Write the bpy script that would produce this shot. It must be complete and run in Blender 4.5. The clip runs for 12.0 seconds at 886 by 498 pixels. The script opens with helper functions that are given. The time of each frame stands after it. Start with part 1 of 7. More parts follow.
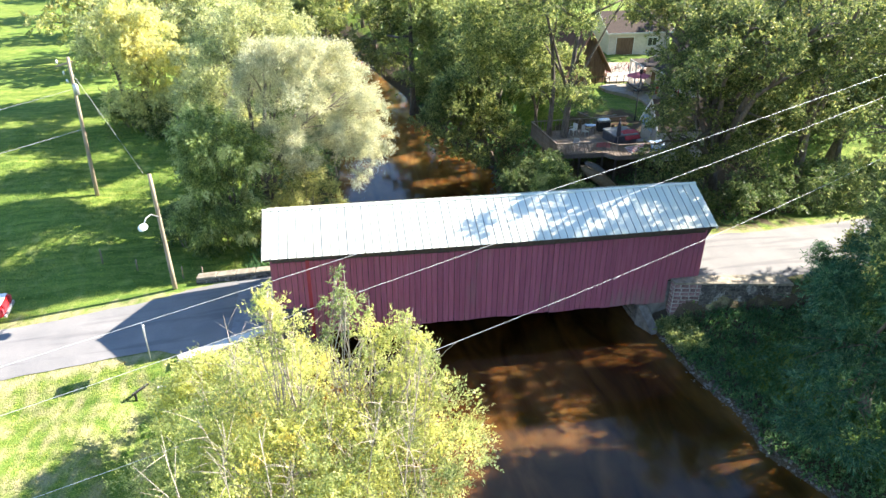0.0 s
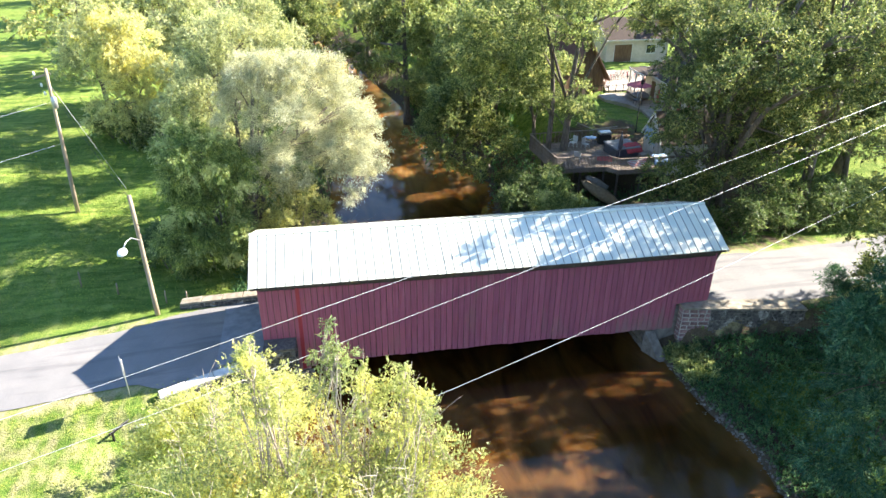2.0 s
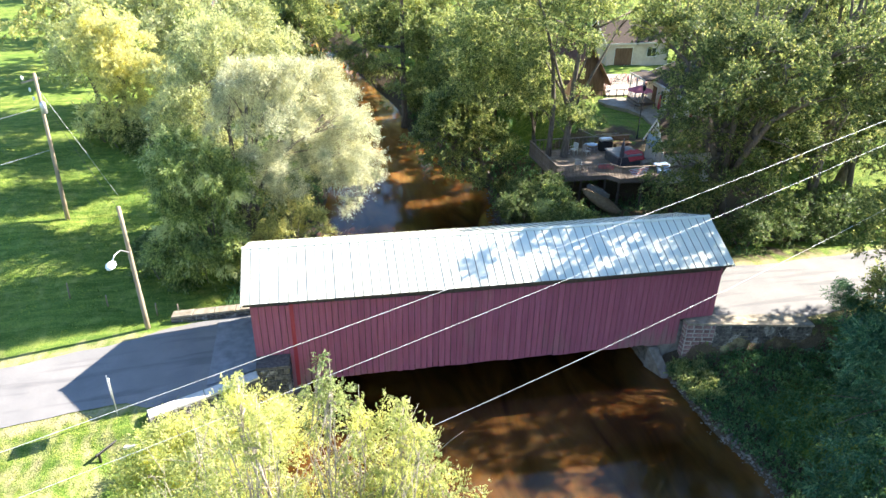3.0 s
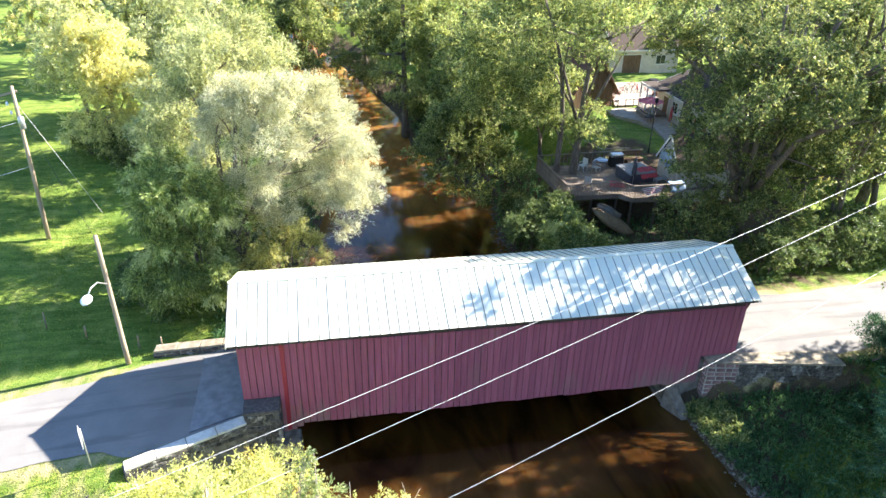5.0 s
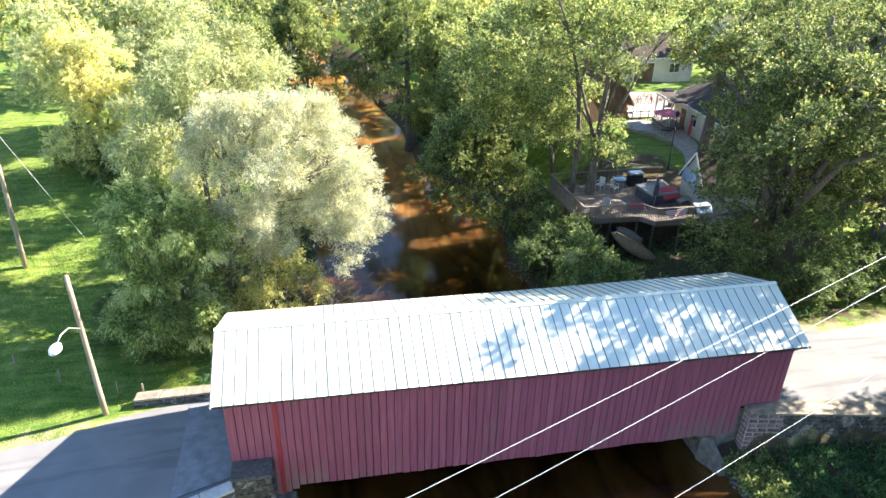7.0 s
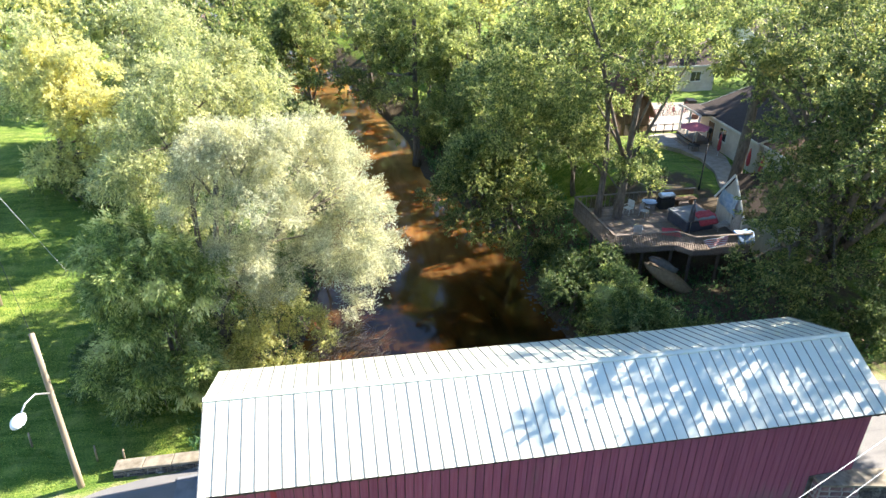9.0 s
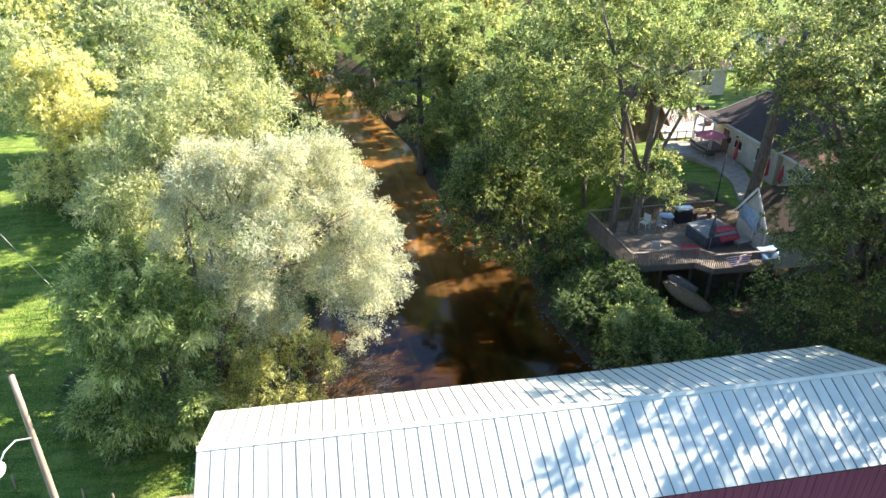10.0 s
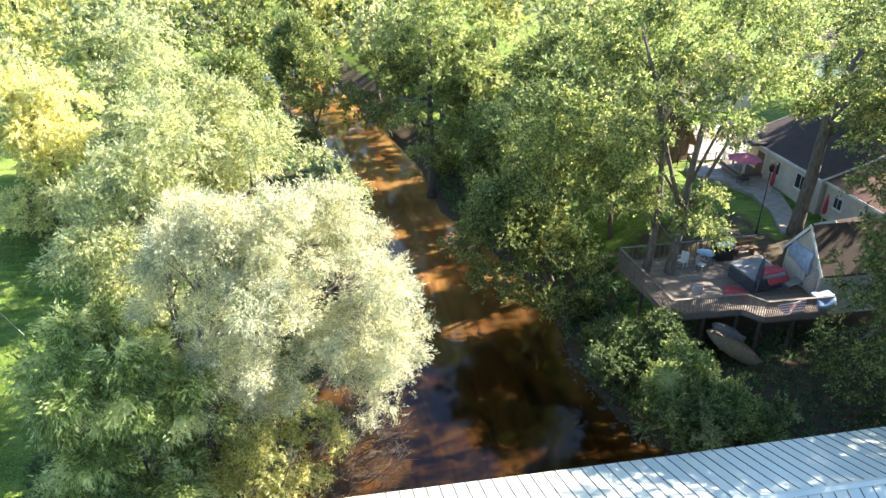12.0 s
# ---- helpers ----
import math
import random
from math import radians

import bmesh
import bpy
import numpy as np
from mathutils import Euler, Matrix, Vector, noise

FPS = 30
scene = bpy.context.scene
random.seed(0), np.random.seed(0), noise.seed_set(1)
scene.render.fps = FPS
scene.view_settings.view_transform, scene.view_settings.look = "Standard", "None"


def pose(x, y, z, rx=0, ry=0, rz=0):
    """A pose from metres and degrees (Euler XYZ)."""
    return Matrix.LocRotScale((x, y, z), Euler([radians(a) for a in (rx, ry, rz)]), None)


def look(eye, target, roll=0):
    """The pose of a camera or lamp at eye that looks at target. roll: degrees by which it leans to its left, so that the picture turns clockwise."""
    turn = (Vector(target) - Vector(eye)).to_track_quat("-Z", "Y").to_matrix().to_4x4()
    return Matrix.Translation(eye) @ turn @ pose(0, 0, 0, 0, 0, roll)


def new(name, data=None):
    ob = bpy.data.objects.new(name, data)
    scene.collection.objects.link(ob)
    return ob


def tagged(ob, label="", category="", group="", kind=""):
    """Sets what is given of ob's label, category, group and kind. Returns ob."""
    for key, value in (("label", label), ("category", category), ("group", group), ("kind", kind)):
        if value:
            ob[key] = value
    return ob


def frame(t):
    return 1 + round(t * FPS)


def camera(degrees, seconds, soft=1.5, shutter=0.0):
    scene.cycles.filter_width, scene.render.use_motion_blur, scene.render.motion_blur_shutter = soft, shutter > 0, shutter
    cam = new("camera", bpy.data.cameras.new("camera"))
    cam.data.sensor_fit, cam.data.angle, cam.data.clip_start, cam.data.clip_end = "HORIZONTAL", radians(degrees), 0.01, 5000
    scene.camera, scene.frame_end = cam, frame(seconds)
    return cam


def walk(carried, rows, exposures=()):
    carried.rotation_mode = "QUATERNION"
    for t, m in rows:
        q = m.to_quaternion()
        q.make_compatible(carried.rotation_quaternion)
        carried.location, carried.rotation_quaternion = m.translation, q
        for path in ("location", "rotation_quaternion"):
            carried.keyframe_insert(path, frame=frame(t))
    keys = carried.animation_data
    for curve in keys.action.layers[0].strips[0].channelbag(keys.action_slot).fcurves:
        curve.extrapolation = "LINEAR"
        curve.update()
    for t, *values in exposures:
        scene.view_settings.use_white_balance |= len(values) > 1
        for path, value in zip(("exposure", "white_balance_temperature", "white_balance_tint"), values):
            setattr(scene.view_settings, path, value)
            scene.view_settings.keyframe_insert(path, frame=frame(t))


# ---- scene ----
cam = camera(65.88, 12.0)
# seconds, x, y, z, heading, pitch, roll
ROWS = [
    (0.0, 4.119, -36.105, 21.369, -9.667, -28.004, 0.259),
    (0.5, 4.159, -35.449, 21.352, -9.868, -27.987, -0.018),
    (1.0, 4.189, -34.813, 21.380, -10.124, -27.937, 0.055),
    (1.5, 4.216, -34.227, 21.456, -10.228, -27.918, 0.319),
    (2.0, 4.264, -33.652, 21.564, -10.352, -27.891, 0.495),
    (2.5, 4.324, -33.043, 21.684, -10.501, -27.951, 0.664),
    (3.0, 4.393, -32.350, 21.816, -10.655, -28.019, 0.869),
    (5.0, 4.805, -29.129, 22.029, -10.643, -28.101, 1.126),
    (5.5, 4.901, -28.223, 22.025, -10.635, -28.068, 1.174),
    (6.0, 4.950, -27.255, 21.978, -10.612, -28.018, 1.170),
    (6.5, 4.965, -26.232, 21.909, -10.602, -27.929, 1.037),
    (7.0, 4.970, -25.119, 21.822, -10.633, -27.879, 1.053),
    (9.0, 4.844, -20.436, 21.543, -10.539, -27.698, 0.828),
    (9.5, 4.813, -19.296, 21.575, -10.568, -27.643, 0.721),
    (10.0, 4.815, -18.060, 21.618, -10.448, -27.730, 0.560),
    (10.5, 4.755, -16.890, 21.655, -10.460, -27.712, 0.500),
    (11.0, 4.710, -15.680, 21.680, -10.520, -27.665, 0.560),
    (11.5, 4.690, -14.460, 21.700, -10.470, -27.560, 0.440),
    (12.0, 4.720, -13.240, 21.730, -10.325, -27.510, 0.490),
]
walk(cam, [(t, pose(x, y, z, 90 + pitch, 0, yaw) @ pose(0, 0, 0, 0, 0, roll)) for t, x, y, z, yaw, pitch, roll in ROWS],
     exposures=[(0.0, 2.26), (3.0, 2.32), (7.0, 2.38), (9.5, 2.15), (11.0, 2.21), (12.0, 2.36)])

# ---- light ----
SUN_TO = Vector((1.50, 0.30, 1.0)).normalized()          # from the place to the sun
world = bpy.data.worlds.new("world")
scene.world = world
world.use_nodes = True
wn = world.node_tree.nodes
sky = wn.new("ShaderNodeTexSky")
sky.sky_type, sky.sun_disc = "NISHITA", False
sky.sun_elevation = math.asin(SUN_TO.z)
sky.sun_rotation = math.atan2(SUN_TO.x, SUN_TO.y)
sky.air_density, sky.dust_density, sky.ozone_density = 1.0, 0.0, 4.0
world.node_tree.links.new(sky.outputs[0], wn["Background"].inputs[0])
wn["Background"].inputs[1].default_value = 0.086
sun = new("sun", bpy.data.lights.new("sun", "SUN"))
sun.data.energy, sun.data.angle, sun.data.color = 5.0, radians(0.55), (1.0, 0.915, 0.80)
sun.matrix_world = look(SUN_TO * 60, (0, 0, 0))
scene.view_settings.exposure = 2.32

# ---- materials ----
def material(name, rough=0.8, metal=0.0, spec=0.5):
    m = bpy.data.materials.new(name)
    m.use_nodes = True
    b = m.node_tree.nodes["Principled BSDF"]
    b.inputs["Roughness"].default_value, b.inputs["Metallic"].default_value = rough, metal
    b.inputs["Specular IOR Level"].default_value = spec
    return m, m.node_tree.nodes, m.node_tree.links, b


def ramp(nodes, links, fac, stops):
    r = nodes.new("ShaderNodeValToRGB")
    while len(r.color_ramp.elements) < len(stops):
        r.color_ramp.elements.new(0.5)
    for e, (p, c) in zip(r.color_ramp.elements, stops):
        e.position, e.color = p, (*c, 1)
    links.new(fac, r.inputs[0])
    return r.outputs[0]


def noise_tex(nodes, links, scale, detail=5.0, coord="Object", stretch=(1, 1, 1), distort=0.0):
    tc = nodes.new("ShaderNodeNewGeometry" if coord == "Position" else "ShaderNodeTexCoord")
    mp, n = nodes.new("ShaderNodeMapping"), nodes.new("ShaderNodeTexNoise")
    links.new(tc.outputs[coord], mp.inputs[0])
    mp.inputs["Scale"].default_value = stretch
    links.new(mp.outputs[0], n.inputs["Vector"])
    n.inputs["Scale"].default_value, n.inputs["Detail"].default_value, n.inputs["Distortion"].default_value = scale, detail, distort
    return n.outputs[0]


def mixed(nodes, links, fac, a, b, mode="MIX"):
    m = nodes.new("ShaderNodeMix")
    m.data_type, m.blend_type = "RGBA", mode
    for sock, v in ((m.inputs[0], fac), (m.inputs[6], a), (m.inputs[7], b)):
        if isinstance(v, (int, float)):
            sock.default_value = v
        elif isinstance(v, tuple):
            sock.default_value = (*v, 1)
        else:
            links.new(v, sock)
    return m.outputs[2]


def bump(nodes, links, height, strength, distance, target):
    b = nodes.new("ShaderNodeBump")
    b.inputs["Strength"].default_value, b.inputs["Distance"].default_value = strength, distance
    links.new(height, b.inputs["Height"])
    links.new(b.outputs[0], target.inputs["Normal"])


def island(nodes, which="Random Per Island"):
    return nodes.new("ShaderNodeNewGeometry").outputs[which]


def leaf_mat(name, stops, clump=0.25, through_light=0.45, rough=0.55, accent=None, accent_at=0.62, warm=(1.16, 1.08, 0.86)):
    """Leaves: colour varies leaf by leaf and clump by clump; light passes through."""
    m, n, l, b = material(name, rough, 0, 0.22)
    mid_c = stops[len(stops) // 2][1]
    col = ramp(n, l, island(n), [(at, tuple(0.8 * a + 0.2 * q for a, q in zip(c, mid_c))) for at, c in stops])
    big = noise_tex(n, l, clump, 3)
    col = mixed(n, l, ramp(n, l, big, [(0.35, (0.0, 0.0, 0.0)), (0.7, (0.55, 0.55, 0.55))]), col, mixed(n, l, 1.0, col, warm, "MULTIPLY"))
    mid = noise_tex(n, l, 1.1, 3)
    col = mixed(n, l, 0.8, col, ramp(n, l, mid, [(0.34, (0.48, 0.56, 0.54)), (0.5, (1, 1, 1)), (0.66, (1.42, 1.34, 1.12))]), "MULTIPLY")
    if accent:
        spot = noise_tex(n, l, 0.55, 2)
        col = mixed(n, l, ramp(n, l, spot, [(accent_at, (0, 0, 0)), (accent_at + 0.08, (0.85, 0.85, 0.85))]), col, accent)
    l.new(col, b.inputs["Base Color"])
    t, mix = n.new("ShaderNodeBsdfTranslucent"), n.new("ShaderNodeMixShader")
    l.new(mixed(n, l, 1.0, col, (1.5, 1.46, 1.2), "MULTIPLY"), t.inputs[0])
    mix.inputs[0].default_value = through_light
    l.new(b.outputs[0], mix.inputs[1])
    l.new(t.outputs[0], mix.inputs[2])
    l.new(mix.outputs[0], n["Material Output"].inputs[0])
    return m


def plain_mat(name, a, b_, scale, rough=0.8, bump_s=0.3, bump_d=0.01, stretch=(1, 1, 1), metal=0.0, spec=0.4, per_object=0.0):
    """Two tones by noise at two scales, with fine relief."""
    m, n, l, b = material(name, rough, metal, spec)
    n1 = noise_tex(n, l, scale, 6, stretch=stretch)
    n2 = noise_tex(n, l, scale * 0.13, 3, stretch=stretch)
    c = ramp(n, l, n1, [(0.3, a), (0.7, b_)])
    c = mixed(n, l, 0.7, c, ramp(n, l, n2, [(0.3, (0.72, 0.72, 0.72)), (0.7, (1.12, 1.1, 1.08))]), "MULTIPLY")
    if per_object:
        r = n.new("ShaderNodeObjectInfo").outputs["Random"]
        lo, hi = 1 - per_object, 1 + per_object * 0.6
        c = mixed(n, l, 1.0, c, ramp(n, l, r, [(0, (lo, lo, lo)), (1, (hi, hi, hi))]), "MULTIPLY")
    l.new(c, b.inputs["Base Color"])
    bump(n, l, n1, bump_s, bump_d, b)
    return m


def limed_stone():
    """Black mossy stone with crusts of old lime and mortar."""
    m, n, l, b = material("lime_crusted_stone", 0.95, 0, 0.2)
    f, w = noise_tex(n, l, 7, 6, "Position"), noise_tex(n, l, 2.2, 7, "Position", (1, 1, 0.7), 1.0)
    c = ramp(n, l, f, [(0.3, (0.045, 0.044, 0.044)), (0.7, (0.17, 0.162, 0.152))])
    r = n.new("ShaderNodeObjectInfo").outputs["Random"]
    c = mixed(n, l, 1.0, c, ramp(n, l, r, [(0, (0.6, 0.6, 0.62)), (1, (1.35, 1.3, 1.25))]), "MULTIPLY")
    c = mixed(n, l, ramp(n, l, w, [(0.58, (0, 0, 0)), (0.66, (0.8, 0.8, 0.8))]), c, (0.42, 0.40, 0.375))
    l.new(c, b.inputs["Base Color"])
    bump(n, l, f, 0.8, 0.03, b)
    return m


# foliage
LEAF_WILLOW = leaf_mat("willow_leaves", [(0, (0.18, 0.19, 0.125)), (0.5, (0.455, 0.465, 0.335)), (1, (0.76, 0.745, 0.58))], 0.3, 0.42, 0.55, warm=(1.04, 1.02, 0.95))
LEAF_SILVER = leaf_mat("silvery_leaves", [(0, (0.16, 0.19, 0.10)), (0.5, (0.37, 0.41, 0.225)), (1, (0.66, 0.66, 0.43))], 0.25, 0.45, 0.5, warm=(1.08, 1.04, 0.92))
LEAF_LOCUST = leaf_mat("locust_leaflets", [(0, (0.12, 0.155, 0.085)), (0.5, (0.37, 0.40, 0.215)), (1, (0.65, 0.65, 0.40))], 0.28, 0.5, 0.5, warm=(1.1, 1.05, 0.92))
LEAF_GREEN = leaf_mat("green_leaves", [(0, (0.045, 0.085, 0.035)), (0.6, (0.11, 0.165, 0.07)), (1, (0.25, 0.29, 0.14))], 0.3, 0.45, 0.45)
LEAF_FEATHER = leaf_mat("feathery_green_leaves", [(0, (0.06, 0.105, 0.045)), (0.55, (0.205, 0.275, 0.10)), (1, (0.49, 0.54, 0.24))], 0.5, 0.48, 0.45, accent=(0.58, 0.61, 0.32), accent_at=0.57, warm=(1.35, 1.22, 1.0))
LEAF_FRESH = leaf_mat("fresh_green_leaves", [(0, (0.11, 0.16, 0.06)), (0.5, (0.28, 0.335, 0.14)), (1, (0.50, 0.52, 0.27))], 0.3, 0.5, 0.45)
LEAF_OAK = leaf_mat("broad_leaves", [(0, (0.028, 0.060, 0.027)), (0.55, (0.124, 0.168, 0.066)), (1, (0.43, 0.44, 0.19))], 0.22, 0.5, 0.45, accent=(0.42, 0.33, 0.11), accent_at=0.68)
LEAF_LIME = leaf_mat("light_green_leaves", [(0, (0.030, 0.062, 0.027)), (0.5, (0.172, 0.225, 0.085)), (1, (0.52, 0.53, 0.25))], 0.3, 0.56, 0.45, accent=(0.44, 0.36, 0.12), accent_at=0.70)
LEAF_YELLOW = leaf_mat("yellowing_leaves", [(0, (0.14, 0.17, 0.055)), (0.35, (0.32, 0.355, 0.15)), (0.7, (0.53, 0.53, 0.25)), (1, (0.62, 0.61, 0.36))], 0.45, 0.5, 0.5, accent=(0.44, 0.35, 0.12), accent_at=0.64)
LEAF_GOLD = leaf_mat("golden_leaves", [(0, (0.33, 0.325, 0.15)), (0.5, (0.56, 0.56, 0.28)), (1, (0.74, 0.73, 0.45))], 0.4, 0.5, 0.5, warm=(1.06, 1.03, 0.92))
LEAF_PINE = leaf_mat("dark_blue_green_leaves", [(0, (0.016, 0.064, 0.038)), (0.6, (0.055, 0.145, 0.08)), (1, (0.19, 0.30, 0.16))], 0.3, 0.3)
LEAF_WEED = leaf_mat("bank_weed_leaves", [(0, (0.03, 0.09, 0.04)), (0.6, (0.085, 0.185, 0.075)), (1, (0.20, 0.29, 0.13))], 0.5, 0.4)
LEAF_PALE = leaf_mat("pale_yellow_green_leaves", [(0, (0.20, 0.24, 0.09)), (0.35, (0.38, 0.42, 0.16)), (0.7, (0.53, 0.55, 0.22)), (1, (0.70, 0.68, 0.38))], 0.5, 0.5, 0.5, accent=(0.60, 0.48, 0.14), accent_at=0.62)
GRASS_BLADE = leaf_mat("grass_blades", [(0, (0.06, 0.12, 0.022)), (0.6, (0.165, 0.235, 0.043)), (1, (0.36, 0.38, 0.10))], 0.4, 0.45)
GRASS_DRY = leaf_mat("sunburnt_grass_blades", [(0, (0.12, 0.16, 0.035)), (0.6, (0.26, 0.29, 0.075)), (1, (0.46, 0.45, 0.19))], 0.4, 0.45)
BARK = plain_mat("grey_brown_bark", (0.09, 0.073, 0.06), (0.22, 0.185, 0.155), 9, 0.95, 0.8, 0.04, (1, 1, 0.25))
BARK_PALE = plain_mat("pale_dead_bark", (0.30, 0.25, 0.20), (0.48, 0.42, 0.36), 9, 0.95, 0.5, 0.02, (1, 1, 0.25))
# wood, stone, metal
POLE_WOOD = plain_mat("weathered_pole_wood", (0.26, 0.20, 0.14), (0.42, 0.34, 0.25), 7, 0.9, 0.4, 0.01, (1, 1, 0.1))
DECK_WOOD = plain_mat("grey_brown_deck_wood", (0.16, 0.125, 0.10), (0.27, 0.22, 0.185), 12, 0.85, 0.3, 0.005, (1, 1, 1), per_object=0.25)
HUT_WOOD = plain_mat("brown_barn_boards", (0.13, 0.075, 0.045), (0.22, 0.14, 0.09), 8, 0.9, 0.4, 0.01, (1, 1, 0.15), per_object=0.15)
TIMBER = plain_mat("old_dark_timber", (0.06, 0.045, 0.035), (0.13, 0.10, 0.08), 8, 0.9, 0.4, 0.01)
STONE = plain_mat("dark_field_stone", (0.10, 0.09, 0.085), (0.24, 0.21, 0.19), 6, 0.95, 0.8, 0.03, per_object=0.45)
RUBBLE = plain_mat("weathered_river_rubble", (0.06, 0.052, 0.042), (0.27, 0.245, 0.21), 2.5, 0.95, 0.6, 0.02)
STONE_DARK = plain_mat("black_mossy_stone", (0.045, 0.042, 0.045), (0.15, 0.14, 0.14), 4, 0.95, 0.8, 0.03, per_object=0.5)
LIMED = limed_stone()
STONE_RED = plain_mat("reddish_sandstone", (0.17, 0.10, 0.105), (0.31, 0.195, 0.195), 6, 0.95, 0.7, 0.025, per_object=0.35)
MORTAR = plain_mat("pale_mortar", (0.30, 0.27, 0.25), (0.48, 0.45, 0.42), 9, 0.95, 0.5, 0.01)
MORTAR_DARK = plain_mat("dirty_mortar", (0.11, 0.10, 0.09), (0.26, 0.24, 0.22), 3, 0.95, 0.6, 0.02)
CONCRETE = plain_mat("pale_concrete", (0.56, 0.54, 0.50), (0.72, 0.70, 0.66), 5, 0.9, 0.3, 0.01)
CONCRETE_DULL = plain_mat("stained_concrete", (0.11, 0.095, 0.085), (0.24, 0.215, 0.19), 3, 0.95, 0.5, 0.015)
CREAM = plain_mat("cream_siding", (0.60, 0.54, 0.47), (0.72, 0.66, 0.58), 3, 0.7, 0.1, 0.003)
WHITE = plain_mat("white_paint", (0.72, 0.72, 0.70), (0.82, 0.82, 0.80), 4, 0.6, 0.1, 0.002)
SHINGLE = plain_mat("dark_brown_shingles", (0.042, 0.030, 0.024), (0.085, 0.062, 0.050), 22, 0.95, 0.7, 0.02)
SHINGLE_RUST = plain_mat("rusty_brown_shingles", (0.15, 0.08, 0.06), (0.24, 0.14, 0.11), 18, 0.95, 0.7, 0.02)
DARK_METAL = plain_mat("dark_metal", (0.02, 0.02, 0.022), (0.05, 0.05, 0.055), 10, 0.5, 0.1, 0.002, metal=0.6)
GREY_METAL = plain_mat("dull_grey_metal", (0.45, 0.46, 0.47), (0.6, 0.61, 0.62), 10, 0.45, 0.1, 0.002, metal=0.7)
CABLE = plain_mat("bare_aluminium_cable", (0.62, 0.63, 0.64), (0.75, 0.76, 0.77), 10, 0.5, 0.05, 0.001, metal=0.3)
BLACK = plain_mat("black_rubber", (0.015, 0.015, 0.016), (0.035, 0.035, 0.037), 12, 0.8, 0.2, 0.003)
CAR_RED = plain_mat("red_car_paint", (0.55, 0.02, 0.03), (0.62, 0.03, 0.04), 2, 0.25, 0.0, 0.001, spec=0.6)
RED_CLOTH = plain_mat("faded_red_cloth", (0.42, 0.05, 0.07), (0.55, 0.10, 0.12), 8, 0.9, 0.2, 0.004)
PINK_CLOTH = plain_mat("sun_faded_red_canopy", (0.45, 0.10, 0.13), (0.58, 0.18, 0.21), 6, 0.9, 0.2, 0.004)
BLUE_CLOTH = plain_mat("light_blue_cloth", (0.22, 0.34, 0.55), (0.38, 0.50, 0.68), 7, 0.9, 0.2, 0.004)
TUB_GREY = plain_mat("blue_grey_vinyl_cover", (0.045, 0.05, 0.07), (0.085, 0.095, 0.125), 4, 0.5, 0.2, 0.004)
HULL_TAN = plain_mat("tan_painted_hull", (0.22, 0.155, 0.09), (0.32, 0.235, 0.145), 5, 0.6, 0.1, 0.003)
HULL_GREY = plain_mat("grey_painted_hull", (0.13, 0.125, 0.115), (0.21, 0.20, 0.185), 5, 0.6, 0.1, 0.003)
PAVING = plain_mat("worn_pale_paving", (0.29, 0.25, 0.205), (0.44, 0.385, 0.325), 2.2, 0.95, 0.3, 0.01)
SANDY = plain_mat("sandy_weathered_coping", (0.20, 0.17, 0.125), (0.38, 0.34, 0.27), 3.5, 0.95, 0.6, 0.02)
# seam dirt, darkened further to stand in for the ribs' shadow lines
SEAM = plain_mat("dirt_and_shadow_roof_seam", (0.17, 0.165, 0.15), (0.25, 0.245, 0.22), 3, 0.7, 0.2, 0.003)
GABLE_PAINT = plain_mat("pale_painted_boards", (0.52, 0.49, 0.45), (0.66, 0.63, 0.58), 6, 0.8, 0.2, 0.004, (1, 1, 0.2), per_object=0.12)
BUCKET_BLUE = plain_mat("blue_plastic", (0.03, 0.07, 0.34), (0.05, 0.11, 0.45), 5, 0.4, 0.05, 0.002)
TARP_BLUE = plain_mat("light_blue_tarp", (0.22, 0.33, 0.50), (0.42, 0.52, 0.66), 4, 0.6, 0.3, 0.01)
SLAB = plain_mat("blue_grey_concrete", (0.18, 0.188, 0.205), (0.27, 0.278, 0.295), 2.5, 0.9, 0.2, 0.006)
TRIM_RED = plain_mat("fresh_red_paint", (0.34, 0.035, 0.05), (0.42, 0.06, 0.075), 6, 0.7, 0.2, 0.004, (1, 1, 0.15))
SIGN_BACK = plain_mat("dull_aluminium_sheet", (0.42, 0.44, 0.47), (0.52, 0.54, 0.57), 5, 0.5, 0.1, 0.002)
glass, gn, gl, gb = material("window_glass", 0.05, 0, 0.8)
gb.inputs["Base Color"].default_value = (0.03, 0.035, 0.04, 1)
lens_m, ln_, ll_, lb_ = material("lamp_glass", 0.25)
lb_.inputs["Base Color"].default_value = (0.8, 0.82, 0.84, 1)


def roof_metal():
    """Pale galvanised sheet with faint stains and long streaks."""
    m, n, l, b = material("pale_metal_roofing", 0.36, 0.0, 0.8)
    a = noise_tex(n, l, 1.2, 5, stretch=(1.6, 0.25, 1))
    c = ramp(n, l, a, [(0.25, (0.63, 0.65, 0.54)), (0.75, (0.72, 0.74, 0.62))])
    st = noise_tex(n, l, 0.35, 4)
    c = mixed(n, l, 0.6, c, ramp(n, l, st, [(0.3, (0.86, 0.85, 0.83)), (0.6, (1, 1, 1))]), "MULTIPLY")
    r = n.new("ShaderNodeObjectInfo").outputs["Random"]
    c = mixed(n, l, 1.0, c, ramp(n, l, r, [(0, (0.95, 0.95, 0.95)), (1, (1.03, 1.03, 1.03))]), "MULTIPLY")
    l.new(c, b.inputs["Base Color"])
    bump(n, l, noise_tex(n, l, 2.5, 3), 0.15, 0.02, b)
    return m


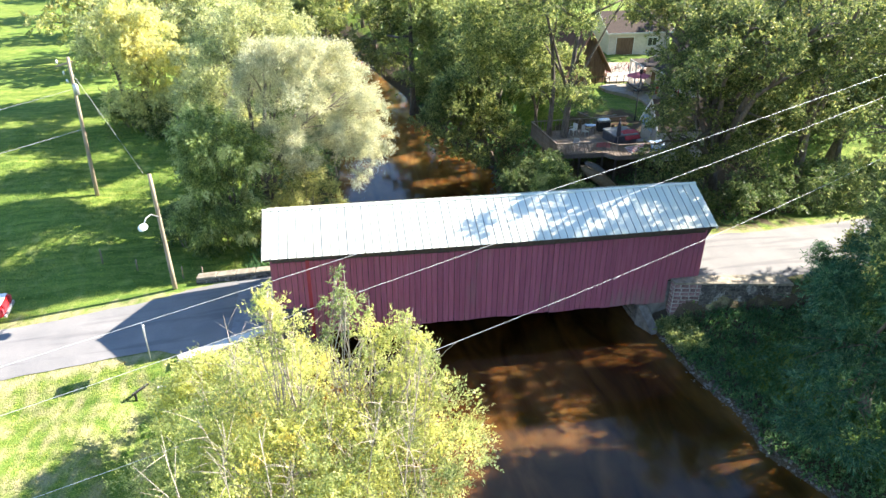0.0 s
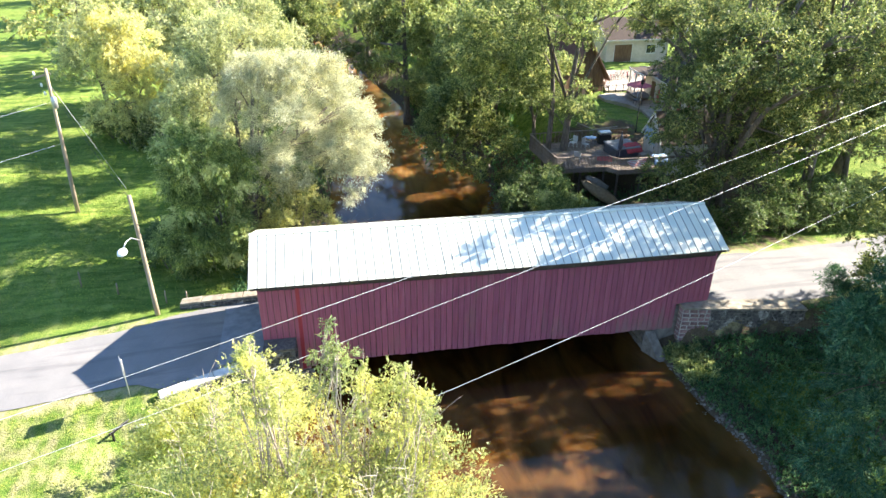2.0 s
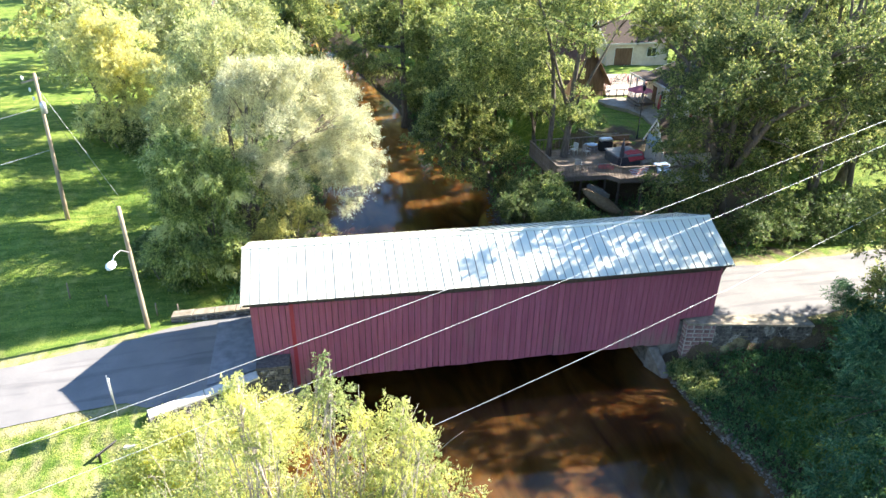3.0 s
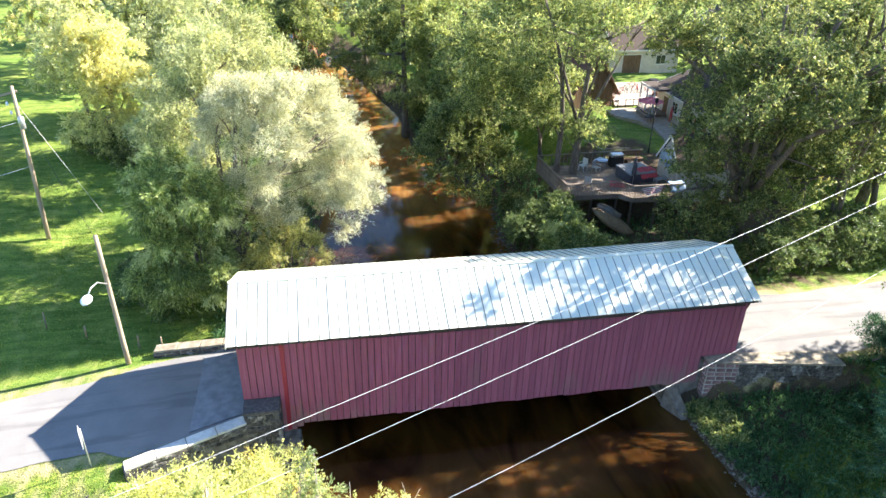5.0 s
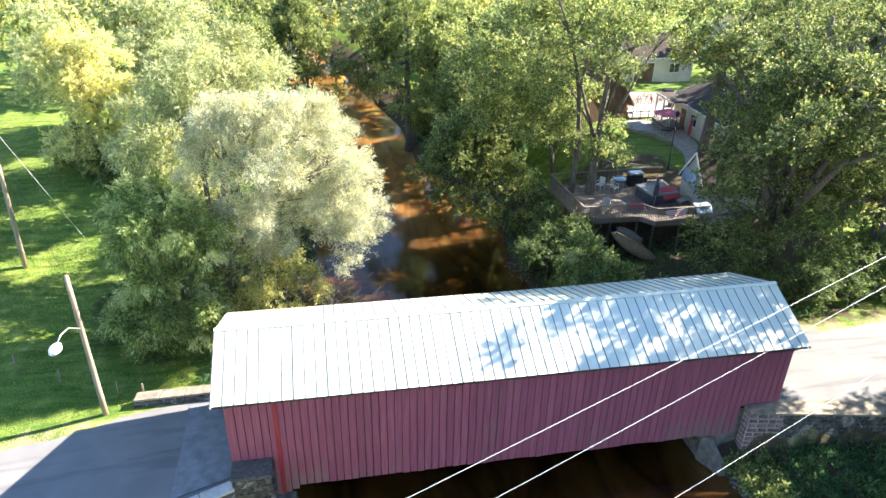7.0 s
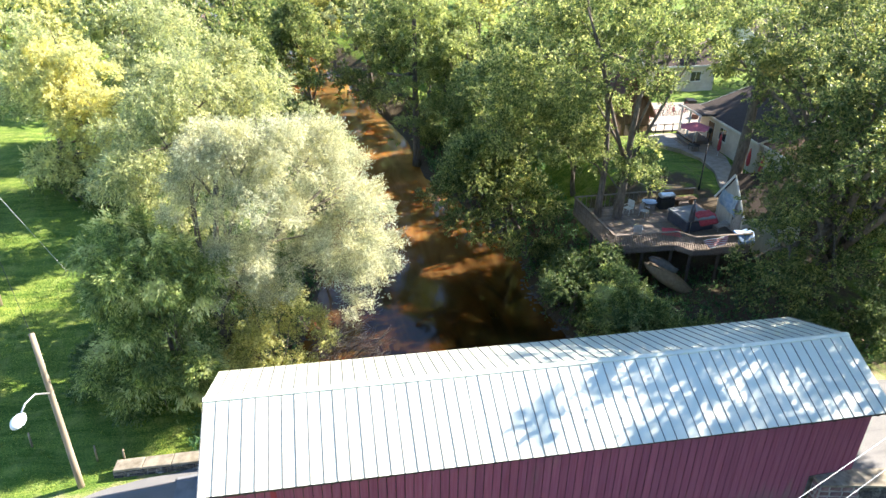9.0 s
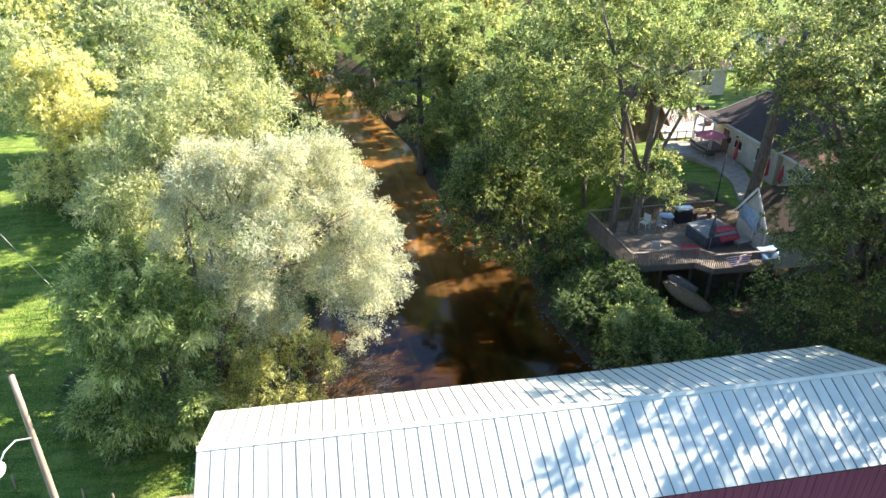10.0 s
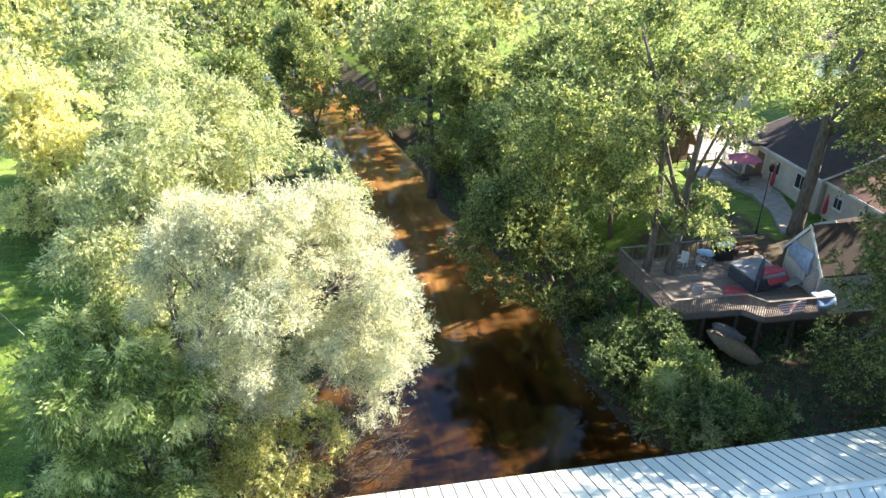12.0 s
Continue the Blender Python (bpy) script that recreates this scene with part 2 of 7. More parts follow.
def red_boards():
    """Barn-red boards, faded and dirty, each a little different, paler towards worn patches."""
    m, n, l, b = material("barn_red_boards", 0.8, 0, 0.3)
    g = noise_tex(n, l, 5, 6, "Position", (3, 3, 0.12))
    c = ramp(n, l, g, [(0.3, (0.30, 0.080, 0.125)), (0.7, (0.38, 0.125, 0.175))])
    r = n.new("ShaderNodeObjectInfo").outputs["Random"]
    c = mixed(n, l, 1.0, c, ramp(n, l, r, [(0, (0.86, 0.86, 0.88)), (0.5, (1, 1, 1)), (1, (1.08, 1.07, 1.06))]), "MULTIPLY")
    w = noise_tex(n, l, 0.5, 5, "Position", (1.5, 1, 0.5))
    c = mixed(n, l, ramp(n, l, w, [(0.58, (0, 0, 0)), (0.75, (0.5, 0.5, 0.5))]), c, (0.25, 0.17, 0.14))
    l.new(c, b.inputs["Base Color"])
    bump(n, l, g, 0.35, 0.006, b)
    return m


def ground_mat():
    """Meadow grass, worn to straw and soil in patches; leaf litter and mud by the creek (attribute 'bare', which also
    darkens the shaded yard).
    """
    m, n, l, b = material("meadow_ground", 0.95, 0, 0.15)
    fine, mid, big = noise_tex(n, l, 14, 6), noise_tex(n, l, 1.6, 5, stretch=(1, 0.5, 1)), noise_tex(n, l, 0.12, 4)
    c = ramp(n, l, fine, [(0.25, (0.034, 0.092, 0.015)), (0.5, (0.125, 0.19, 0.032)), (0.8, (0.34, 0.365, 0.085))])
    c = mixed(n, l, ramp(n, l, mid, [(0.5, (0, 0, 0)), (0.72, (0.55, 0.55, 0.55))]), c, (0.30, 0.32, 0.10))
    c = mixed(n, l, ramp(n, l, big, [(0.45, (0, 0, 0)), (0.7, (0.5, 0.5, 0.5))]), c, (0.13, 0.235, 0.045))
    streak = noise_tex(n, l, 1.3, 5, stretch=(0.3, 1.4, 1), distort=0.6)
    c = mixed(n, l, 0.9, c, ramp(n, l, streak, [(0.32, (0.55, 0.66, 0.5)), (0.5, (1, 1, 1)), (0.68, (1.45, 1.3, 1.25))]), "MULTIPLY")
    soil = ramp(n, l, fine, [(0.3, (0.055, 0.042, 0.028)), (0.7, (0.13, 0.10, 0.065))])
    at = n.new("ShaderNodeAttribute")
    at.attribute_name = "bare"
    add = n.new("ShaderNodeMath")
    add.operation = "ADD"
    l.new(at.outputs["Fac"], add.inputs[0])
    sub = n.new("ShaderNodeMath")
    sub.operation = "MULTIPLY_ADD"
    l.new(mid, sub.inputs[0])
    sub.inputs[1].default_value, sub.inputs[2].default_value = 1.2, -0.6
    l.new(sub.outputs[0], add.inputs[1])
    c = mixed(n, l, ramp(n, l, add.outputs[0], [(0.35, (0, 0, 0)), (0.65, (1, 1, 1))]), c, soil)
    dry = n.new("ShaderNodeAttribute")
    dry.attribute_name = "dry"
    straw = ramp(n, l, fine, [(0.3, (0.22, 0.19, 0.09)), (0.7, (0.44, 0.39, 0.21))])
    more = n.new("ShaderNodeMath")
    more.operation = "ADD"
    l.new(dry.outputs["Fac"], more.inputs[0])
    l.new(sub.outputs[0], more.inputs[1])
    c = mixed(n, l, ramp(n, l, more.outputs[0], [(0.3, (0, 0, 0)), (0.7, (1, 1, 1))]), c, straw)
    l.new(c, b.inputs["Base Color"])
    bump(n, l, fine, 0.9, 0.08, b)
    return m


def road_mat():
    """Old bleached asphalt with a few darker seams and patches."""
    m, n, l, b = material("bleached_asphalt", 0.9, 0, 0.3)
    f, w, s = noise_tex(n, l, 60, 4), noise_tex(n, l, 0.5, 5), noise_tex(n, l, 0.9, 4, stretch=(0.15, 1.6, 1))
    c = ramp(n, l, f, [(0.3, (0.165, 0.163, 0.165)), (0.7, (0.275, 0.268, 0.262))])
    c = mixed(n, l, 0.8, c, ramp(n, l, w, [(0.35, (0.82, 0.82, 0.83)), (0.65, (1.08, 1.06, 1.04))]), "MULTIPLY")
    c = mixed(n, l, 0.7, c, ramp(n, l, s, [(0.36, (0.68, 0.68, 0.70)), (0.46, (1, 1, 1))]), "MULTIPLY")
    l.new(c, b.inputs["Base Color"])
    bump(n, l, f, 0.4, 0.006, b)
    return m


def water_mat():
    """Silty brown creek: suspended mud glows softly in the sun, the surface mirrors trees and sky. Its tint also paints
    in shaded and sunlit water.
    """
    m, n, l, b = material("silty_creek_water", 0.07, 0, 0.5)
    b.inputs["IOR"].default_value = 1.33
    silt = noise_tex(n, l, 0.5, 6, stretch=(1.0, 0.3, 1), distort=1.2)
    # near-black and tan tones: deep and shallow water, also painted shade and sun
    shaded_pool = ramp(n, l, silt, [(0.3, (0.011, 0.0045, 0.0013)), (0.7, (0.060, 0.025, 0.006))])
    sunlit_shoal = ramp(n, l, silt, [(0.3, (0.28, 0.13, 0.033)), (0.7, (0.66, 0.37, 0.125))])
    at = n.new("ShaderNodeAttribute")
    at.attribute_name = "sunlit_shallow"
    c = mixed(n, l, at.outputs["Fac"], shaded_pool, sunlit_shoal)
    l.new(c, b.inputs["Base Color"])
    b.inputs["Subsurface Weight"].default_value = 1.0
    b.inputs["Subsurface Radius"].default_value = (1.0, 0.5, 0.2)
    b.inputs["Subsurface Scale"].default_value = 0.24
    rip = noise_tex(n, l, 1.6, 3, stretch=(1, 0.7, 1))
    bump(n, l, rip, 0.10, 0.05, b)
    return m


def worn_boards():
    """The same red boards where rain from the road has washed the lower corner grey in streaks."""
    m, n, l, b = material("weather_washed_red_boards", 0.85, 0, 0.3)
    g = noise_tex(n, l, 5, 6, "Position", (3, 3, 0.12))
    c = ramp(n, l, g, [(0.3, (0.30, 0.080, 0.125)), (0.7, (0.38, 0.125, 0.175))])
    geo, sp = n.new("ShaderNodeNewGeometry"), n.new("ShaderNodeSeparateXYZ")
    l.new(geo.outputs["Position"], sp.inputs[0])
    up_to, streak = n.new("ShaderNodeMapRange"), n.new("ShaderNodeMath")
    l.new(sp.outputs[2], up_to.inputs[0])
    up_to.inputs[1].default_value, up_to.inputs[2].default_value, up_to.inputs[3].default_value, up_to.inputs[4].default_value = -1.7, 0.6, 0.45, -0.15
    streak.operation = "ADD"
    l.new(up_to.outputs[0], streak.inputs[0])
    l.new(noise_tex(n, l, 1.4, 6, "Position", (3.5, 1, 0.35)), streak.inputs[1])
    c = mixed(n, l, ramp(n, l, streak.outputs[0], [(0.55, (0, 0, 0)), (0.95, (0.7, 0.7, 0.7))]), c, (0.24, 0.17, 0.155))
    l.new(c, b.inputs["Base Color"])
    bump(n, l, g, 0.35, 0.006, b)
    return m


RED_WORN = worn_boards()
ROOF, RED, GROUND, ROAD, WATER = roof_metal(), red_boards(), ground_mat(), road_mat(), water_mat()

# ---- builders ----
def empty(name, at=(0, 0, 0)):
    ob = new(name)
    ob.location = at
    ob.empty_display_size = 0.2
    return ob


def mesh_from(name, verts, faces, mat, smooth=False):
    me = bpy.data.meshes.new(name)
    me.from_pydata([tuple(v) for v in verts], [], [tuple(f) for f in faces])
    me.materials.append(mat)
    if smooth:
        me.polygons.foreach_set("use_smooth", [True] * len(me.polygons))
    me.update()
    return me


def under(ob, parent, label=""):
    """Hang ob under parent; its coordinates are the world's."""
    ob.parent = parent
    ob.matrix_parent_inverse = Matrix.Translation(-parent_place(parent))
    if label:
        tagged(ob, label)
    return ob


def parent_place(ob):
    """Parts hold world coordinates; only the empty of a thing is off the origin."""
    return Vector(ob.location) if ob.type == "EMPTY" else Vector((0, 0, 0))


def part(name, bm, mat, parent, label="", smooth=False):
    me = bpy.data.meshes.new(name)
    bm.to_mesh(me)
    bm.free()
    me.materials.append(mat)
    if smooth:
        me.polygons.foreach_set("use_smooth", [True] * len(me.polygons))
    return under(new(name, me), parent, label)


def piece(name, me, m, parent, label=""):
    """A part on a shared mesh, at the pose m in the world."""
    ob = new(name, me)
    ob.parent = parent
    ob.matrix_basis = Matrix.Translation(-parent_place(parent)) @ m
    if label:
        tagged(ob, label)
    return ob


def box_bm(size, at=(0, 0, 0), bevel=0.0, turn=0.0, jitter=0.0, rng=None):
    bm = bmesh.new()
    bmesh.ops.create_cube(bm, size=1.0)
    for v in bm.verts:
        v.co = Vector((v.co.x * size[0], v.co.y * size[1], v.co.z * size[2]))
        if jitter:
            v.co += Vector([rng.uniform(-jitter, jitter) for _ in range(3)])
    if bevel:
        bmesh.ops.bevel(bm, geom=bm.edges[:], offset=bevel, segments=1, affect="EDGES", clamp_overlap=True)
    bmesh.ops.transform(bm, matrix=pose(*at, 0, 0, turn), verts=bm.verts)
    return bm


def box_mesh(name, size, mat, bevel=0.0, jitter=0.0, rng=None):
    bm = box_bm(size, (0, 0, 0), bevel, 0, jitter, rng)
    me = bpy.data.meshes.new(name)
    bm.to_mesh(me)
    bm.free()
    me.materials.append(mat)
    return me


def beam_bm(a, b, w, h, bevel=0.0):
    """A bar from a to b, w wide and h high."""
    a, b = Vector(a), Vector(b)
    d = b - a
    bm = box_bm((d.length, w, h), (0, 0, 0), bevel)
    yaw = math.atan2(d.y, d.x)
    pitch = -math.atan2(d.z, math.hypot(d.x, d.y))
    m = Matrix.Translation((a + b) / 2) @ Euler((0, pitch, yaw)).to_matrix().to_4x4()
    bmesh.ops.transform(bm, matrix=m, verts=bm.verts)
    return bm


def prism_bm(outline, z0, z1):
    """An upright prism over a plan outline."""
    bm = bmesh.new()
    lo = [bm.verts.new((x, y, z0)) for x, y in outline]
    hi = [bm.verts.new((x, y, z1)) for x, y in outline]
    bm.faces.new(hi)
    bm.faces.new(lo[::-1])
    for i in range(len(lo)):
        j = (i + 1) % len(lo)
        bm.faces.new((lo[i], lo[j], hi[j], hi[i]))
    bmesh.ops.recalc_face_normals(bm, faces=bm.faces)
    return bm


def solid_bm(points, faces):
    bm = bmesh.new()
    v = [bm.verts.new(p) for p in points]
    for f in faces:
        bm.faces.new([v[i] for i in f])
    bmesh.ops.recalc_face_normals(bm, faces=bm.faces)
    return bm


def add_tube(verts, faces, path, radii, sides=6):
    path = [Vector(p) for p in path]
    base = len(verts)
    for i, p in enumerate(path):
        d = (path[min(i + 1, len(path) - 1)] - path[max(i - 1, 0)]).normalized()
        u = d.cross(Vector((0, 0, 1)) if abs(d.z) < 0.9 else Vector((1, 0, 0))).normalized()
        w = d.cross(u)
        for k in range(sides):
            a = 2 * math.pi * k / sides
            verts.append(p + (u * math.cos(a) + w * math.sin(a)) * radii[i])
    for i in range(len(path) - 1):
        for k in range(sides):
            k2 = (k + 1) % sides
            faces.append((base + i * sides + k, base + i * sides + k2, base + (i + 1) * sides + k2, base + (i + 1) * sides + k))
    faces.append(tuple(base + k for k in range(sides))[::-1])
    faces.append(tuple(base + (len(path) - 1) * sides + k for k in range(sides)))


def tube_part(name, path, radii, mat, parent, label="", sides=8):
    v, f = [], []
    add_tube(v, f, path, radii, sides)
    return under(new(name, mesh_from(name, v, f, mat, True)), parent, label)


def leaf_mesh(name, base, way, side, length, width, mat):
    """One mesh of many pointed leaves: base points, directions and sides as arrays."""
    n = len(base)
    length, width = np.asarray(length).reshape(-1, 1), np.asarray(width).reshape(-1, 1)
    co = np.stack([base - side * width / 2, base + side * width / 2, base + way * length], 1).reshape(-1, 3)
    me = bpy.data.meshes.new(name)
    me.vertices.add(3 * n)
    me.vertices.foreach_set("co", co.astype(np.float32).ravel())
    me.loops.add(3 * n)
    me.loops.foreach_set("vertex_index", np.arange(3 * n, dtype=np.int32))
    me.polygons.add(n)
    me.polygons.foreach_set("loop_start", np.arange(0, 3 * n, 3, dtype=np.int32))
    me.materials.append(mat)
    me.update(calc_edges=True)
    return me


def unit(a):
    return a / (np.linalg.norm(a, axis=-1, keepdims=True) + 1e-9)


def sprays(rng, at, out, twig, per, length, width, droop, spread=0.6):
    """Leaves along short twigs that start at the points 'at' and head 'out'."""
    n = len(at)
    way = unit(out + rng.normal(0, 0.45, (n, 3)) + np.array([0, 0, -droop]))
    s = np.tile(np.linspace(0.05, 1, per), (n, 1)) * twig * rng.uniform(0.6, 1.3, (n, 1))
    p = at[:, None] + way[:, None] * s[..., None]
    p[..., 2] -= droop * 0.35 * s ** 2
    p += rng.normal(0, 0.10 * twig, p.shape)
    d = unit(way[:, None] + rng.normal(0, spread, (n, per, 3)) + np.array([0, 0, -droop * 0.6]))
    face = unit(out[:, None] + np.array([0, 0, 0.35]) + rng.normal(0, 0.55, (n, per, 3)))
    side = unit(np.cross(d, face))
    k = n * per
    return p.reshape(k, 3), d.reshape(k, 3), side.reshape(k, 3), length * rng.uniform(0.6, 1.25, k), width * rng.uniform(0.7, 1.2, k)


def crown_points(rng, lobes, count, ragged=0.22, floor=None, tuft=0.85):
    """Twig starts on tufts that cover a heap of ellipsoid lobes, with lumps and gaps between the tufts."""
    area = np.array([(a * b + b * c + a * c) for _, (a, b, c) in lobes])
    pts, outs = [], []
    for (c, r), share in zip(lobes, area / area.sum()):
        c, r = np.array(c), np.array(r)
        k = max(5, int(1.75 * (r[0] * r[1] + r[1] * r[2] + r[0] * r[2]) / 3 / tuft ** 2))
        u = unit(rng.normal(0, 1, (k, 3)))
        u[:, 2] = np.where(u[:, 2] < -0.6, -u[:, 2], u[:, 2])
        fa = rng.normal(0, 3.2, 3)
        lump = 1 + ragged * np.sin(u @ fa + rng.uniform(0, 6)) + rng.normal(0, ragged * 0.35, k)
        heart = c + u * r * (lump * rng.uniform(0.70, 1.0, k))[:, None]
        size = tuft * rng.uniform(0.55, 1.35, k) * np.minimum(1, r.min() / (1.6 * tuft))
        n = np.maximum(3, (count * share * size ** 2 / (size ** 2).sum())).astype(int)
        i = np.repeat(np.arange(k), n)
        w = unit(rng.normal(0, 1, (len(i), 3)) + u[i] * 0.7 + np.array([0, 0, 0.35]))
        p = heart[i] + w * (size[i] * rng.uniform(0.25, 1.0, len(i)) ** 0.6)[:, None] * np.array([1, 1, 0.72])
        pts.append(p)
        outs.append(w)
        m = int(count * share * 0.05)
        g = unit(rng.normal(0, 1, (m, 3)))
        pts.append(c + g * r * rng.uniform(0.4, 1.12, (m, 1)))
        outs.append(g)
    p, o = np.concatenate(pts), np.concatenate(outs)
    if floor is not None:
        keep = p[:, 2] > floor
        p, o = p[keep], o[keep]
    return p, o


def lobes_in(rng, centre, radii, count, size=(0.36, 0.55), low=-0.5):
    """Sub-crowns heaped round a core, for an uneven outline."""
    centre, radii = np.array(centre, float), np.array(radii, float)
    out = [(tuple(centre), tuple(radii * 0.62))]
    for i in range(count):
        u = unit(rng.normal(0, 1, 3))
        u[2] = max(u[2], low)
        s = rng.uniform(*size)
        out.append((tuple(centre + u * radii * (1.0 - s * 0.85)), tuple(radii * s * rng.uniform(0.85, 1.15, 3))))
    return out


def tree(name, base, lobes, mat, seed, twigs, leaf, label, per=14, twig=0.55, droop=0.15, trunk=0.25, bark=None, fork=0.45,
         category="tree", ragged=0.22, stems=1, crest=None, trunk_path=None, boughs=(), floor=None, limbs=None, spread=0.6, tuft=0.85):
    """A tapered trunk with limbs to every lobe, and a crown of leaves on twigs."""
    rng = np.random.default_rng(seed)
    bark = bark or BARK
    ob = tagged(empty(name, base), label, category)
    base = Vector(base)
    cen = Vector(np.mean([c for c, _ in lobes], axis=0))
    top = crest or max(c[2] for c, r in lobes)
    v, f = [], []
    forks = []
    for s in range(stems):
        off = Vector((rng.normal(0, 0.35), rng.normal(0, 0.35), 0)) if stems > 1 else Vector((0, 0, 0))
        tip = Vector((cen.x, cen.y, top)) + off * 3
        path, rad = [], []
        for i in range(8):
            t = i / 7
            w = Vector((rng.normal(0, 0.12), rng.normal(0, 0.12), 0)) * (t > 0)
            path.append((base + off).lerp(tip, t) + Vector(((tip.x - base.x) * 0.15 * math.sin(math.pi * t), 0, 0)) + w)
            rad.append(trunk * (1.25 if i == 0 else 1 - 0.85 * t))
        path[0].z -= 0.3
        if trunk_path:
            path = [Vector(p) for p in trunk_path]
            while len(path) < 8:
                k = max(range(len(path) - 1), key=lambda q: (path[q + 1] - path[q]).length)
                path.insert(k + 1, path[k].lerp(path[k + 1], 0.5))
            rad = [trunk * (1.25 if i == 0 else 1 - 0.6 * i / 7) for i in range(8)]
        add_tube(v, f, path, rad, 10)
        forks.append(path)
    for bp, r0, r1 in boughs:
        add_tube(v, f, bp, list(np.linspace(r0, r1, len(bp))), 7)
    split = twigs > 2400
    tv, tf = v, f
    for i, (c, r) in enumerate(lobes[:limbs] if limbs else lobes):
        if split:
            v, f = [], []
        path = forks[i % stems]
        c = Vector(c)
        t = min(0.95, max(0.2, fork + 0.35 * rng.uniform(-1, 1)))
        k = min(6, int(t * 7))
        a = path[k].lerp(path[k + 1], t * 7 - k)
        bend = a.lerp(c, 0.5) + Vector((rng.normal(0, 0.3), rng.normal(0, 0.3), 0.12 * (c - a).length))
        rr = trunk * (1 - 0.85 * t)
        add_tube(v, f, [a, a.lerp(bend, 0.6), bend, c], [rr * 0.7, rr * 0.5, rr * 0.36, 0.02], 6)
        for _ in range(4):
            e = c + Vector(unit(rng.normal(0, 1, 3)) * np.array(r) * 0.85)
            s = bend.lerp(c, rng.uniform(0.1, 0.9))
            add_tube(v, f, [s, s.lerp(e, 0.55) + Vector((0, 0, 0.12)), e], [rr * 0.26, rr * 0.16, 0.012], 4)
        if split:
            under(new("limb", mesh_from("limb", v, f, bark, True)), ob)
    under(new("trunk", mesh_from("trunk", tv, tf, bark, True)), ob)
    p, o = crown_points(rng, lobes, int(twigs * 0.96), ragged, floor, tuft)
    me = leaf_mesh("crown", *sprays(rng, p, o, twig, per, leaf[0] * 0.73, leaf[1] * 0.85, droop, spread), mat)
    under(new("crown", me), ob)
    return ob


# ---- the lie of the land ----
RIGHT_BANK = [(30, -70), (29, -40), (27.5, -26), (25.6, -18), (23.8, -14), (24.2, -11.6), (23.4, -8.5), (23.1, -4.2), (22.6, 0), (22.0, 5), (21.0, 10), (19.1, 13.3), (18.4, 18.5), (19.4, 24.7),
              (16.2, 36), (14.4, 41), (14.2, 52), (11.5, 66), (8.2, 82), (2, 105), (-10, 140), (-30, 190)]
LEFT_BANK = [(6, -70), (5.5, -40), (4.2, -26), (3.4, -18), (3.0, -14), (2.8, -11.6), (2.6, -8.5), (2.5, -4.2), (2.5, 0), (2.2, 5), (1.9, 10), (2.6, 13.3), (3.6, 18.5), (4.6, 24.7),
             (5.6, 36), (5.8, 41), (4.6, 52), (2.6, 66), (-0.8, 82), (-7, 105), (-19, 140), (-39, 190)]
WATER_Z = -3.2
RY, RX = np.array([p[1] for p in RIGHT_BANK], float), np.array([p[0] for p in RIGHT_BANK], float)
LX = np.interp(RY, [p[1] for p in LEFT_BANK], [p[0] for p in LEFT_BANK])


def road_y(x):
    """Centre line of the lane."""
    return np.interp(x, [-400, -60, -31, -15.7, -9.3, -6.1, -1, 0, 26, 33, 42, 60, 400], [-68, -12.3, -5.6, -2.24, -1.24, -0.92, -0.41, -0.3, -0.2, -0.4, 0.2, 3, 60])


def road_z(x):
    return np.interp(x, [-400, -60, -30, -15, -9, -5, 0, 26, 40, 80, 400], [-1.7, -1.7, -1.65, -1.45, -1.2, -0.88, -0.5, 0.0, 0.05, 0.6, 2.0])


def smooth(a, b, x):
    t = np.clip((x - a) / (b - a), 0, 1)
    return t * t * (3 - 2 * t)


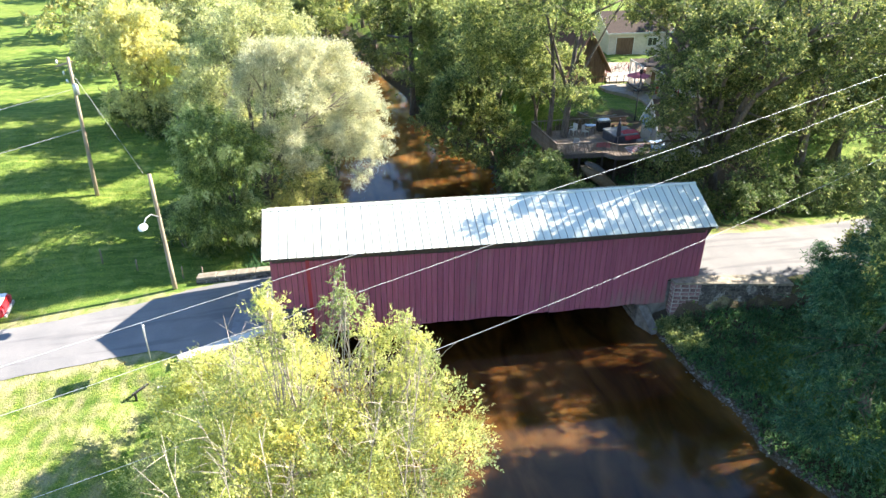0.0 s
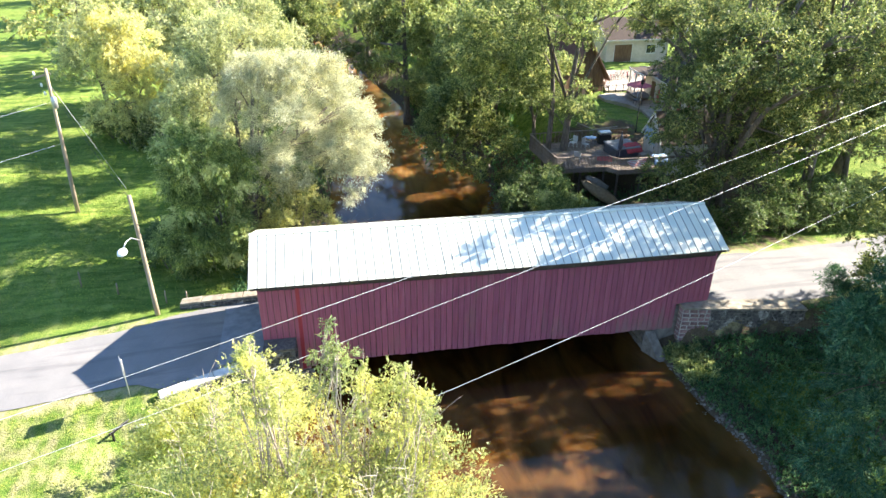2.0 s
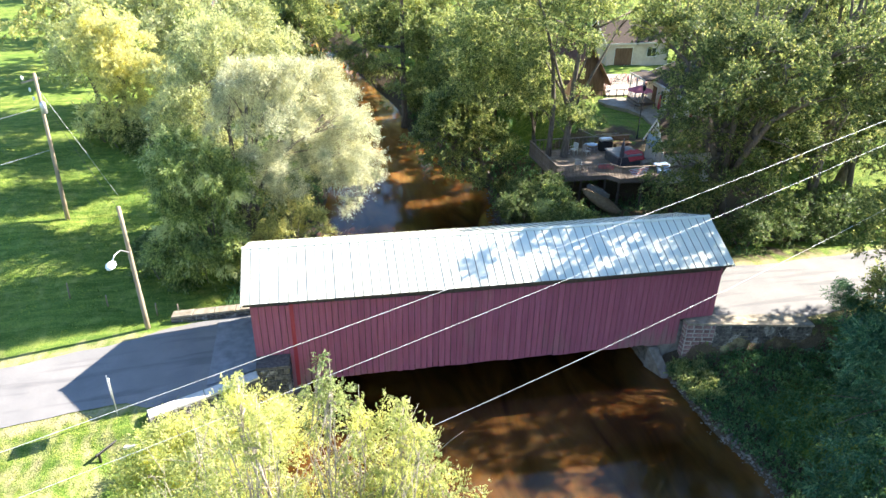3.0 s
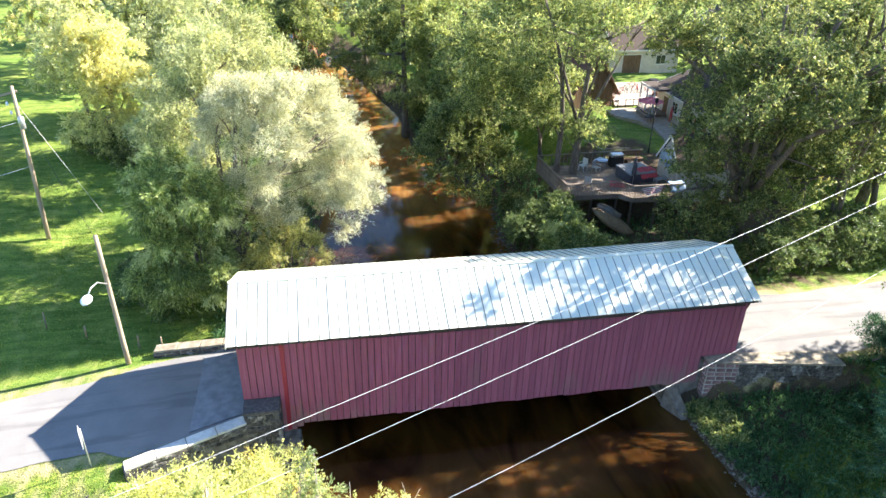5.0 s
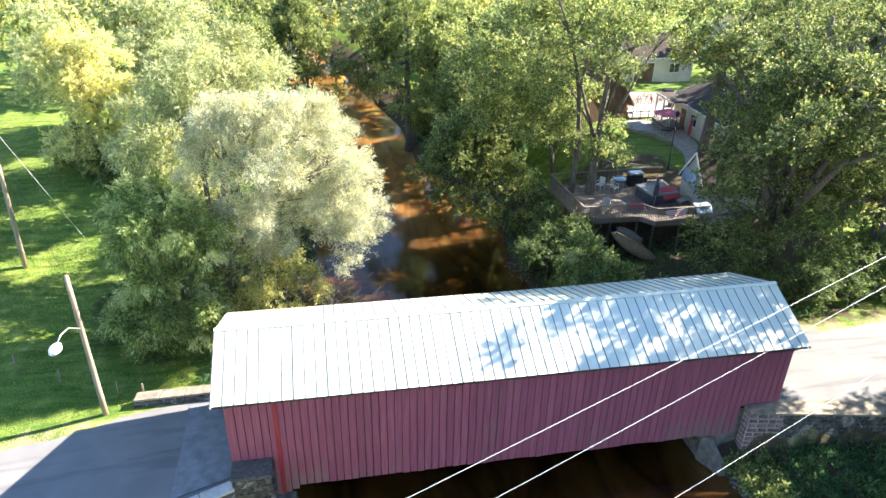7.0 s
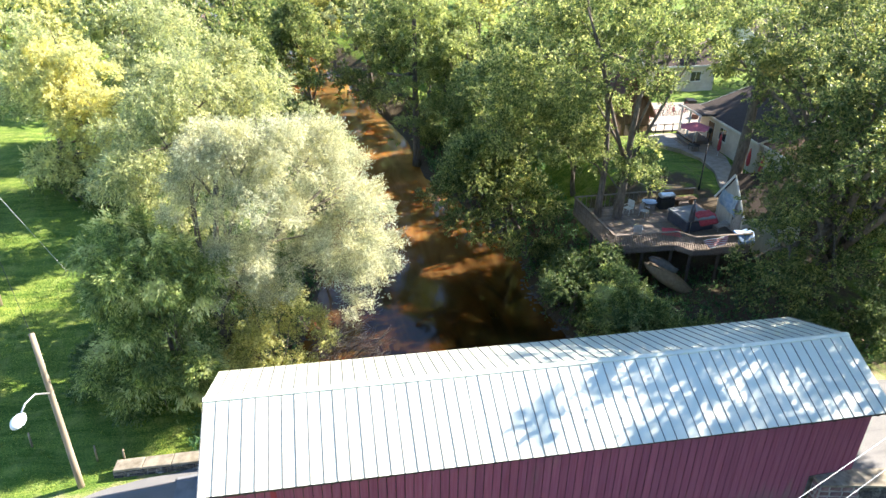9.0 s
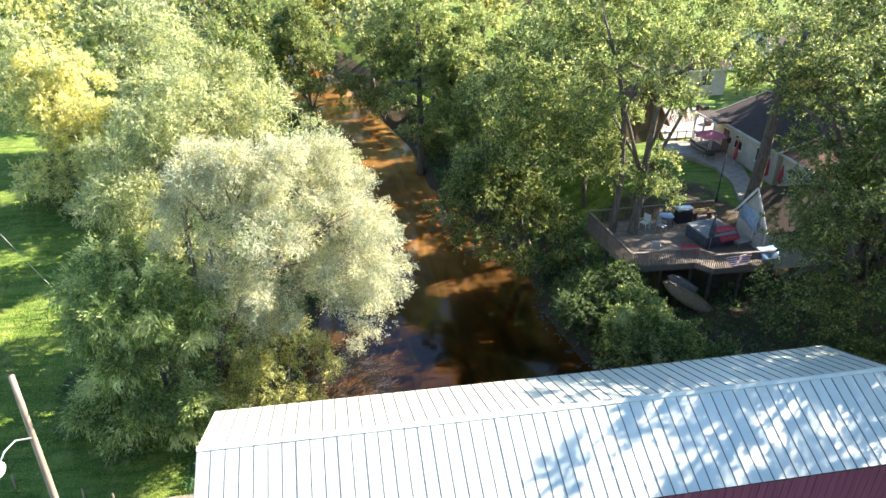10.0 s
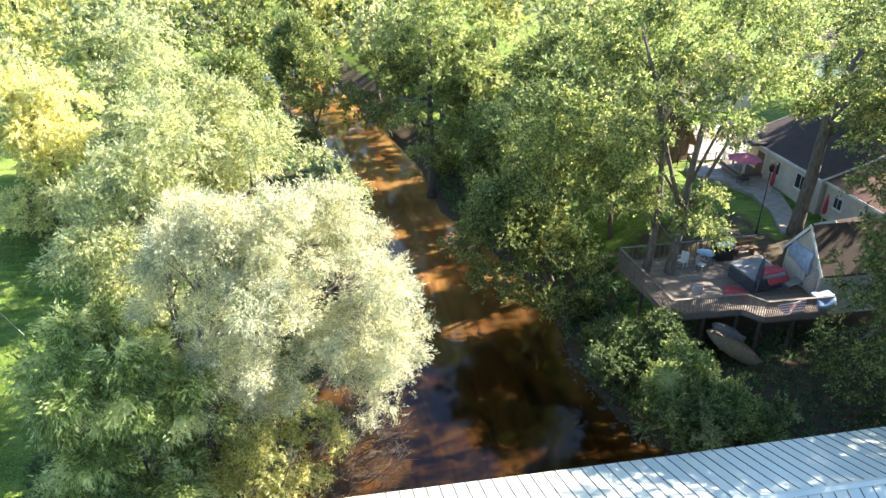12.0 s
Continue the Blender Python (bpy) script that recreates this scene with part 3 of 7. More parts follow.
def land(x, y):
    """Height of the ground, and how bare it is; bareness also darkens the shaded yard."""
    x, y = np.asarray(x, float), np.asarray(y, float)
    lx, rx = np.interp(y, RY, LX), np.interp(y, RY, RX)
    dl, dr = lx - x, x - rx                                  # distance outside each bank
    left = -1.2 - 0.35 * smooth(-6, -16, x) * smooth(6, 0, y) + 0.35 * smooth(5, 13, y) + 0.9 * smooth(8, 30, y) * smooth(6, 22, dl) + 0.006 * np.maximum(dl - 20, 0) - 0.35 * smooth(-4.5, -7.5, y) * smooth(40, 8, dl) - 0.55 * smooth(-8.5, -6.2, x) * smooth(-5.6, -6.6, y) - 1.3 * smooth(-5.0, -3.4, x) * smooth(-3.0, -4.0, y) * smooth(-12, -8, y)
    house = smooth(15, 22, y) * smooth(5, 10, dr)
    right = -0.35 - 1.45 * smooth(-2.6, -4.0, y) * smooth(36, 30, x) + 1.85 * house - 0.5 * smooth(4, 8, y) * (1 - house) + 0.004 * np.maximum(dr - 25, 0)
    out = np.where(dl > dr, dl, dr)
    plain = np.where(dl > dr, left, right)
    slope = np.where(dl > dr, smooth(-0.3, 3.0, out), 0.3 * smooth(-0.3, 0.7, out) + 0.7 * smooth(0.5, 5.0, out))
    bed = WATER_Z - 0.12 - 0.9 * smooth(0, 3, -out)
    z = np.where(out < -0.3, bed, bed + (plain - bed) * slope)
    wob = 0.10 * np.sin(x * 0.55 + y * 0.31) + 0.07 * np.sin(y * 0.83 - x * 0.27) + 0.04 * np.sin(1.9 * x + 1.3 * y)
    z = z + wob * smooth(0.2, 3, out)
    ry, rz = road_y(x), road_z(x)
    lim_e = 2.65 + 0.18 * (np.clip(x, 24, 32) - 24)
    lim_w = np.interp(x, [-4.75, 0.3], [4.05, 2.9])
    reach = smooth(5.4, 3.9, np.abs(y - ry))
    reach = np.where((y < ry) & (x > 20) & (x < 32.5), smooth(lim_e + 0.3, lim_e - 0.1, ry - y), reach)
    reach = np.where((y < ry) & (x > -4.75) & (x < 5), smooth(lim_w + 0.3, lim_w - 0.1, ry - y), reach)
    near = reach * np.where((x > -0.2) & (x < 24.5), 0, 1)
    z = z * (1 - near) + (rz - 0.06) * near
    bare = smooth(3.5, 1.0, out) + 0.75 * smooth(6, 2, dr) * (dr > 0) * (y > 3) + 0.1 * smooth(3.6, 2.6, np.abs(y - ry))
    bare = np.maximum(bare, 0.6 * smooth(26, 40, y) * smooth(16, 3, dl) * (dl > 0))
    bare = np.maximum(bare, 0.8 * smooth(5, 7, y) * smooth(22, 16, y) * (dr > 0) * smooth(30, 10, dr))
    bare = np.maximum(bare, 0.55 * smooth(27, 30, x) * smooth(42, 36, x) * smooth(2.6, 3.2, y) * smooth(7, 5, y))
    # soil tone mixed into the house lawn to deepen its shade
    bare = np.maximum(bare, 0.30 * house)
    # brown soil behind the deck, darkened in place of deeper shade
    bare = np.maximum(bare, 0.62 * smooth(20, 22, x) * smooth(35, 33, x) * smooth(20, 21, y) * smooth(29, 26, y))
    # dark soil beside the hut, partly in place of tree shadow
    bare = np.maximum(bare, 0.95 * smooth(30.5, 32, x) * smooth(43, 40, x) * smooth(12, 14, y) * smooth(23.5, 22, y))
    bare = np.maximum(bare, 0.75 * smooth(22, 24, x) * smooth(35, 31, x) * smooth(-2.8, -3.6, y) * smooth(-10, -5.5, y))
    return z, np.clip(bare, 0, 1)


def ground_at(x, y):
    return float(land(x, y)[0])


def stretched(lo, hi, step, far):
    mid = list(np.arange(lo, hi + step / 2, step))
    a, s = [lo], step
    while a[-1] > -far:
        s *= 1.28
        a.append(a[-1] - s)
    b, s = [hi], step
    while b[-1] < far:
        s *= 1.28
        b.append(b[-1] + s)
    return np.array(a[:0:-1] + mid + b[1:])


gx, gy = stretched(-24, 48, 0.42, 2600), stretched(-22, 64, 0.42, 2600)
GX, GY = np.meshgrid(gx, gy)
GZ, GB = land(GX, GY)
nx, ny = len(gx), len(gy)
idx = np.arange(nx * ny).reshape(ny, nx)
quads = np.stack([idx[:-1, :-1], idx[:-1, 1:], idx[1:, 1:], idx[1:, :-1]], -1).reshape(-1, 4)
gme = bpy.data.meshes.new("ground")
gme.from_pydata(np.stack([GX, GY, GZ], -1).reshape(-1, 3).tolist(), [], quads.tolist())
gme.materials.append(GROUND)
gme.polygons.foreach_set("use_smooth", [True] * len(gme.polygons))
gme.attributes.new("bare", "FLOAT", "POINT").data.foreach_set("value", GB.ravel().astype(np.float32))
off = np.abs(GY - road_y(GX))
GD = smooth(4.6, 3.0, off) * smooth(2.2, 2.8, off) * np.where((GX > 0) & (GX < 26), 0, 0.6)
GD = np.maximum(GD, 0.42 * smooth(-4.0, -5.5, GX) * smooth(-3.5, -6.0, GY) * smooth(-40, -20, GX))
gme.attributes.new("dry", "FLOAT", "POINT").data.foreach_set("value", GD.ravel().astype(np.float32))
tagged(new("ground", gme), "meadow grass and muddy wooded creek banks", "ground", kind="structure")

# creek surface
wy = np.arange(-70, 190.1, 1.0)
wl, wr = np.interp(wy, RY, LX) - 1.2, np.interp(wy, RY, RX) + 1.2
wv, wf, cols = [], [], 12
for y, a, b in zip(wy, wl, wr):
    wv += [(a + (b - a) * i / (cols - 1), y, WATER_Z) for i in range(cols)]
for j in range(len(wy) - 1):
    wf += [(j * cols + i, j * cols + i + 1, (j + 1) * cols + i + 1, (j + 1) * cols + i) for i in range(cols - 1)]
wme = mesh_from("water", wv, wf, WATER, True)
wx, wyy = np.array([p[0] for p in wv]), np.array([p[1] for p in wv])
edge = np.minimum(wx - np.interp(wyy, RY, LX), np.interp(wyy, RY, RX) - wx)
# lightens the reaches where sun falls, besides the true shallows along the edges
wme.attributes.new("sunlit_shallow", "FLOAT", "POINT").data.foreach_set("value", np.clip(0.42 * smooth(17, 32, wyy) + 0.16 * smooth(8.5, 4, wx) * smooth(6, 9, wyy) * smooth(17, 13, wyy) + 0.13 * smooth(20, 15, wx) * smooth(-4, -6.5, wyy) * smooth(-17, -13, wyy) * smooth(5, 9, wx) + 0.2 * smooth(2.0, 0, edge), 0, 1).astype(np.float32))
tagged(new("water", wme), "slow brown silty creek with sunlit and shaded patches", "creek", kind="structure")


def road_strip(x0, x1, half_a, half_b):
    v, f = [], []
    xs = np.arange(x0, x1 + 0.01, 0.5)
    for x in xs:
        y, z = float(road_y(x)), float(road_z(x))
        edge = 0.05 * math.sin(1.1 * x) + 0.03 * math.sin(3.1 * x)
        for k in np.linspace(-1, 1, 9):
            h = (np.interp(x, *half_a) if k < 0 else np.interp(x, *half_b)) + (edge if abs(k) == 1 else 0)
            v.append((x, y + k * h, z + 0.05 * (1 - k * k) - 0.02))
    for j in range(len(xs) - 1):
        f += [(j * 9 + i, (j + 1) * 9 + i, (j + 1) * 9 + i + 1, j * 9 + i + 1) for i in range(8)]
    return v, f


v1, f1 = road_strip(-300, 0.6, ((-9, -6, -4.7, 0), (2.65, 2.9, 3.75, 2.75)), ((-12, -8, -5, -1, 0), (2.65, 2.75, 3.25, 3.25, 2.9)))
tagged(new("road", mesh_from("road", v1, f1, ROAD, True)), "bleached narrow asphalt lane leading to the covered bridge", "road", kind="structure")
v1, f1 = road_strip(25.9, 300, ((25.9, 31, 34), (2.3, 3.2, 2.9)), ((25.9, 34), (3.0, 3.0)))
tagged(new("road", mesh_from("road", v1, f1, ROAD, True)), "sunlit asphalt lane leaving the covered bridge", "road", kind="structure")

# ---- covered bridge ----
L, EAVE_Y, EAVE_Z, RIDGE_Z, WALL_Y = 26.0, 3.28, 3.80, 5.21, 2.53
SLOPE = math.atan2(RIDGE_Z - EAVE_Z, EAVE_Y)
RUN = math.hypot(RIDGE_Z - EAVE_Z, EAVE_Y)
bridge = tagged(empty("covered_bridge", (13, 0, 0)), "long barn-red covered bridge with a pale metal roof", "covered bridge")


def sag(x):
    """The ridge and eaves settle a little towards midspan."""
    return -0.05 * math.sin(math.pi * x / L)


EAVE_N = 3.48                                            # the upstream eave reaches a little further
SLOPE_N = math.atan2(RIDGE_Z - EAVE_Z, EAVE_N)
RUN_N = math.hypot(RIDGE_Z - EAVE_Z, EAVE_N)


def roof_panel_mesh(w, run):
    """A sheet of metal roofing: a pan with an upstanding seam on one side."""
    t = 0.012
    prof = [(0.0, 0.0), (0.004, 0.024), (0.030, 0.024), (0.036, 0.0), (w * 0.5, 0.0), (w - 0.001, 0.0)]
    v, f = [], []
    for y in (0.0, -run * 0.5, -run):
        v += [(x, y, z) for x, z in prof]
        v += [(x, y, z - t) for x, z in prof]
    n = len(prof)
    for r in range(2):
        o, p = r * 2 * n, (r + 1) * 2 * n
        for i in range(n - 1):
            f.append((o + i, p + i, p + i + 1, o + i + 1))
            f.append((o + n + i, o + n + i + 1, p + n + i + 1, p + n + i))
    for o in (0, 4 * n):
        for i in range(n - 1):
            f.append((o + i, o + i + 1, o + n + i + 1, o + n + i))
    me = mesh_from("roof_panel", v, f, ROOF)
    me.materials.append(SEAM)
    # rib faces take the darker grey, their shadow put into the colour
    for p in me.polygons:
        if p.center.x < 0.042:
            p.material_index = 1
    return me


NPAN = 57
PW = (L + 0.1) / NPAN
panel_me, panel_north = roof_panel_mesh(PW, RUN), roof_panel_mesh(PW, RUN_N)
for side, lab in ((-1, "sun-bleached metal roof slope over the creek"), (1, "")):
    pts = [(0.05, 0, RIDGE_Z - 0.13), (L - 0.05, 0, RIDGE_Z - 0.13), (L - 0.05, side * ((EAVE_Y if side < 0 else EAVE_N) - 0.06), EAVE_Z - 0.11), (0.05, side * ((EAVE_Y if side < 0 else EAVE_N) - 0.06), EAVE_Z - 0.11)]
    deck = [(x, y, z - 0.06) for x, y, z in pts]
    slope = part("roof_slope", solid_bm(pts + deck, [(0, 1, 2, 3), (7, 6, 5, 4), (0, 4, 5, 1), (1, 5, 6, 2), (2, 6, 7, 3), (3, 7, 4, 0)]), TIMBER, bridge, lab)
    rr = random.Random(4 + side)
    for i in range(NPAN):
        x = -0.05 + i * PW
        m = Matrix.Translation((x, 0, RIDGE_Z + sag(x) + rr.uniform(-0.004, 0.004))) @ Euler((SLOPE, 0, 0)).to_matrix().to_4x4()
        if side > 0:
            m = Matrix.Translation((x + PW, 0, RIDGE_Z + sag(x))) @ Euler((0, 0, math.pi)).to_matrix().to_4x4() @ Euler((SLOPE_N, 0, 0)).to_matrix().to_4x4()
        piece("roof_panel", panel_me if side < 0 else panel_north, m, slope)
# ridge cap: two folded flaps over the joint
capv, capf = [], []
for i in range(53):
    x = -0.06 + i * (L + 0.12) / 52
    z = RIDGE_Z + 0.055 + sag(x)
    lo_s, lo_n = z - 0.13 * math.tan(SLOPE), z - 0.13 * math.tan(SLOPE_N)
    capv += [(x, -0.13, lo_s), (x, 0, z + 0.012), (x, 0.13, lo_n), (x, -0.13, lo_s - 0.05), (x, 0.13, lo_n - 0.05)]
    if i:
        a, b = (i - 1) * 5, i * 5
        capf += [(a, b, b + 1, a + 1), (a + 1, b + 1, b + 2, a + 2), (a + 3, b + 3, b, a), (a + 2, b + 2, b + 4, a + 4)]
under(new("ridge_cap", mesh_from("ridge_cap", capv, capf, ROOF)), bridge, "folded pale metal ridge cap")
for x in (-0.04, L + 0.04):
    for s in (-1, 1):
        part("rake_board", beam_bm((x, 0, RIDGE_Z - 0.10), (x, s * (EAVE_Y if s < 0 else EAVE_N), EAVE_Z - 0.10), 0.05, 0.16), WHITE, bridge, "thin white rake board")
# rafter tails under the eaves
tail = box_mesh("rafter_tail", (0.09, 0.72, 0.13), TIMBER)
for i in range(27):
    for s in (-1, 1):
        piece("rafter_tail", tail, Matrix.Translation((0.5 + i * 0.96, s * 2.86, EAVE_Z - 0.06)) @ Euler((s * -SLOPE, 0, 0)).to_matrix().to_4x4(), bridge)


def wall_bottom(x):
    """Lower edge of the boarding: stepped over the abutments, hung below the floor between them."""
    if x < 1.95:
        return 0.05
    if x < 2.9:
        return -2.05 + 0.25 * max(0, (x - 2.35) / 0.55)
    if x < 21.9:
        return -1.66 + 0.03 * math.sin(x * 2.1)
    if x < 24.1:
        return -1.72
    return -0.02


rr = random.Random(11)
for s, lab in ((-1, "weathered barn-red vertical boarding, darker and dirtier at the foot"), (1, "")):
    core = part("wall", box_bm((L - 0.42, 0.08, 3.6), (13.1, s * (WALL_Y - 0.08), 1.90)), TIMBER, bridge, lab)
    low = part("skirt", box_bm((21.6, 0.07, 1.5), (12.9, s * (WALL_Y - 0.085), -0.65)), TIMBER, bridge)
    nb = 78
    bw = (L - 0.42) / nb
    for i in range(nb):
        x = 0.34 + (i + 0.5) * bw
        lo = wall_bottom(x) + rr.uniform(-0.025, 0.02)
        hi = EAVE_Z - 0.66 - 0.11 * float(smooth(3, 10, x)) + rr.uniform(-0.012, 0.012)
        mis = rr.uniform(-0.008, 0.008)
        if abs(x - 2.25) < 0.2 and s < 0:
            mis += 0.035
        me = box_mesh("board", (bw - 0.032 + rr.uniform(-0.008, 0.008), 0.034, hi - lo), RED_WORN if x > 20.4 or x < 4.4 else RED)
        piece("board", me, pose(x, s * (WALL_Y + mis), (hi + lo) / 2, 0, 0, rr.uniform(-0.25, 0.25)), core)
part("trim_board", box_bm((0.20, 0.045, 5.15), (2.28, -WALL_Y - 0.035, 0.62)), TRIM_RED, bridge, "brighter red board nailed over the boarding")
# deck, floor beams and trusses inside
part("floor", box_bm((25.4, 4.7, 0.16), (13.1, 0, -0.12)), DECK_WOOD, bridge, "plank floor inside the bridge")
beam = box_mesh("floor_beam", (0.25, 4.9, 0.35), TIMBER)
for i in range(12):
    piece("floor_beam", beam, Matrix.Translation((2.8 + i * 1.74, 0, -0.42)), bridge)
for s in (-1, 1):
    part("lower_chord", box_bm((25.2, 0.25, 0.4), (13.1, s * 2.15, -0.62)), TIMBER, bridge)
    part("upper_chord", box_bm((25.2, 0.22, 0.3), (13.1, s * 2.15, 3.1)), TIMBER, bridge)
    for i in range(9):
        a, b = (1.2 + i * 2.95, s * 2.15, -0.5), (1.2 + (i + 0.5) * 2.95, s * 2.15, 3.1)
        part("truss_brace", beam_bm(a, b, 0.16, 0.22), TIMBER, bridge)
# portals
for x, f in ((0.28, -1), (25.95, 1)):
    part("gable", solid_bm([(x, -EAVE_Y + 0.1, EAVE_Z - 0.1), (x, EAVE_Y - 0.1, EAVE_Z - 0.1), (x, 0, RIDGE_Z - 0.12), (x - f * 0.08, -EAVE_Y + 0.1, EAVE_Z - 0.1), (x - f * 0.08, EAVE_Y - 0.1, EAVE_Z - 0.1), (x - f * 0.08, 0, RIDGE_Z - 0.12)],
                           [(0, 1, 2), (5, 4, 3), (0, 3, 4, 1), (1, 4, 5, 2), (2, 5, 3, 0)]), RED, bridge, "red boarded gable over the portal")
    for s in (-1, 1):
        part("portal_jamb", box_bm((0.12, 0.45, 3.6), (x - f * 0.05, s * 2.27, 1.9)), RED, bridge)

# ---- abutments, wing walls and parapets of stone ----
def stone_face(parent, a, b, z0, z1, rng, courses, lens, mat, out=0.05, thick=0.10, gap=0.03, fall=0.0):
    """Courses of rough stones along the line a to b, their faces towards the line's right."""
    a, b = Vector((*a, 0)), Vector((*b, 0))
    d = b - a
    n = d.length
    d.normalize()
    nrm = Vector((d.y, -d.x, 0))
    yaw = math.degrees(math.atan2(d.y, d.x))
    h = (z1 - z0) / courses
    for c in range(courses):
        x = 0.0
        while x < n - 0.05:
            w = min(rng.uniform(*lens), n - x)
            if n - x - w < 0.12:
                w = n - x
            hh = h - gap
            me = box_mesh("stone", (max(w - gap, 0.04), thick, hh * rng.uniform(0.9, 1.0)), mat, 0.018, 0.014, rng)
            p = a + d * (x + w / 2) + nrm * (out - thick / 2 + rng.uniform(-0.012, 0.02))
            piece("stone", me, pose(p.x, p.y, z0 + (c + 0.5) * h - fall * (x + w / 2) / n, 0, 0, yaw), parent)
            x += w


def structure(name, bm, mat, label, category):
    me = bpy.data.meshes.new(name)
    bm.to_mesh(me)
    bm.free()
    me.materials.append(mat)
    return tagged(new(name, me), label, category, kind="structure")


srng = random.Random(21)
abut = structure("abutment_west", prism_bm([(-0.3, -2.45), (2.45, -2.45), (2.45, 2.45), (-0.3, 2.45)], -4.4, -0.75), MORTAR_DARK, "dark stone bridge abutment on the meadow bank", "abutment")
# left abutment with its pilaster
stone_face(abut, (2.45, 2.45), (2.45, -2.45), -3.6, -0.8, srng, 7, (0.4, 0.9), STONE, 0.05)

pil = structure("pilaster_west", prism_bm([(0.34, -3.55), (1.92, -3.55), (1.92, -2.58), (0.34, -2.58)], -4.2, 0.02), MORTAR_DARK, "dark mossy stone pilaster with a concrete cap at the bridge corner", "pilaster")
part("cap", box_bm((1.68, 1.04, 0.15), (1.13, -3.07, 0.10), 0.02), STONE, pil, "grey mossy stone cap")
stone_face(pil, (0.34, -3.55), (1.92, -3.55), -3.4, 0.0, srng, 10, (0.25, 0.55), LIMED)
stone_face(pil, (1.92, -3.55), (1.92, -2.6), -3.4, 0.0, srng, 10, (0.25, 0.5), LIMED)
pil2 = structure("footing_west", prism_bm([(1.7, -4.0), (2.75, -4.0), (2.75, -2.45), (1.7, -2.45)], -4.2, -2.1), MORTAR_DARK, "stone footing at the waterline below the boarding", "footing")
stone_face(pil2, (1.7, -4.0), (2.75, -4.0), -3.4, -2.1, srng, 4, (0.25, 0.55), LIMED)
stone_face(pil2, (2.75, -4.0), (2.75, -2.45), -3.4, -2.1, srng, 4, (0.25, 0.55), LIMED)


def parapet(name, a, b, z_a, z_b, deep, width, cap_mat, label, seed, courses):
    """A stone wall whose pale coping falls from a to b, stones on its outer and inner faces and its ends."""
    a, b = Vector((*a, 0)), Vector((*b, 0))
    d = (b - a).normalized()
    nrm = Vector((d.y, -d.x, 0))
    q = [a + nrm * width / 2, b + nrm * width / 2, b - nrm * width / 2, a - nrm * width / 2]
    tops = [z_a - 0.12, z_b - 0.12, z_b - 0.12, z_a - 0.12]
    bm = solid_bm([(p.x, p.y, t - deep) for p, t in zip(q, tops)] + [(p.x, p.y, t) for p, t in zip(q, tops)],
                  [(3, 2, 1, 0), (4, 5, 6, 7), (0, 1, 5, 4), (1, 2, 6, 5), (2, 3, 7, 6), (3, 0, 4, 7)])
    ob = structure(name, bm, MORTAR_DARK, label, "parapet wall")
    rng = random.Random(seed)
    count = 4
    for i in range(count):
        p, e = a.lerp(b, i / count), a.lerp(b, (i + 1) / count - 0.006)
        zp, ze = z_a + (z_b - z_a) * i / count, z_a + (z_b - z_a) * (i + 1) / count
        part("coping_stone", beam_bm((p.x, p.y, zp - 0.06 + rng.uniform(-0.015, 0.015)), (e.x, e.y, ze - 0.06), width + 0.10, 0.13, 0.02), cap_mat, ob)
    fall = z_a - z_b
    stone_face(ob, (q[0].x, q[0].y), (q[1].x, q[1].y), z_a - 0.14 - deep, z_a - 0.14, rng, courses, (0.22, 0.6), LIMED, fall=fall)
    stone_face(ob, (q[2].x, q[2].y), (q[3].x, q[3].y), z_b - 0.75, z_b - 0.14, rng, 3, (0.22, 0.6), LIMED, fall=-fall)
    stone_face(ob, (q[1].x, q[1].y), (q[2].x, q[2].y), z_b - 0.9, z_b - 0.14, rng, 3, (0.2, 0.4), LIMED)
    stone_face(ob, (q[3].x, q[3].y), (q[0].x, q[0].y), z_a - 0.75, z_a - 0.14, rng, 3, (0.2, 0.5), LIMED)
    return ob


parapet("parapet_southwest", (0.34, -3.45), (-4.72, -5.25), -0.24, -0.60, 2.7, 0.50, CONCRETE, "low stone wing wall with sunlit concrete coping beside the lane", 31, 9)
parapet("parapet_northwest", (-0.05, 2.90), (-4.95, 3.35), -0.08, -0.52, 1.2, 0.55, SANDY, "low rubble parapet with weathered coping beside the lane", 32, 4)
ledge = structure("ledge_southwest", prism_bm([(-5.75, -6.35), (-3.9, -5.95), (-3.9, -5.45), (-5.55, -5.35)], -2.8, -1.56), CONCRETE, "pale concrete ledge below the wing wall", "ledge")
structure("approach_slab", solid_bm([(-2.2, -3.5, -1.1), (0.5, -2.7, -0.9), (0.5, 2.3, -0.9), (-2.2, 2.3, -1.1), (-2.2, -3.5, -0.615), (0.5, -2.7, -0.42), (0.5, 2.3, -0.42), (-2.2, 2.3, -0.615)],
                                    [(3, 2, 1, 0), (4, 5, 6, 7), (0, 1, 5, 4), (1, 2, 6, 5), (2, 3, 7, 6), (3, 0, 4, 7)]), SLAB, "grey concrete approach slab at the portal", "approach slab")
# right abutment
abut_e = structure("abutment_east", prism_bm([(22.3, -2.45), (26.0, -2.45), (26.0, 2.45), (22.3, 2.45)], -4.4, -0.25), MORTAR_DARK, "stone bridge abutment on the wooded bank", "abutment")
stone_face(abut_e, (22.3, 2.45), (22.3, -2.45), -3.6, -0.8, srng, 7, (0.4, 0.9), STONE, 0.05)
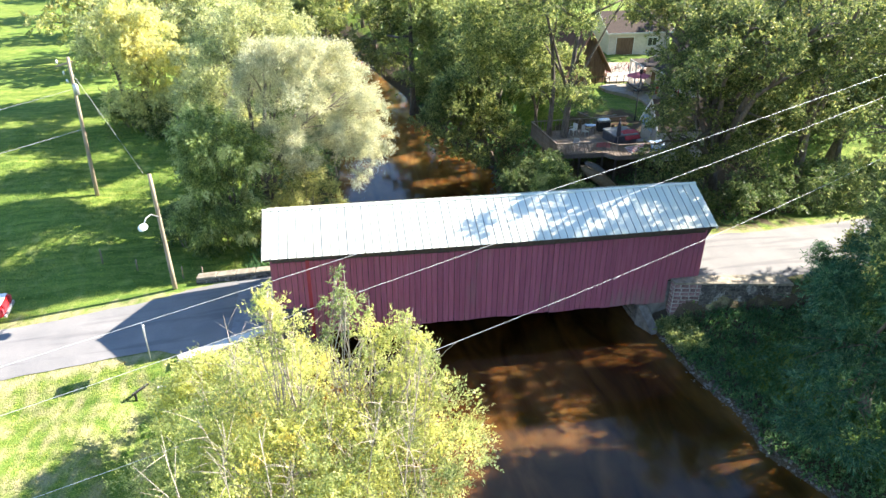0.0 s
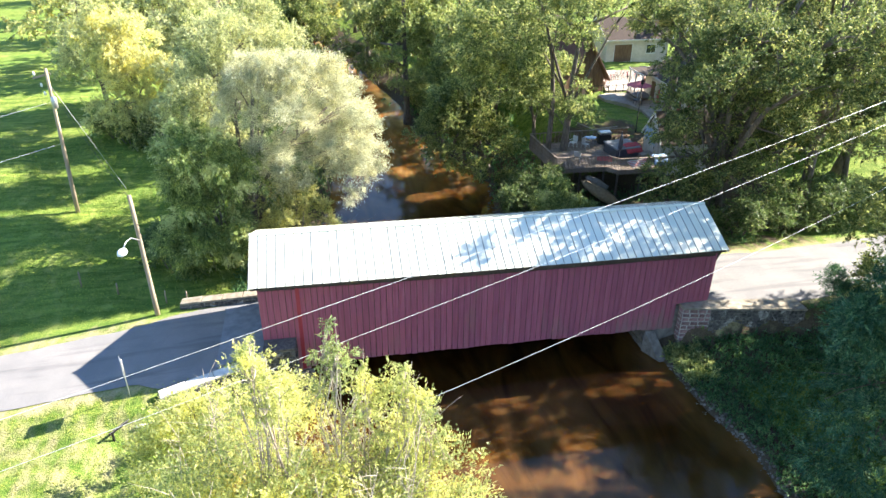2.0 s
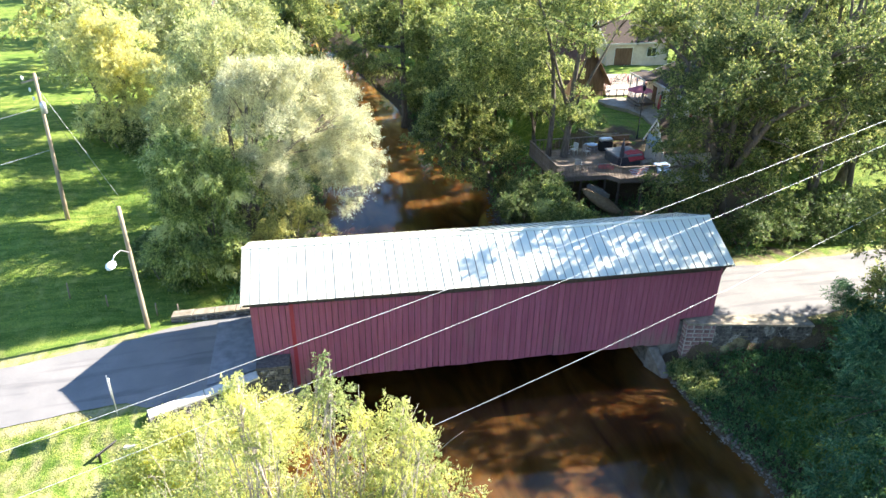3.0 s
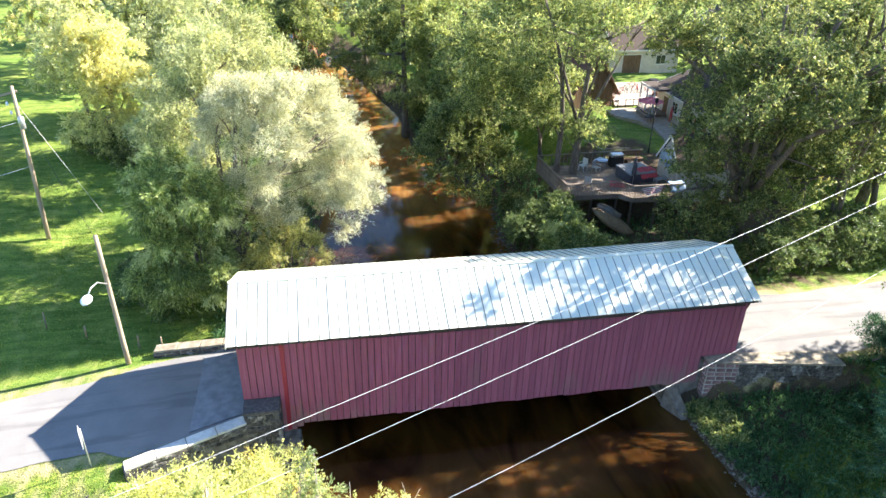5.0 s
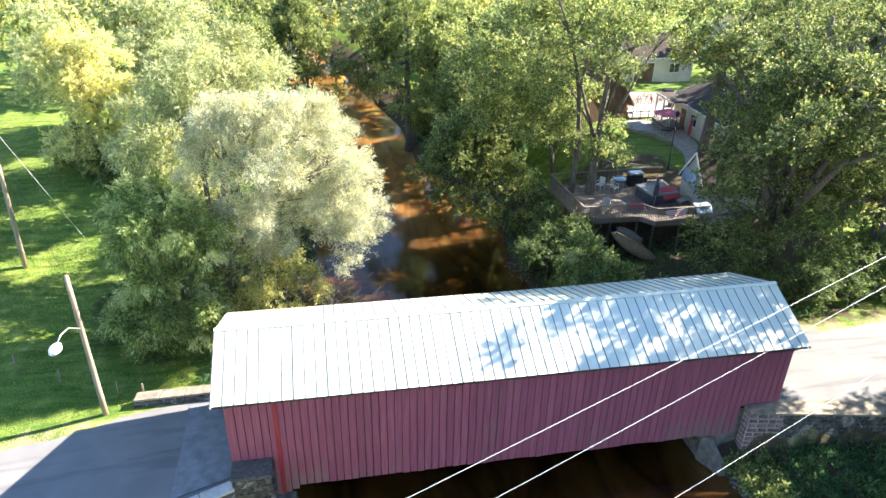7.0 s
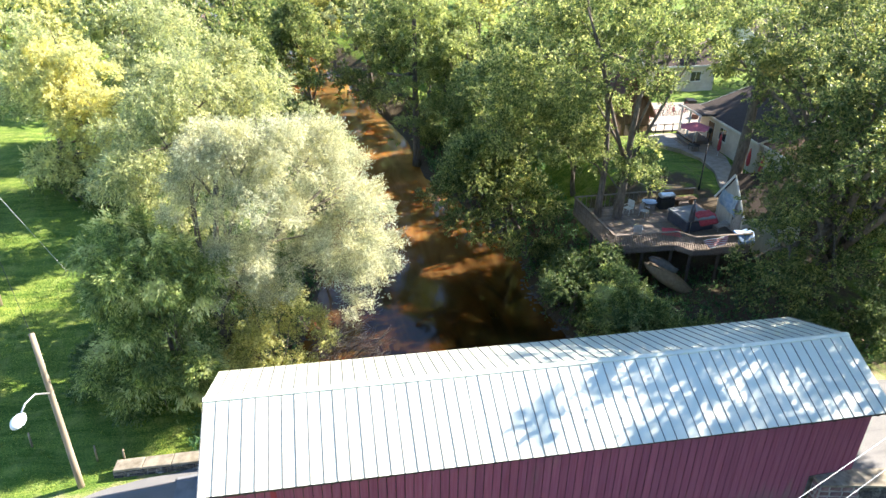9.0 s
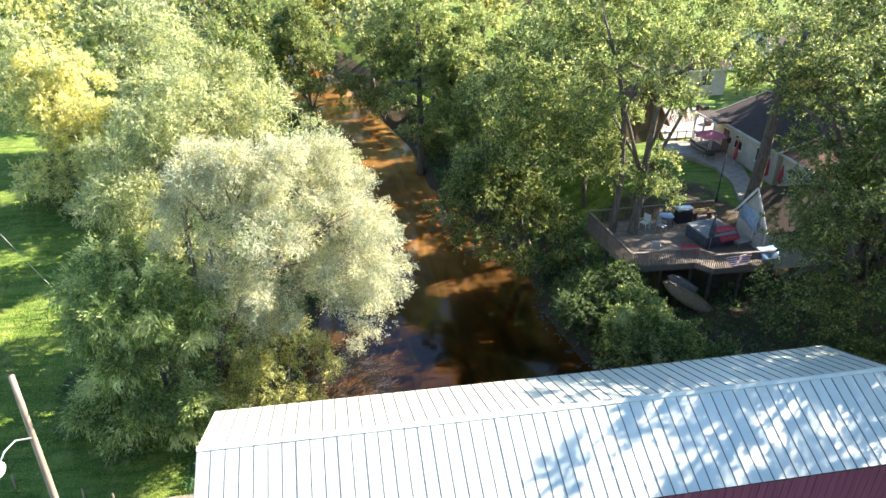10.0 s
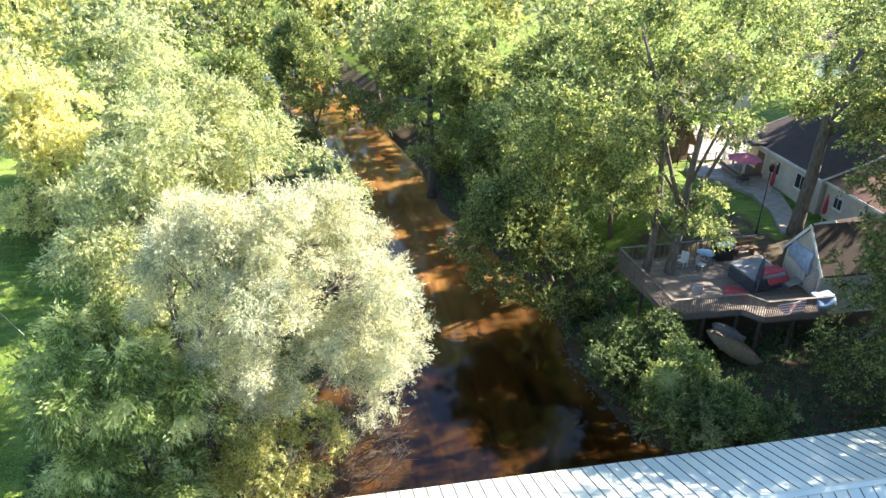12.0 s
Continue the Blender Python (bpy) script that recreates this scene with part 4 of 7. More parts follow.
structure("wing_slab_east", solid_bm([(22.2, -2.62, -1.75), (22.8, -2.62, -1.75), (23.5, -4.1, -3.6), (22.95, -4.1, -3.6), (22.2, -2.4, -4.2), (22.8, -2.4, -4.2)],
                                     [(0, 1, 2, 3), (0, 3, 4), (1, 5, 2), (0, 4, 5, 1), (3, 2, 5, 4)]), CONCRETE_DULL, "sloping stained concrete toe of the abutment", "abutment toe")
wing = structure("wing_wall_east", prism_bm([(25.75, -3.37), (31.2, -4.35), (31.2, -3.7), (26.1, -2.6), (25.75, -2.6)], -3.0, -0.08), MORTAR_DARK, "stone wing wall, pale mortar at its end and dark moss beyond", "wing wall")
part("wall_end", prism_bm([(24.15, -3.08), (25.747, -3.368), (25.747, -2.6), (24.15, -2.6)], -3.0, -0.08), MORTAR, wing, "reddish stones in wide pale mortar")
stone_face(wing, (24.15, -3.08), (25.75, -3.37), -2.9, -0.1, srng, 10, (0.35, 0.62), STONE_RED, 0.03, 0.10, 0.075)
stone_face(wing, (24.15, -2.6), (24.15, -3.08), -2.9, -0.1, srng, 10, (0.25, 0.48), STONE_RED, 0.03, 0.10, 0.075)
stone_face(wing, (25.75, -3.37), (31.2, -4.35), -2.3, -0.1, srng, 9, (0.22, 0.5), LIMED, 0.05, 0.14)
part("coping", solid_bm([(24.1, -3.16, -0.07), (31.2, -4.45, -0.07), (31.2, -3.2, -0.07), (26.0, -2.55, -0.07), (24.1, -2.6, -0.07),
                         (24.1, -3.16, 0.035), (31.2, -4.45, 0.035), (31.2, -3.2, 0.035), (26.0, -2.55, 0.035), (24.1, -2.6, 0.035)],
                        [(5, 6, 7, 8, 9), (4, 3, 2, 1, 0), (0, 1, 6, 5), (1, 2, 7, 6), (2, 3, 8, 7), (3, 4, 9, 8), (4, 0, 5, 9)]), SANDY, wing, "sandy concrete coping")

# ---- poles, lamp and cables ----
def pole_path(base, top, n=6):
    b, t = Vector(base), Vector(top)
    return [b.lerp(t, i / (n - 1)) for i in range(n)]


lamp = tagged(empty("street_lamp", (-6.25, 2.85, -0.95)), "weathered wooden pole with a white street lamp on a curved arm", "street lamp")
tube_part("pole", pole_path((-6.25, 2.85, -1.4), (-6.5, 3.3, 6.5)), np.linspace(0.15, 0.11, 6), POLE_WOOD, lamp)
arm0 = Vector((-6.40, 3.0, 3.9))
arm = tube_part("arm", [arm0, arm0 + Vector((-0.25, -0.55, 0.42)), arm0 + Vector((-0.4, -1.1, 0.45)), arm0 + Vector((-0.48, -1.5, 0.25))], [0.035] * 4, GREY_METAL, lamp, "curved grey bracket arm")
hv, hf = [], []
hc = arm0 + Vector((-0.5, -1.72, 0.16))
for i in range(7):
    t = i / 6
    r = 0.08 + 0.22 * math.sin(math.pi * (0.12 + 0.78 * t))
    for k in range(12):
        a = 2 * math.pi * k / 12
        hv.append(hc + Vector((r * math.cos(a) * 0.9, (t - 0.5) * 0.75, r * math.sin(a) * 0.62)))
for i in range(6):
    for k in range(12):
        hf.append((i * 12 + k, i * 12 + (k + 1) % 12, (i + 1) * 12 + (k + 1) % 12, (i + 1) * 12 + k))
hf += [tuple(range(12))[::-1], tuple(range(72, 84))]
under(new("lamp_head", mesh_from("lamp_head", hv, hf, lens_m, True)), lamp, "white glass lamp head")

up = tagged(empty("utility_pole", (-14.6, 17.9, 0.0)), "tall wooden utility pole with insulators and a transformer can", "utility pole")
tube_part("pole", pole_path((-14.65, 17.9, -0.6), (-14.3, 17.9, 10.3)), np.linspace(0.17, 0.11, 6), POLE_WOOD, up)
part("crossarm", beam_bm((-15.2, 17.7, 9.7), (-14.1, 18.0, 9.95), 0.10, 0.12), POLE_WOOD, up)
for z, dx in ((10.0, -0.75), (9.2, -0.45), (8.6, -0.35)):
    tube_part("insulator", [(-14.35 + dx, 17.8, z - 0.12), (-14.35 + dx, 17.8, z), (-14.35 + dx, 17.8, z + 0.14)], [0.06, 0.09, 0.05], WHITE, up, "white porcelain insulator")
tube_part("transformer", [(-14.15, 17.55, 7.6), (-14.15, 17.55, 7.66), (-14.15, 17.55, 8.35), (-14.15, 17.55, 8.45)], [0.15, 0.2, 0.2, 0.1], GREY_METAL, up, "grey transformer can")
def cable(name, a, b, dip, radius, label, mat=None, thing=True):
    a, b = Vector(a), Vector(b)
    path = []
    for i in range(33):
        t = i / 32
        p = a.lerp(b, t)
        p.z -= dip * 4 * t * (1 - t)
        path.append(p)
    v, f = [], []
    add_tube(v, f, path, [radius] * 33, 6)
    return tagged(new(name, mesh_from(name, v, f, mat or CABLE, True)), label, "cable", "overhead cables")


def span(y0, z0, dz, curve, x0, x1, label):
    """A sagging cable in the upright plane of the pole line."""
    path = [Vector((x, y0 + 0.363 * x, z0 + dz * x + curve * x * x)) for x in np.linspace(x0, x1, 41)]
    v, f = [], []
    add_tube(v, f, path, [0.0068] * 41, 6)
    return tagged(new("power_cable", mesh_from("power_cable", v, f, CABLE, True)), label, "cable", "overhead cables")


span(-17.15, 9.93, 0.0749, 0.00065, -26, 50, "thin pale overhead power cable crossing above the creek")
span(-17.08, 8.35, 0.0791, 0.00074, -26, 50, "thin pale overhead power cable crossing above the creek")
span(-17.40, 5.01, 0.0358, 0.00177, -26, 37, "lowest thin pale overhead cable, ending among the trees")
cable("guy_wire", (-14.35, 17.9, 9.3), (-11.6, 20.5, 0.1), 0.0, 0.012, "thin guy wire from the pole to the meadow")
cable("service_wire", (-14.35, 17.9, 8.9), (-6.5, 3.3, 6.3), 0.25, 0.010, "thin dark wire between the poles", DARK_METAL)
cable("service_wire", (-14.35, 17.9, 8.0), (-34, 8, 6.0), 0.4, 0.012, "thin wire leaving the pole over the meadow")
cable("service_wire", (-14.5, 17.9, 4.9), (-34, 6, 3.4), 0.3, 0.012, "thin wire leaving the pole over the meadow")

# ---- by the lane ----
sign = tagged(empty("road_sign", (-6.25, -4.6, -1.4)), "aluminium road sign on a thin leaning steel post", "road sign")
tube_part("post", [(-6.28, -4.55, -1.9), (-6.2, -4.75, 0.2), (-6.1, -4.98, 1.5)], [0.03, 0.03, 0.03], GREY_METAL, sign, "thin galvanised post")
part("panel", box_bm((0.02, 0.6, 0.92), (-6.12, -5.1, 1.12), 0.004, 20), SIGN_BACK, sign, "dull aluminium sign plate")

rail = tagged(empty("guard_rail", (-6.35, -6.25, -2.2)), "short rusty black guard rail with two posts", "guard rail")
part("beam", beam_bm((-6.78, -6.92, -1.38), (-5.98, -5.72, -1.46), 0.06, 0.14, 0.01), DARK_METAL, rail)
for p in ((-6.68, -6.76), (-6.06, -5.84)):
    part("post", box_bm((0.1, 0.1, 1.3), (p[0], p[1], -2.0), 0.01), DARK_METAL, rail)


def short_post(x, y, h, r=0.05):
    z = ground_at(x, y)
    ob = tagged(empty("fence_post", (x, y, z)), "short weathered wooden fence post in the grass", "post", "posts in the meadow")
    tube_part("post", [(x, y, z - 0.2), (x + 0.02, y, z + h * 0.7), (x + 0.03, y + 0.01, z + h)], [r, r, r * 0.85], POLE_WOOD, ob)


for x, y, h in ((-11.6, 7.0, 1.1), (-6.1, 4.6, 0.9), (-4.7, 3.9, 0.95), (-9.15, 5.8, 0.8)):
    short_post(x, y, h)


def pickup(x, y, z, yaw):
    """A red pickup, tail towards the bridge."""
    ob = tagged(empty("parked_car", (x, y, z)), "red pickup truck with a pale tonneau standing beside the lane", "car")
    m = pose(x, y, z, 0, 0, yaw)

    def add(name, bm, mat, label="", parent=None):
        bmesh.ops.transform(bm, matrix=m, verts=bm.verts)
        return part(name, bm, mat, parent or ob, label)

    side = [(-2.6, 0.45), (-2.6, 1.0), (-1.0, 1.08), (-0.75, 1.12), (2.55, 1.12), (2.65, 0.95), (2.65, 0.5), (2.2, 0.42), (-2.2, 0.40)]
    w = 0.92
    bm = solid_bm([(a, -w, b) for a, b in side] + [(a, w, b) for a, b in side],
                  [tuple(range(9)), tuple(range(17, 8, -1))] + [(i, (i + 1) % 9, 9 + (i + 1) % 9, 9 + i) for i in range(9)])
    bmesh.ops.bevel(bm, geom=bm.edges[:], offset=0.06, segments=2, affect="EDGES", clamp_overlap=True)
    body = add("body", bm, CAR_RED)
    cab = [(-0.95, 1.05), (-0.35, 1.72), (0.85, 1.75), (1.15, 1.08)]
    bm = solid_bm([(a, -0.85 if b < 1.3 else -0.7, b) for a, b in cab] + [(a, 0.85 if b < 1.3 else 0.7, b) for a, b in cab],
                  [(0, 1, 2, 3), (7, 6, 5, 4), (0, 4, 5, 1), (1, 5, 6, 2), (2, 6, 7, 3), (3, 7, 4, 0)])
    bmesh.ops.bevel(bm, geom=bm.edges[:], offset=0.05, segments=2, affect="EDGES", clamp_overlap=True)
    add("cab", bm, CAR_RED)
    add("rear_window", solid_bm([(1.16, -0.62, 1.2), (1.16, 0.62, 1.2), (0.93, 0.56, 1.66), (0.93, -0.56, 1.66), (1.1, -0.62, 1.2), (1.1, 0.62, 1.2), (0.87, 0.56, 1.66), (0.87, -0.56, 1.66)],
                                [(0, 1, 2, 3), (7, 6, 5, 4), (0, 4, 5, 1), (1, 5, 6, 2), (2, 6, 7, 3), (3, 7, 4, 0)]), glass, "dark rear window")
    add("tonneau", box_bm((1.35, 1.66, 0.06), (1.87, 0, 1.14), 0.02), WHITE, "pale bed cover")
    add("bumper", box_bm((0.14, 1.8, 0.2), (2.72, 0, 0.52), 0.03), GREY_METAL, "grey rear bumper")
    for s in (-1, 1):
        add("tail_light", box_bm((0.06, 0.16, 0.34), (2.66, s * 0.82, 0.84), 0.01), RED_CLOTH, "red tail light")
    for a in (-1.7, 1.65):
        for s in (-1, 1):
            v, f = [], []
            add_tube(v, f, [m @ Vector((a, s * 0.72, 0.36)), m @ Vector((a, s * 0.75, 0.36)), m @ Vector((a, s * 0.92, 0.36)), m @ Vector((a, s * 0.95, 0.36))], [0.32, 0.36, 0.36, 0.3], 18)
            wh = under(new("wheel", mesh_from("wheel", v, f, BLACK, True)), ob, "black tyre")
            v, f = [], []
            add_tube(v, f, [m @ Vector((a, s * 0.94, 0.36)), m @ Vector((a, s * 0.965, 0.36))], [0.2, 0.17], 12)
            under(new("rim", mesh_from("rim", v, f, GREY_METAL, True)), wh, "grey rim")


pickup(-18.3, 1.75, ground_at(-18.3, 1.75) - 0.02, 6)

# ---- raised deck by the creek ----
FLOOR_Z, RAIL_Z = 1.85, 2.80
DECK = [(21.8, 20.9), (22.2, 14.8), (26.35, 14.75), (27.05, 13.85), (30.9, 13.78), (31.0, 16.5), (31.0, 21.2)]
deck = tagged(empty("deck", (27, 17.5, 1.5)), "raised grey-brown timber deck with a picket railing above the creek bank", "deck")
part("platform", prism_bm(DECK, FLOOR_Z - 0.3, FLOOR_Z - 0.04), DECK_WOOD, deck)


def inside(x, y, poly):
    c = False
    for i in range(len(poly)):
        (x1, y1), (x2, y2) = poly[i], poly[i - 1]
        if (y1 > y) != (y2 > y) and x < (x2 - x1) * (y - y1) / (y2 - y1) + x1:
            c = not c
    return c


def span_at(y, poly):
    xs = []
    for i in range(len(poly)):
        (x1, y1), (x2, y2) = poly[i], poly[i - 1]
        if (y1 > y) != (y2 > y):
            xs.append((x2 - x1) * (y - y1) / (y2 - y1) + x1)
    return (min(xs), max(xs)) if len(xs) > 1 else None


yb = 13.95
while yb < 21.0:
    sp = span_at(yb, DECK)
    if sp:
        piece("floor_board", box_mesh("floor_board", (sp[1] - sp[0], 0.135, 0.035), DECK_WOOD), pose((sp[0] + sp[1]) / 2, yb, FLOOR_Z - 0.018), deck)
    yb += 0.145
picket_me = box_mesh("picket", (0.045, 0.03, 1.32), DECK_WOOD)
for i in range(len(DECK)):
    (x1, y1), (x2, y2) = DECK[i], DECK[(i + 1) % len(DECK)]
    if i in (4, 5):
        continue
    n = math.hypot(x2 - x1, y2 - y1)
    yaw = math.degrees(math.atan2(y2 - y1, x2 - x1))
    part("top_rail", beam_bm((x1, y1, RAIL_Z), (x2, y2, RAIL_Z), 0.16, 0.045), DECK_WOOD, deck, "flat weathered top rail")
    part("rim_joist", beam_bm((x1, y1, FLOOR_Z - 0.16), (x2, y2, FLOOR_Z - 0.16), 0.06, 0.3), DECK_WOOD, deck)
    if i < 4:
        k = int(n / 0.115)
        for j in range(k):
            t = (j + 0.5) / k
            piece("picket", picket_me, pose(x1 + (x2 - x1) * t, y1 + (y2 - y1) * t, RAIL_Z - 0.70, 0, 0, yaw), deck)
    else:
        k = int(n / 0.35)
        for j in range(k):
            t = (j + 0.5) / k
            piece("picket", picket_me, pose(x1 + (x2 - x1) * t, y1 + (y2 - y1) * t, RAIL_Z - 0.70, 0, 0, yaw), deck)
for x, y in ((22.3, 15), (26.3, 15.0), (27.1, 14.1), (31.0, 14.0), (24.3, 15), (29, 14.0), (22.1, 18), (25, 18), (28.5, 18)):
    z = ground_at(x, y)
    part("support_post", box_bm((0.14, 0.14, FLOOR_Z - z + 0.3), (x, y, (FLOOR_Z + z) / 2 - 0.25)), TIMBER, deck)


def hull(name, a, b, width, mat, label):
    """An upturned flat boat: pointed ends, curved belly."""
    a, b = Vector(a), Vector(b)
    ob = tagged(empty(name, (a + b) / 2), label, "boat", "boats under the deck")
    d = (b - a).normalized()
    s = Vector((0.1, -0.72, 0.69)).cross(d).normalized()     # the belly is turned towards the creek
    up_ = d.cross(s)
    if up_.z < 0:
        up_ = -up_
    v, f = [], []
    for i in range(13):
        t = i / 12
        w = width / 2 * math.sin(math.pi * min(1, max(0.0, t))) ** 0.55 + 0.01
        for k in range(7):
            q = -1 + k / 3
            v.append(a.lerp(b, t) + s * w * q + up_ * (0.32 * (1 - q * q) * (w / (width / 2))))
    for i in range(12):
        for k in range(6):
            f.append((i * 7 + k, (i + 1) * 7 + k, (i + 1) * 7 + k + 1, i * 7 + k + 1))
    me = mesh_from("hull", v, f, mat, True)
    h = under(new("hull", me), ob)
    sol = h.modifiers.new("thick", "SOLIDIFY")
    sol.thickness = 0.03
    part("keel", beam_bm(a.lerp(b, 0.06) + up_ * 0.2, b.lerp(a, 0.06) + up_ * 0.2, 0.05, 0.26), mat, ob)


hull("canoe", (24.15, 14.35, 1.0), (27.45, 13.5, -1.1), 1.15, HULL_TAN, "tan upturned boat leaning on the bank below the deck")
hull("canoe", (24.6, 14.65, 1.15), (26.5, 14.2, 0.15), 0.8, HULL_GREY, "grey upturned boat leaning under the deck")

# things on the deck
tub = tagged(empty("hot_tub", (28.7, 17.4, FLOOR_Z)), "blue-grey square hot tub with a closed vinyl cover", "hot tub")
part("cabinet", box_bm((2.2, 2.1, 0.75), (28.7, 17.4, FLOOR_Z + 0.375), 0.08, 8), TUB_GREY, tub)
part("cover", box_bm((2.3, 2.2, 0.14), (28.7, 17.4, FLOOR_Z + 0.84), 0.05, 8), SLAB, tub, "padded vinyl cover")


def draped(name, at, size, yaw, mat, label, category="cloth", drop=0.3, seed=1):
    """A cloth lying in folds over an edge."""
    rng = random.Random(seed)
    ph = rng.uniform(0, 6)
    v, f, n = [], [], 11
    for i in range(n):
        for j in range(n):
            x, y = (i / (n - 1) - 0.5) * size[0], (j / (n - 1) - 0.5) * size[1]
            z = 0.03 * math.sin(7 * x + ph) + 0.03 * math.sin(9 * y + 2 * ph) - drop * max(0, -y / size[1] * 2) ** 1.5
            v.append((x, y, z))
    for i in range(n - 1):
        for j in range(n - 1):
            f.append((i * n + j, (i + 1) * n + j, (i + 1) * n + j + 1, i * n + j + 1))
    ob = tagged(new(name, mesh_from(name, v, f, mat, True)), label, category)
    ob.matrix_world = pose(*at, 0, 0, yaw)
    so = ob.modifiers.new("thick", "SOLIDIFY")
    so.thickness = 0.02
    return ob


draped("towel", (29.3, 16.75, FLOOR_Z + 0.97), (1.5, 1.1), 12, RED_CLOTH, "crumpled red cloth hanging over the hot tub cover", "towel", 0.45, 3)
draped("towel", (26.9, 16.4, FLOOR_Z + 0.08), (1.2, 1.0), -25, RED_CLOTH, "red cloth lying on the deck boards", "towel", 0.02, 4)
draped("towel", (30.4, 13.9, RAIL_Z + 0.02), (1.2, 0.8), 4, BLUE_CLOTH, "light blue towel hung over the deck railing", "towel", 0.55, 6)
# a striped cloth over the railing: stripes are strips of their own
cloth = tagged(empty("striped_banner", (28.5, 13.7, RAIL_Z)), "red and white striped cloth hung over the deck railing", "banner")
for k in range(9):
    z0, z1 = RAIL_Z + 0.03 - 0.055 * k, RAIL_Z + 0.03 - 0.055 * (k + 1)
    xa, xb = 27.55 + 0.05 * k, 29.2 - 0.03 * k
    rows_ = []
    for i in range(7):
        t = i / 6
        x = xa + (xb - xa) * t
        w = 0.05 * math.sin(9 * t + 0.4 * k)
        rows_.append(((x, 13.70 - 0.02 * k + w, z0 - 0.22 * (1 - t)), (x, 13.68 - 0.02 * k + w, z1 - 0.22 * (1 - t))))
    pts = [p for r in rows_ for p in r]
    bm = solid_bm(pts, [(2 * i, 2 * i + 1, 2 * i + 3, 2 * i + 2) for i in range(6)])
    bmesh.ops.solidify(bm, geom=bm.faces[:], thickness=0.01)
    part("stripe", bm, RED_CLOTH if k % 2 else WHITE, cloth, "red stripe" if k % 2 else "white stripe")
# furled parasol standing on the tub's far side
par = tagged(empty("parasol", (28.2, 17.6, FLOOR_Z)), "furled grey parasol beside the hot tub", "parasol")
tube_part("pole", [(28.0, 16.15, FLOOR_Z), (28.0, 16.15, FLOOR_Z + 2.4)], [0.025, 0.025], GREY_METAL, par)
tube_part("canopy", [(28.0, 16.15, FLOOR_Z + 0.85), (28.0, 16.15, FLOOR_Z + 1.0), (28.0, 16.15, FLOOR_Z + 1.7), (28.0, 16.15, FLOOR_Z + 2.35)], [0.1, 0.2, 0.15, 0.03], TUB_GREY, par, "furled grey canopy", 7)
# steep little summer house whose gable faces the deck
hut = tagged(empty("summer_house", (33.2, 16.7, FLOOR_Z - 0.4)), "steep-roofed garden hut with a pale boarded gable and dark brown shingles", "garden hut")
HX, HY, HA, HE, HH = 31.06, 16.75, 5.45, 3.45, 1.55          # gable plane, ridge line, apex, eaves, half width
HS = (HA - HE) / HH
part("wall", solid_bm([(HX, HY - HH, 0.6), (HX, HY + HH, 0.6), (HX, HY + HH, HE), (HX, HY, HA), (HX, HY - HH, HE), (35.4, HY - HH, 0.6), (35.4, HY + HH, 0.6), (35.4, HY + HH, HE), (35.4, HY, HA), (35.4, HY - HH, HE)],
                      [(0, 1, 2, 3, 4), (9, 8, 7, 6, 5), (0, 4, 9, 5), (1, 6, 7, 2), (4, 3, 8, 9), (3, 2, 7, 8), (0, 5, 6, 1)]), GABLE_PAINT, hut)
for k in range(24):
    y = HY - HH + (k + 0.5) * HH / 12
    top = HA - HS * abs(y - HY) - 0.06
    part("gable_board", box_bm((0.03, HH / 12 - 0.02, top - 1.75), (HX - 0.018, y, (top + 1.75) / 2)), GABLE_PAINT, hut)
for s in (-1, 1):
    e = HY + s * (HH + 0.22)
    ez = HE - HS * 0.22
    a = [(HX - 0.16, HY, HA + 0.04), (35.6, HY, HA + 0.04), (35.6, e, ez + 0.04), (HX - 0.16, e, ez + 0.04)]
    part("roof", solid_bm(a + [(p, q, r + 0.12) for p, q, r in a], [(3, 2, 1, 0), (4, 5, 6, 7), (0, 1, 5, 4), (1, 2, 6, 5), (2, 3, 7, 6), (3, 0, 4, 7)]), SHINGLE, hut, "dark brown shingled steep slope")
    part("rake_trim", beam_bm((HX - 0.18, HY, HA + 0.09), (HX - 0.18, e, ez + 0.09), 0.04, 0.16), WHITE, hut, "white rake trim")
door = part("door", box_bm((0.05, 1.0, 1.55), (HX - 0.05, 15.85, 2.66), 0.01), MORTAR, hut, "pale boarded door")
part("door_handle", box_bm((0.05, 0.04, 0.16), (HX - 0.09, 16.2, 2.7)), DARK_METAL, door)
# blue tarp tied over the upper gable
tv, tf, n_ = [], [], 13
for i in range(n_):
    for j in range(n_):
        u, w = i / (n_ - 1), j / (n_ - 1)
        y = 15.95 + 1.9 * u
        z = 4.25 - 1.15 * w - 0.12 * math.sin(math.pi * u) * (1 - w) - 0.25 * (1 - u) * w
        tv.append((HX - 0.14 - 0.10 * math.sin(math.pi * w) - 0.05 * math.sin(11 * u + 3 * w), y, z))
for i in range(n_ - 1):
    for j in range(n_ - 1):
        tf.append((i * n_ + j, (i + 1) * n_ + j, (i + 1) * n_ + j + 1, i * n_ + j + 1))
tarp = tagged(new("tarp", mesh_from("tarp", tv, tf, TARP_BLUE, True)), "light blue tarp tied in folds over the hut's gable", "tarp")
tarp.modifiers.new("thick", "SOLIDIFY").thickness = 0.012


